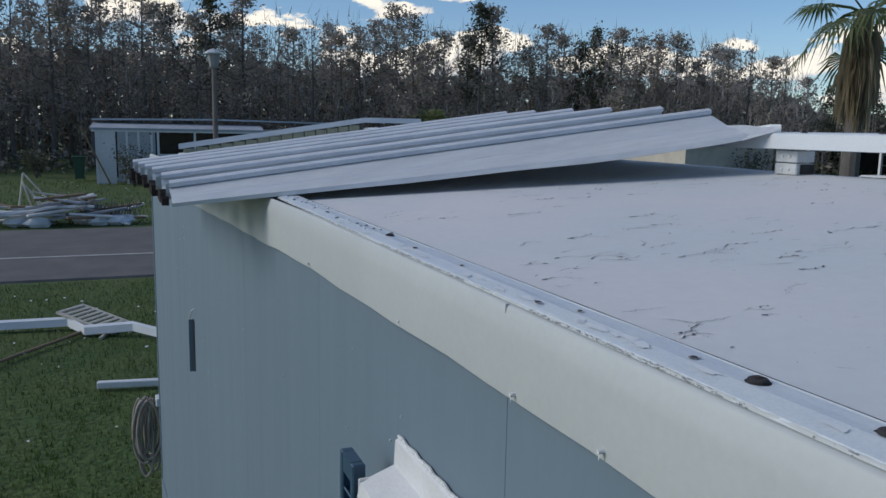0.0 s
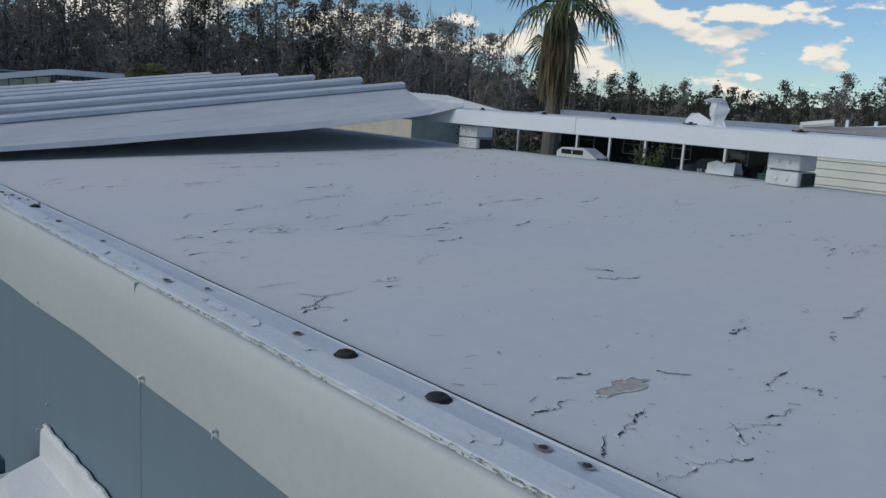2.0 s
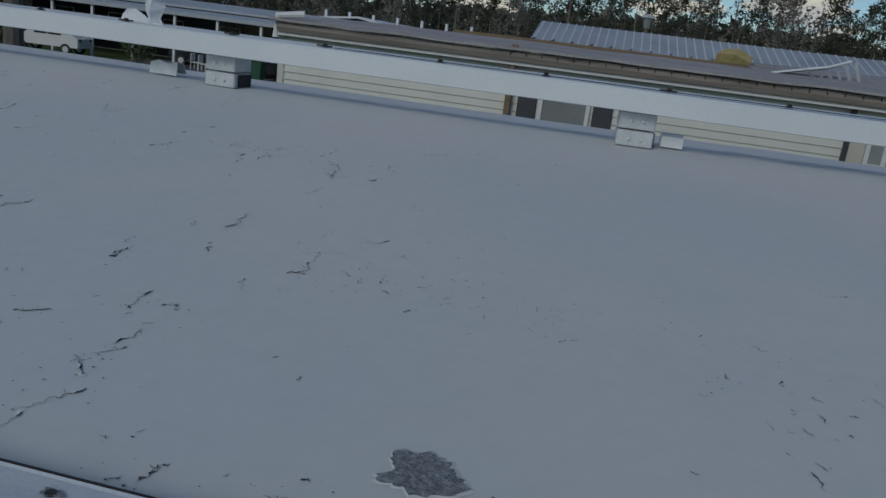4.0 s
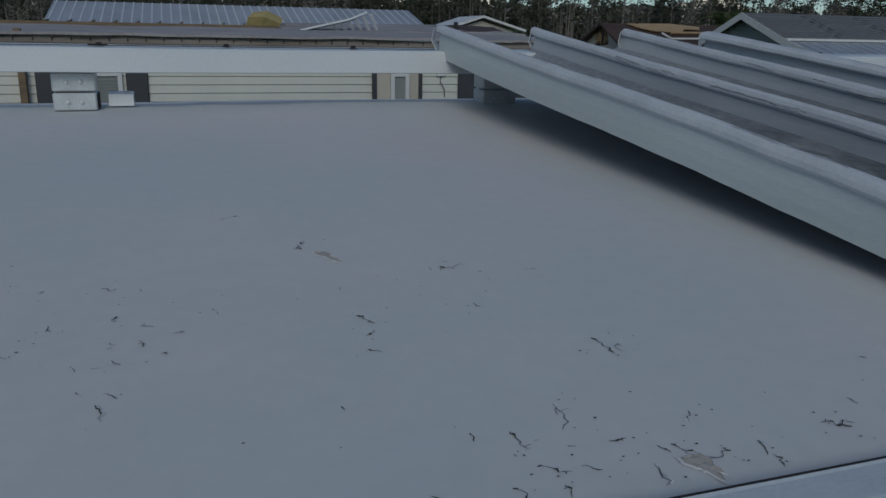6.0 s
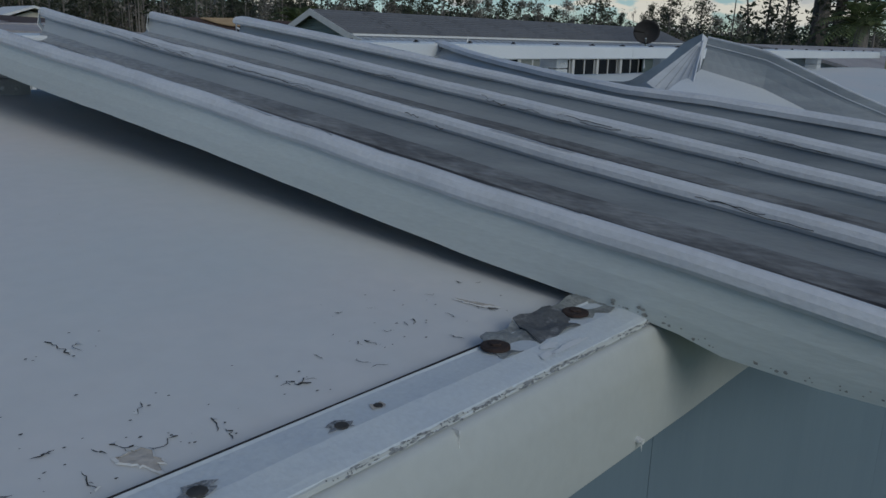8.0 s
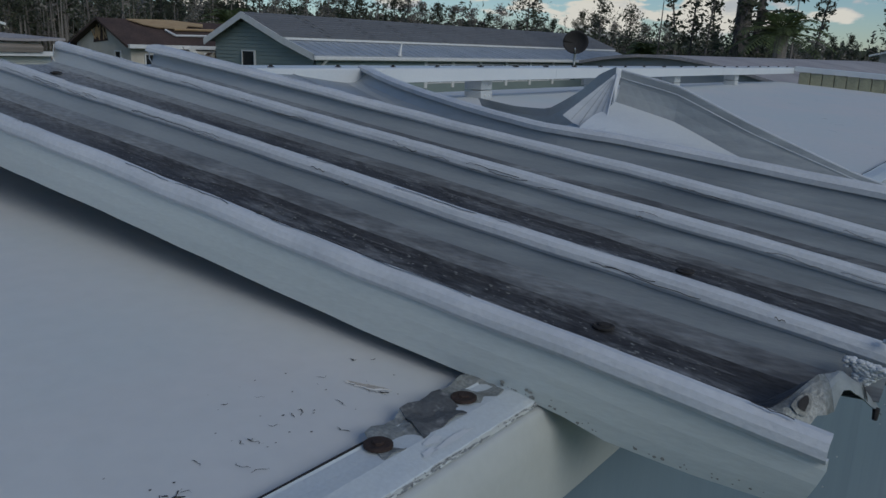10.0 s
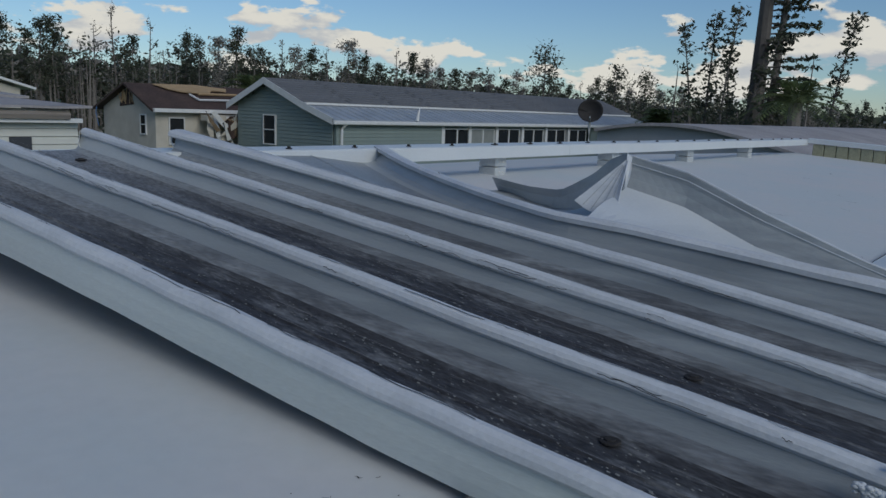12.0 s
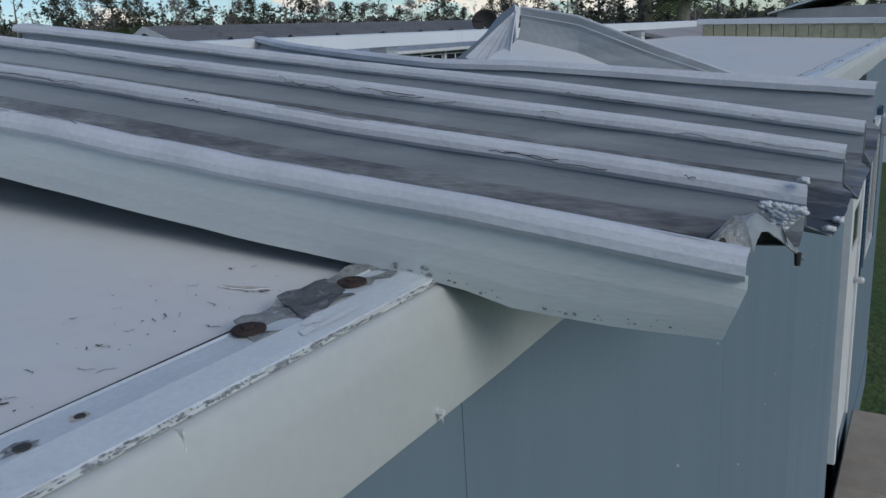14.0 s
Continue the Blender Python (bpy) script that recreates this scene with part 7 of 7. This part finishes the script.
def lawn_things():
    # slatted back of a lounger lying on the grass
    l = thing("lounger_part", (-15.9, -0.95, 0), "slatted cream plastic lounger part lying on grass", "lounger")
    turn = Matrix.Rotation(radians(52), 3, "Z") @ Matrix.Rotation(radians(14), 3, "Y")
    at = (-15.9, -0.95, 0.16)
    part("frame", Shape().box((-0.60, -0.36, -0.02), (0.60, -0.30, 0.03), 0, turn, at, 0.01).box((-0.60, 0.30, -0.02), (0.60, 0.36, 0.03), 0, turn, at, 0.01).box((-0.62, -0.36, -0.02), (-0.55, 0.36, 0.03), 0, turn, at, 0.01).box((0.53, -0.36, -0.02), (0.62, 0.36, 0.03), 0, turn, at, 0.01), PALE, l)
    for i in range(8):
        part("slat", Shape().box((-0.48 + 0.13 * i, -0.31, 0.0), (-0.41 + 0.13 * i, 0.31, 0.025), 0, turn, at, 0.006), PALE, l)
    part("leg", Shape().tube([tuple(turn @ Vector((0.5, 0.3, 0)) + Vector(at)), (-15.3, -0.4, 0.0)], 0.03, 6), PALE, l)
    part("leg", Shape().tube([tuple(turn @ Vector((0.5, -0.3, 0)) + Vector(at)), (-15.0, -0.9, 0.0)], 0.03, 6), PALE, l)
    # bent length of white gutter
    g = thing("bent_gutter", (-15.3, -1.6, 0), "long bent white aluminium gutter on the lawn", "gutter")
    pts = [Vector(p) for p in ((-16.2, -4.6, 0.03), (-16.1, -2.6, 0.05), (-15.95, -1.45, 0.07), (-15.35, -1.15, 0.03), (-15.1, -0.35, 0.10), (-14.6, 0.15, 0.04), (-14.5, 0.6, 0.03))]
    s = Shape()
    s.sweep([[p + Vector((0.09, 0, 0.0)), p + Vector((0.07, 0, 0.13)), p + Vector((-0.04, 0, 0.15)), p + Vector((-0.08, 0, 0.02))] for p in pts], thick=0.004)
    part("channel", s, BEAM, g)
    r = thing("loose_rope", (-14.5, -2.0, 0), "old brown rope lying across the grass", "rope")
    part("rope", Shape().tube([(-15.8, -0.9, 0.06), (-15.0, -1.5, 0.05), (-14.2, -2.1, 0.05), (-13.3, -2.7, 0.05), (-12.9, -3.6, 0.05)], 0.03, 6), TIMBER, r)
    p = thing("downspout", (-11.6, -0.6, 0), "white square downspout lying by the corner", "downspout")
    rot = Matrix.Rotation(radians(80), 3, "Z")
    part("pipe", Shape().box((-0.65, -0.05, 0.0), (0.65, 0.05, 0.10), 0, rot, (-12.0, -0.25, 0.02), 0.012), BEAM, p)
    part("open_end", Shape().box((-0.656, -0.04, 0.01), (-0.651, 0.04, 0.09), 0, rot, (-12.0, -0.25, 0.02)), RUBBER, p)
    # hose bundle hung at the corner
    h = thing("garden_hose", (X0 - 0.12, -0.22, 0), "tan garden hose hung in loops at the corner", "hose")
    for i in range(11):
        w, d, lo = rnd.uniform(0.05, 0.12), rnd.uniform(0.02, 0.16), rnd.uniform(0.22, 0.6)
        cx, cy = X0 - 0.06 - d, -0.40 + 0.012 * i
        path = []
        for k in range(25):
            a = 2 * math.pi * k / 24
            path.append((cx + 0.02 * math.sin(a * 2 + i), cy + w * math.sin(a), 1.12 - (1.12 - lo) * (0.5 - 0.5 * math.cos(a)) ** 0.8))
        part("loop", Shape().tube(path, 0.013, 7, caps=False), HOSE, h, smooth=True)
    part("hook", Shape().box((X0 - 0.14, -0.26, 1.08), (X0 - 0.0, -0.20, 1.16), bevel=0.006), BEAM, h)
    part("tap_pipe", Shape().tube([(X0 - 0.05, -0.19, 0.0), (X0 - 0.05, -0.19, 1.05), (X0 - 0.12, -0.22, 1.1)], 0.02, 8), GALV, h)
    # heap of wreckage across the road
    d = thing("debris_pile", (-33, -2.0, 0), "heap of white storm wreckage at the road edge", "debris")
    q = random.Random(21)
    for i in range(40):
        y, L = q.uniform(-4.6, 0.5), q.uniform(1.0, 3.4)
        turn = Matrix.Rotation(radians(90 + q.uniform(-28, 28)), 3, "Z") @ Matrix.Rotation(radians(q.uniform(-16, 16)), 3, "Y")
        part("plank", Shape().box((-L / 2, -q.uniform(0.04, 0.16), -0.03), (L / 2, q.uniform(0.04, 0.14), 0.05), 0, turn, (-33 + q.uniform(-0.9, 1.0), y * 0.8 - 0.6, 0.12 + q.uniform(0, 0.45) + 0.5 * max(0, 1 - abs(y + 2.2) / 1.6)), 0.01), (BEAM, PAN, WHITE, TIMBER)[i % 4], d)
    for i in range(8):
        y = q.uniform(-4.8, 0.3)
        c = (-32.4 + q.uniform(-0.5, 0.5), y, 0.18)
        rings = [[(c[0] + 0.28 * f * math.cos(k * 0.7) * q.uniform(0.6, 1.3), c[1] + 0.45 * f * math.sin(k * 0.7) * q.uniform(0.6, 1.3), c[2] + z) for k in range(9)] for f, z in ((0.7, -0.18), (1, -0.05), (0.8, 0.14), (0.1, 0.2))]
        part("crushed_sheet", Shape().sweep(rings, closed=True), FOAM if i % 2 else BEAM, d)
    for a, b in (((-33.2, -3.9, 0.5), (-33.4, -3.7, 1.9)), ((-33.4, -3.7, 1.9), (-33.0, -2.7, 0.7)), ((-33.4, -3.7, 1.5), (-33.0, -3.0, 0.6)), ((-33.3, -3.5, 1.2), (-33.1, -2.0, 1.0)), ((-33.1, -2.0, 1.0), (-32.9, -1.0, 0.5)), ((-33.2, -3.0, 0.5), (-33.1, -2.0, 1.0)), ((-33.3, -3.75, 1.7), (-33.2, -3.4, 0.4)), ((-33.3, -3.6, 1.4), (-33.2, -3.1, 0.5))):
        part("frame_bar", Shape().tube([a, b], 0.035, 5), PALE, d)
    s = Shape()
    for i in range(60):
        y = q.uniform(-1.6, 0.3)
        s.tube([(-32.6, y, 0.3), (-32.5 + q.uniform(-0.2, 0.2), y + q.uniform(-0.3, 0.3), 0.4 + q.uniform(0.1, 0.6))], 0.015, 3)
    part("dead_twig", s, BARK, d, kind="stuff")


# ---------- trees ----------
def leaf(s, c, size, q, m=0):
    a = Vector((q.gauss(0, 1), q.gauss(0, 1), q.gauss(0, 0.7))).normalized()
    b = a.cross(Vector((q.gauss(0, 1), q.gauss(0, 1), q.gauss(0, 1)))).normalized()
    c = Vector(c)
    s.face([c - a * size, c + b * size * 0.55, c + a * size, c - b * size * 0.45], m)


def woodland_tree(seed, high, bare, wide, leaves, mat, label, name="pine_tree", gaps=0.35):
    """A tall thin tree: tapered trunk, rising limbs and a ragged crown of small leaf clumps."""
    q = random.Random(seed)
    t = thing(name, (0, 0, 0), label, "tree", "trees of the wood edge")
    s = Shape()
    bow = [q.uniform(-0.35, 0.35) for _ in range(3)]
    at = lambda f: Vector((bow[0] * f * f + 0.15 * math.sin(f * 5 + bow[2] * 9), bow[1] * f * f, high * f))
    s.tube([at(i / 8) - Vector((0, 0, 0.2 if i == 0 else 0)) for i in range(9)], [0.17 * (1 - 0.85 * i / 8) * high / 11 for i in range(9)], 6)
    crown = Shape()
    count = int(13 + wide * 5)
    for i in range(count):
        f = bare + (1 - bare) * (i + q.random()) / count
        base = at(f)
        a = q.uniform(0, 6.283)
        reach = wide * (1.15 - 0.75 * (f - bare) / (1 - bare)) * q.uniform(0.45, 1.15)
        tip = base + Vector((math.cos(a) * reach, math.sin(a) * reach, reach * q.uniform(0.1, 0.75)))
        mid = (base + tip) / 2 + Vector((0, 0, -0.12 * reach))
        s.tube([base, mid, tip], [0.045, 0.03, 0.012], 4, caps=False)
        if q.random() < gaps * 0.5:
            continue
        for k in range(5):
            g = q.uniform(0.3, 1)
            p = base * (1 - g) + tip * g
            e = p + Vector((q.gauss(0, 0.35), q.gauss(0, 0.35), q.uniform(0.1, 0.8))) * (0.5 + 0.35 * wide)
            o = Vector((0.012, 0.012, 0))
            s.face([p - o, p + o, e]).face([p + Vector((0.012, -0.012, 0)), p - Vector((0.012, -0.012, 0)), e])
        for k in range(leaves):
            g = q.random() ** 0.6
            p = (base * (1 - g) + tip * g) + Vector((q.gauss(0, 0.20), q.gauss(0, 0.20), q.gauss(0, 0.20))) * (0.55 + wide * 0.42)
            leaf(crown, p, q.uniform(0.06, 0.17), q)
    top = at(1)
    for k in range(leaves):
        leaf(crown, top + Vector((q.gauss(0, 0.3), q.gauss(0, 0.3), q.uniform(-0.8, 0.25))), q.uniform(0.09, 0.2), q)
    part("trunk", s, BARK, t)
    part("crown", crown, mat, t)
    return t


def wood_height(az):
    """Height of the wood edge by heading, degrees clockwise from +y."""
    marks = [(-180, 15), (-96, 15.4), (-70, 13.6), (-47, 12.6), (-42, 8.2), (-30, 7.2), (-16, 8.6), (-4, 10.4), (8, 11.2), (30, 10.0), (46, 9.2), (58, 7.6), (68, 6.2), (95, 5.6), (180, 8)]
    for (a, h), (b, g) in zip(marks, marks[1:]):
        if a <= az <= b:
            return h + (g - h) * (az - a) / (b - a)
    return 9


def ragged_top(az):
    """Uneven treetop height of the wood, by heading."""
    return wood_height(az) * (1.0 + 0.15 * noise.noise((az * 0.8, 3, 1)) + 0.12 * noise.noise((az * 2.7, 8, 2)))


def woods():
    protos = []
    for i in range(5):
        protos.append(woodland_tree(100 + i, 11, 0.42, 1.75, 96, NEEDLE, "tall thin dark green pine at the wood edge"))
    for i in range(4):
        protos.append(woodland_tree(200 + i, 11, 0.20, 2.1, 100, BROWN_LEAF, "storm-browned leafy tree at the wood edge", "broadleaf_tree", 0.2))
    for i in range(2):
        protos.append(woodland_tree(300 + i, 11, 0.30, 1.4, 6, BROWN_LEAF, "bare storm-stripped tree at the wood edge", "bare_tree", 0.8))
    used = set()
    q = random.Random(5)
    az = -112.0
    while az < 104:
        r = q.uniform(74, 88)
        k = q.choice([0, 1, 2, 3, 4, 0, 1, 2, 5, 6, 7, 8, 9, 10] if az > -42 else [5, 6, 7, 8, 5, 6, 7, 9, 10, 3])
        high = ragged_top(az) * q.uniform(0.9, 1.1)
        if abs(az + 65.5) < 0.6:
            high, k = 15.5, 1
        m = pose(r * math.sin(radians(az)), r * math.cos(radians(az)), -0.1, 0, 0, q.uniform(0, 360)) @ Matrix.Diagonal((high / 11, high / 11, high / 11, 1))
        if k not in used:
            used.add(k)
            protos[k].matrix_world = m
        else:
            o = copy_thing(protos[k], m)
            o.matrix_world = m
        az += q.uniform(0.9, 1.4)
    for k, p in enumerate(protos):
        if k not in used:
            p.matrix_world = pose(-90 - k * 4, -20 - 6 * k, -0.1)
    # deep wood behind the first trees
    s = Shape()
    for i in range(1700):
        az = q.uniform(-116, 106)
        r = q.uniform(77, 108)
        x, y, h = r * math.sin(radians(az)), r * math.cos(radians(az)), ragged_top(az) * q.uniform(0.6, 1.02)
        w = q.uniform(0.06, 0.15)
        a = radians(az)
        s.face([(x - w * math.cos(a), y + w * math.sin(a), -0.2), (x + w * math.cos(a), y - w * math.sin(a), -0.2), (x + w * 0.4 + q.uniform(-0.3, 0.3), y, h)], 0)
    for i in range(160000):
        az = q.uniform(-116, 106)
        far = i % 3 == 0
        r = q.uniform(100, 114) if far else q.uniform(78, 104)
        h = ragged_top(az)
        f = q.random() ** 0.9
        z = h * f * (0.82 if far else 0.97)
        if not far and f > 0.72 and noise.noise((az * 0.9, z * 0.5, 1)) < -0.12:
            continue
        green = q.random() < (0.82 if az > -42 else 0.22)
        leaf(s, (r * math.sin(radians(az)), r * math.cos(radians(az)), z), q.uniform(0.6, 1.0) if far else q.uniform(0.10, 0.32), q, 1 if green else 2)
    for i in range(11000):
        az = q.uniform(-116, -43)
        r = q.uniform(75, 92)
        h = ragged_top(az)
        x, y, z = r * math.sin(radians(az)), r * math.cos(radians(az)), h * q.uniform(0.15, 1.0)
        w, rise_, lean = q.uniform(0.018, 0.04), q.uniform(0.5, 1.6), q.gauss(0, 0.35)
        c, d = math.cos(radians(az)), -math.sin(radians(az))
        s.face([(x - w * c, y - w * d, z), (x + w * c, y + w * d, z), (x + lean * c, y + lean * d, z + rise_)], 3)
    single("deep_woods", s, [BARK, NEEDLE, BROWN_LEAF, TWIG], "dense dark storm-thinned woodland behind the homes", "woods", kind="stuff")
    # bushes and reeds at the foot of the wood
    s = Shape()
    for i in range(12000):
        az = q.uniform(-116, 106)
        r = q.uniform(66, 78)
        lump = 1.6 + 1.3 * noise.noise((az * 0.5, 4, 2))
        leaf(s, (r * math.sin(radians(az)), r * math.cos(radians(az)), q.random() * max(lump, 0.5)), q.uniform(0.14, 0.34), q, 0 if q.random() < 0.65 else 1)
    single("undergrowth", s, [NEEDLE, BROWN_LEAF], "dark tangled undergrowth along the wood edge", "undergrowth", kind="stuff")


def fan_palm(x, y, high):
    q = random.Random(33)
    t = thing("fan_palm", (x, y, 0), "fan palm with a thick skirt of dead fronds", "palm tree")
    part("trunk", Shape().tube([(x, y, -0.2), (x + 0.05, y, high * 0.5), (x + 0.08, y, high)], [0.26, 0.22, 0.20], 10), BARK, t)

    def fan(crown, a, droop, reach, size, count):
        base = Vector((x + 0.08, y, high - 0.1))
        way = Vector((math.cos(a), math.sin(a), 0))
        pts = [base + way * reach * f + Vector((0, 0, reach * (0.75 * f * (1 - droop) - droop * 1.35 * f * f))) for f in (0, 0.35, 0.7, 1.0)]
        crown.tube(pts, [0.035, 0.028, 0.02, 0.015], 4, caps=False)
        hub, ahead = pts[-1], (pts[-1] - pts[-2]).normalized()
        side = ahead.cross(Vector((0, 0, 1))).normalized()
        for k in range(count):
            b = radians(-115 + 230 * k / (count - 1))
            d = ahead * math.cos(b) + side * math.sin(b)
            L = size * q.uniform(0.8, 1.1) * (0.72 + 0.28 * math.cos(b))
            w = side * math.cos(b) * 0.035 - ahead * math.sin(b) * 0.035
            mid = hub + d * L * 0.55
            tip = hub + d * L + Vector((0, 0, -L * q.uniform(0.25, 0.7)))
            crown.face([hub, mid + w, tip, mid - w])
    for i in range(16):
        crown = Shape()
        fan(crown, i * 2.4 + q.uniform(-0.3, 0.3), q.uniform(0.05, 0.75), q.uniform(0.8, 1.35), q.uniform(0.85, 1.15), 20)
        part("frond", crown, FROND, t)
    for i in range(46):
        s = Shape()
        a, z = q.uniform(0, 6.283), high - 0.1 - q.random() * 1.2
        way = Vector((math.cos(a), math.sin(a), 0))
        for k in range(9):
            o = Vector((q.gauss(0, 0.07), q.gauss(0, 0.07), 0))
            c = Vector((x + 0.06, y, z)) + way * 0.22
            e = c + way * q.uniform(0.04, 0.22) + o + Vector((0, 0, -q.uniform(0.9, 1.9)))
            w = way.cross(Vector((0, 0, 1))) * 0.022
            s.face([c - w, c + w, (c + e) / 2 + w * 1.5 + way * 0.12, e, (c + e) / 2 - w * 1.5 + way * 0.12])
        part("dead_frond", s, DEAD_FROND, t)


def feather_palm(x, y, trunk, reach, label):
    q = random.Random(int(abs(x) * 10))
    t = thing("date_palm", (x, y, 0), label, "palm tree", "feather palms")
    part("trunk", Shape().tube([(x, y, -0.2), (x, y, trunk)], [0.35, 0.30], 10), BARK, t)
    for i in range(26):
        s = Shape()
        a, up = i * 2.4, q.uniform(0.1, 1.3)
        way = Vector((math.cos(a) * math.cos(up), math.sin(a) * math.cos(up), math.sin(up)))
        pts = [Vector((x, y, trunk)) + way * reach * f + Vector((0, 0, -0.55 * reach * f * f)) for f in [k / 9 for k in range(10)]]
        s.tube(pts, [0.04 - 0.0035 * k for k in range(10)], 4, caps=False)
        for k in range(2, 10):
            ahead = (pts[k] - pts[k - 1]).normalized()
            side = ahead.cross(Vector((0, 0, 1)))
            side = side.normalized() if side.length > 1e-3 else Vector((1, 0, 0))
            for sg in (-1, 1):
                for h in (0.0, 0.5):
                    p = pts[k - 1] * (1 - h) + pts[k] * h
                    e = p + (ahead * 0.5 + side * sg) * 0.30 * reach * (1.15 - k / 12) + Vector((0, 0, -0.10))
                    s.face([p, p * 0.5 + e * 0.5 + ahead * 0.05, e, p * 0.5 + e * 0.5 - ahead * 0.05])
        part("frond", s, FROND, t)


def lone_trees():
    q = random.Random(77)
    # tall stripped pine with branches left on one side
    x, y = 43.3, 13.2
    t = thing("stripped_pine", (x, y, 0), "tall pine stripped of branches on one side", "tree")
    part("trunk", Shape().tube([(x, y, -0.2), (x + 0.1, y, 5), (x, y - 0.1, 10), (x + 0.1, y, 16)], [0.50, 0.42, 0.34, 0.2], 9), BARK, t)
    part("second_stem", Shape().tube([(x + 0.4, y - 0.5, -0.2), (x + 0.6, y - 0.7, 6), (x + 0.9, y - 1.0, 15)], [0.25, 0.2, 0.1], 7), BARK, t)
    crown = Shape()
    for i in range(46):
        z = 2.2 + 13 * i / 46
        reach = (2.7 if z > 5 else 2.0) * q.uniform(0.5, 1.15)
        a = radians(-72 + q.uniform(-40, 40)) if q.random() < 0.86 else q.uniform(0, 6.28)
        if math.cos(a - radians(-72)) < 0:
            reach *= 0.35
        base, tip = Vector((x, y, z)), Vector((x + math.cos(a) * reach, y + math.sin(a) * reach, z + q.uniform(-0.1, 0.35)))
        crown.tube([base, (base + tip) / 2 + Vector((0, 0, 0.08)), tip], [0.05, 0.035, 0.015], 4, 1, False)
        for k in range(60):
            g = 0.3 + 0.7 * q.random()
            p = base * (1 - g) + tip * g + Vector((q.gauss(0, 0.16), q.gauss(0, 0.16), q.gauss(0.02, 0.07)))
            leaf(crown, p, q.uniform(0.10, 0.20), q, 0)
    part("crown", crown, [NEEDLE, BARK], t)

    def wand(x, y, high, lean, bushy):
        w = thing("thin_tree", (x, y, 0), "thin storm-bent sapling with wispy leaves", "tree", "storm-bent saplings")
        s, c = Shape(), Shape()
        pts = [Vector((x + lean * f * f * 0.35, y - lean * f * f, high * f)) for f in [k / 8 for k in range(9)]]
        s.tube(pts, [0.10 - 0.010 * k for k in range(9)], 5)
        for i in range(bushy):
            g = q.uniform(0.25, 1) ** 0.8
            k = min(int(g * 8), 7)
            p = pts[k] * (1 - (g * 8 - k)) + pts[k + 1] * (g * 8 - k)
            a = q.uniform(0, 6.28)
            e = p + Vector((math.cos(a), math.sin(a), 0.6)) * q.uniform(0.15, 0.5)
            s.tube([p, e], [0.018, 0.006], 3, caps=False)
            for j in range(4):
                leaf(c, e + Vector((q.gauss(0, 0.1), q.gauss(0, 0.1), q.gauss(0, 0.1))), q.uniform(0.08, 0.18), q)
        part("trunk", s, BARK, w)
        part("crown", c, NEEDLE, w)
    for az, r, h, lean, n in ((69.2, 44, 8.6, -0.8, 90), (69.9, 45, 9.4, 0.2, 110), (70.8, 44, 9.6, 0.6, 120), (71.4, 46, 7.4, -0.2, 70), (72.0, 44, 8.0, 1.6, 60), (67.8, 45, 6.6, 0.1, 14), (77.4, 46, 9.3, 0.9, 120), (76.2, 45, 7.2, 0.1, 4), (73.2, 46, 5.4, 2.0, 20)):
        wand(r * math.sin(radians(az)), r * math.cos(radians(az)), h, lean, n)
    feather_palm(42 * math.sin(radians(75.6)), 42 * math.cos(radians(75.6)), 4.9, 2.6, "green date palm beyond the white roofs")
    feather_palm(58 * math.sin(radians(38.3)), 58 * math.cos(radians(38.3)), 4.6, 3.4, "dark feather palm before the pine wood")
    feather_palm(50 * math.sin(radians(67.0)), 50 * math.cos(radians(67.0)), 3.6, 2.2, "browned feather palm beyond the grey roof")
    feather_palm(-50, 19.5, 4.3, 2.3, "low green palm behind the white home")
    feather_palm(-47, 25.5, 4.1, 2.2, "low green palm behind the white home")
    for az, r, h in ((82.2, 62, 8.6), (58.5, 70, 9.5), (63.5, 70, 8.0), (65.8, 66, 7.2)):
        o = woodland_tree(int(az * 7), 8, 0.35, 2.0, 40, NEEDLE, "rounded dark oak beyond the homes", "oak_tree", 0.1)
        o.matrix_world = pose(r * math.sin(radians(az)), r * math.cos(radians(az)), -0.1) @ Matrix.Diagonal((h / 8, h / 8, h / 8, 1))
    # bushes
    for x, y, r, label in ((-53.2, 0.6, 1.3, "dark leafy bush before the screened porch"), (-62, -5.6, 0.9, "small brown tuft of grass on the lawn"), (-27.5, 41.5, 1.1, "round yellow-green bush by the carport"), (-43.0, 41.0, 1.6, "leafy green shrub beside the pale home"), (14.2, 3.4, 0.5, "small spindly bush beyond the roof end")):
        b = thing("bush", (x, y, 0), label, "bush", "garden bushes")
        c, s = Shape(), Shape()
        for i in range(10):
            a = q.uniform(0, 6.28)
            tip = Vector((x + math.cos(a) * r * 0.7, y + math.sin(a) * r * 0.7, r * q.uniform(1.0, 2.0)))
            s.tube([(x, y, -0.1), tip], [0.05, 0.01], 4)
            for k in range(60):
                g = 0.3 + 0.8 * q.random()
                leaf(c, Vector((x, y, 0)) * (1 - g) + tip * g + Vector((q.gauss(0, 0.2), q.gauss(0, 0.2), q.gauss(0, 0.2))) * r, q.uniform(0.06, 0.14), q)
        part("stems", s, BARK, b)
        part("foliage", c, FROND if "yellow" in label else NEEDLE, b)


# ---------- build ----------
ground()
road()
home_walls()
home_roof()
edge_trim()
beam_and_boxes()
right_pans()
crumpled_pan()
left_pans()
window_hood()
side_door()
wall_vent()
plugs()
cream_house()
metal_roof_house()
green_house()
wrecked_house()
next_home()
west_house()
north_west_houses()
street_lamp(-26.1, 2.46, 6.05, "tall grey lamp post with a flared lantern head")
street_lamp(0.6, 34.0, 5.6, "distant grey lamp post behind the homes")
lawn_things()
woods()
fan_palm(-14.43, 16.34, 6.85)
lone_trees()
roof_damage()
grass()
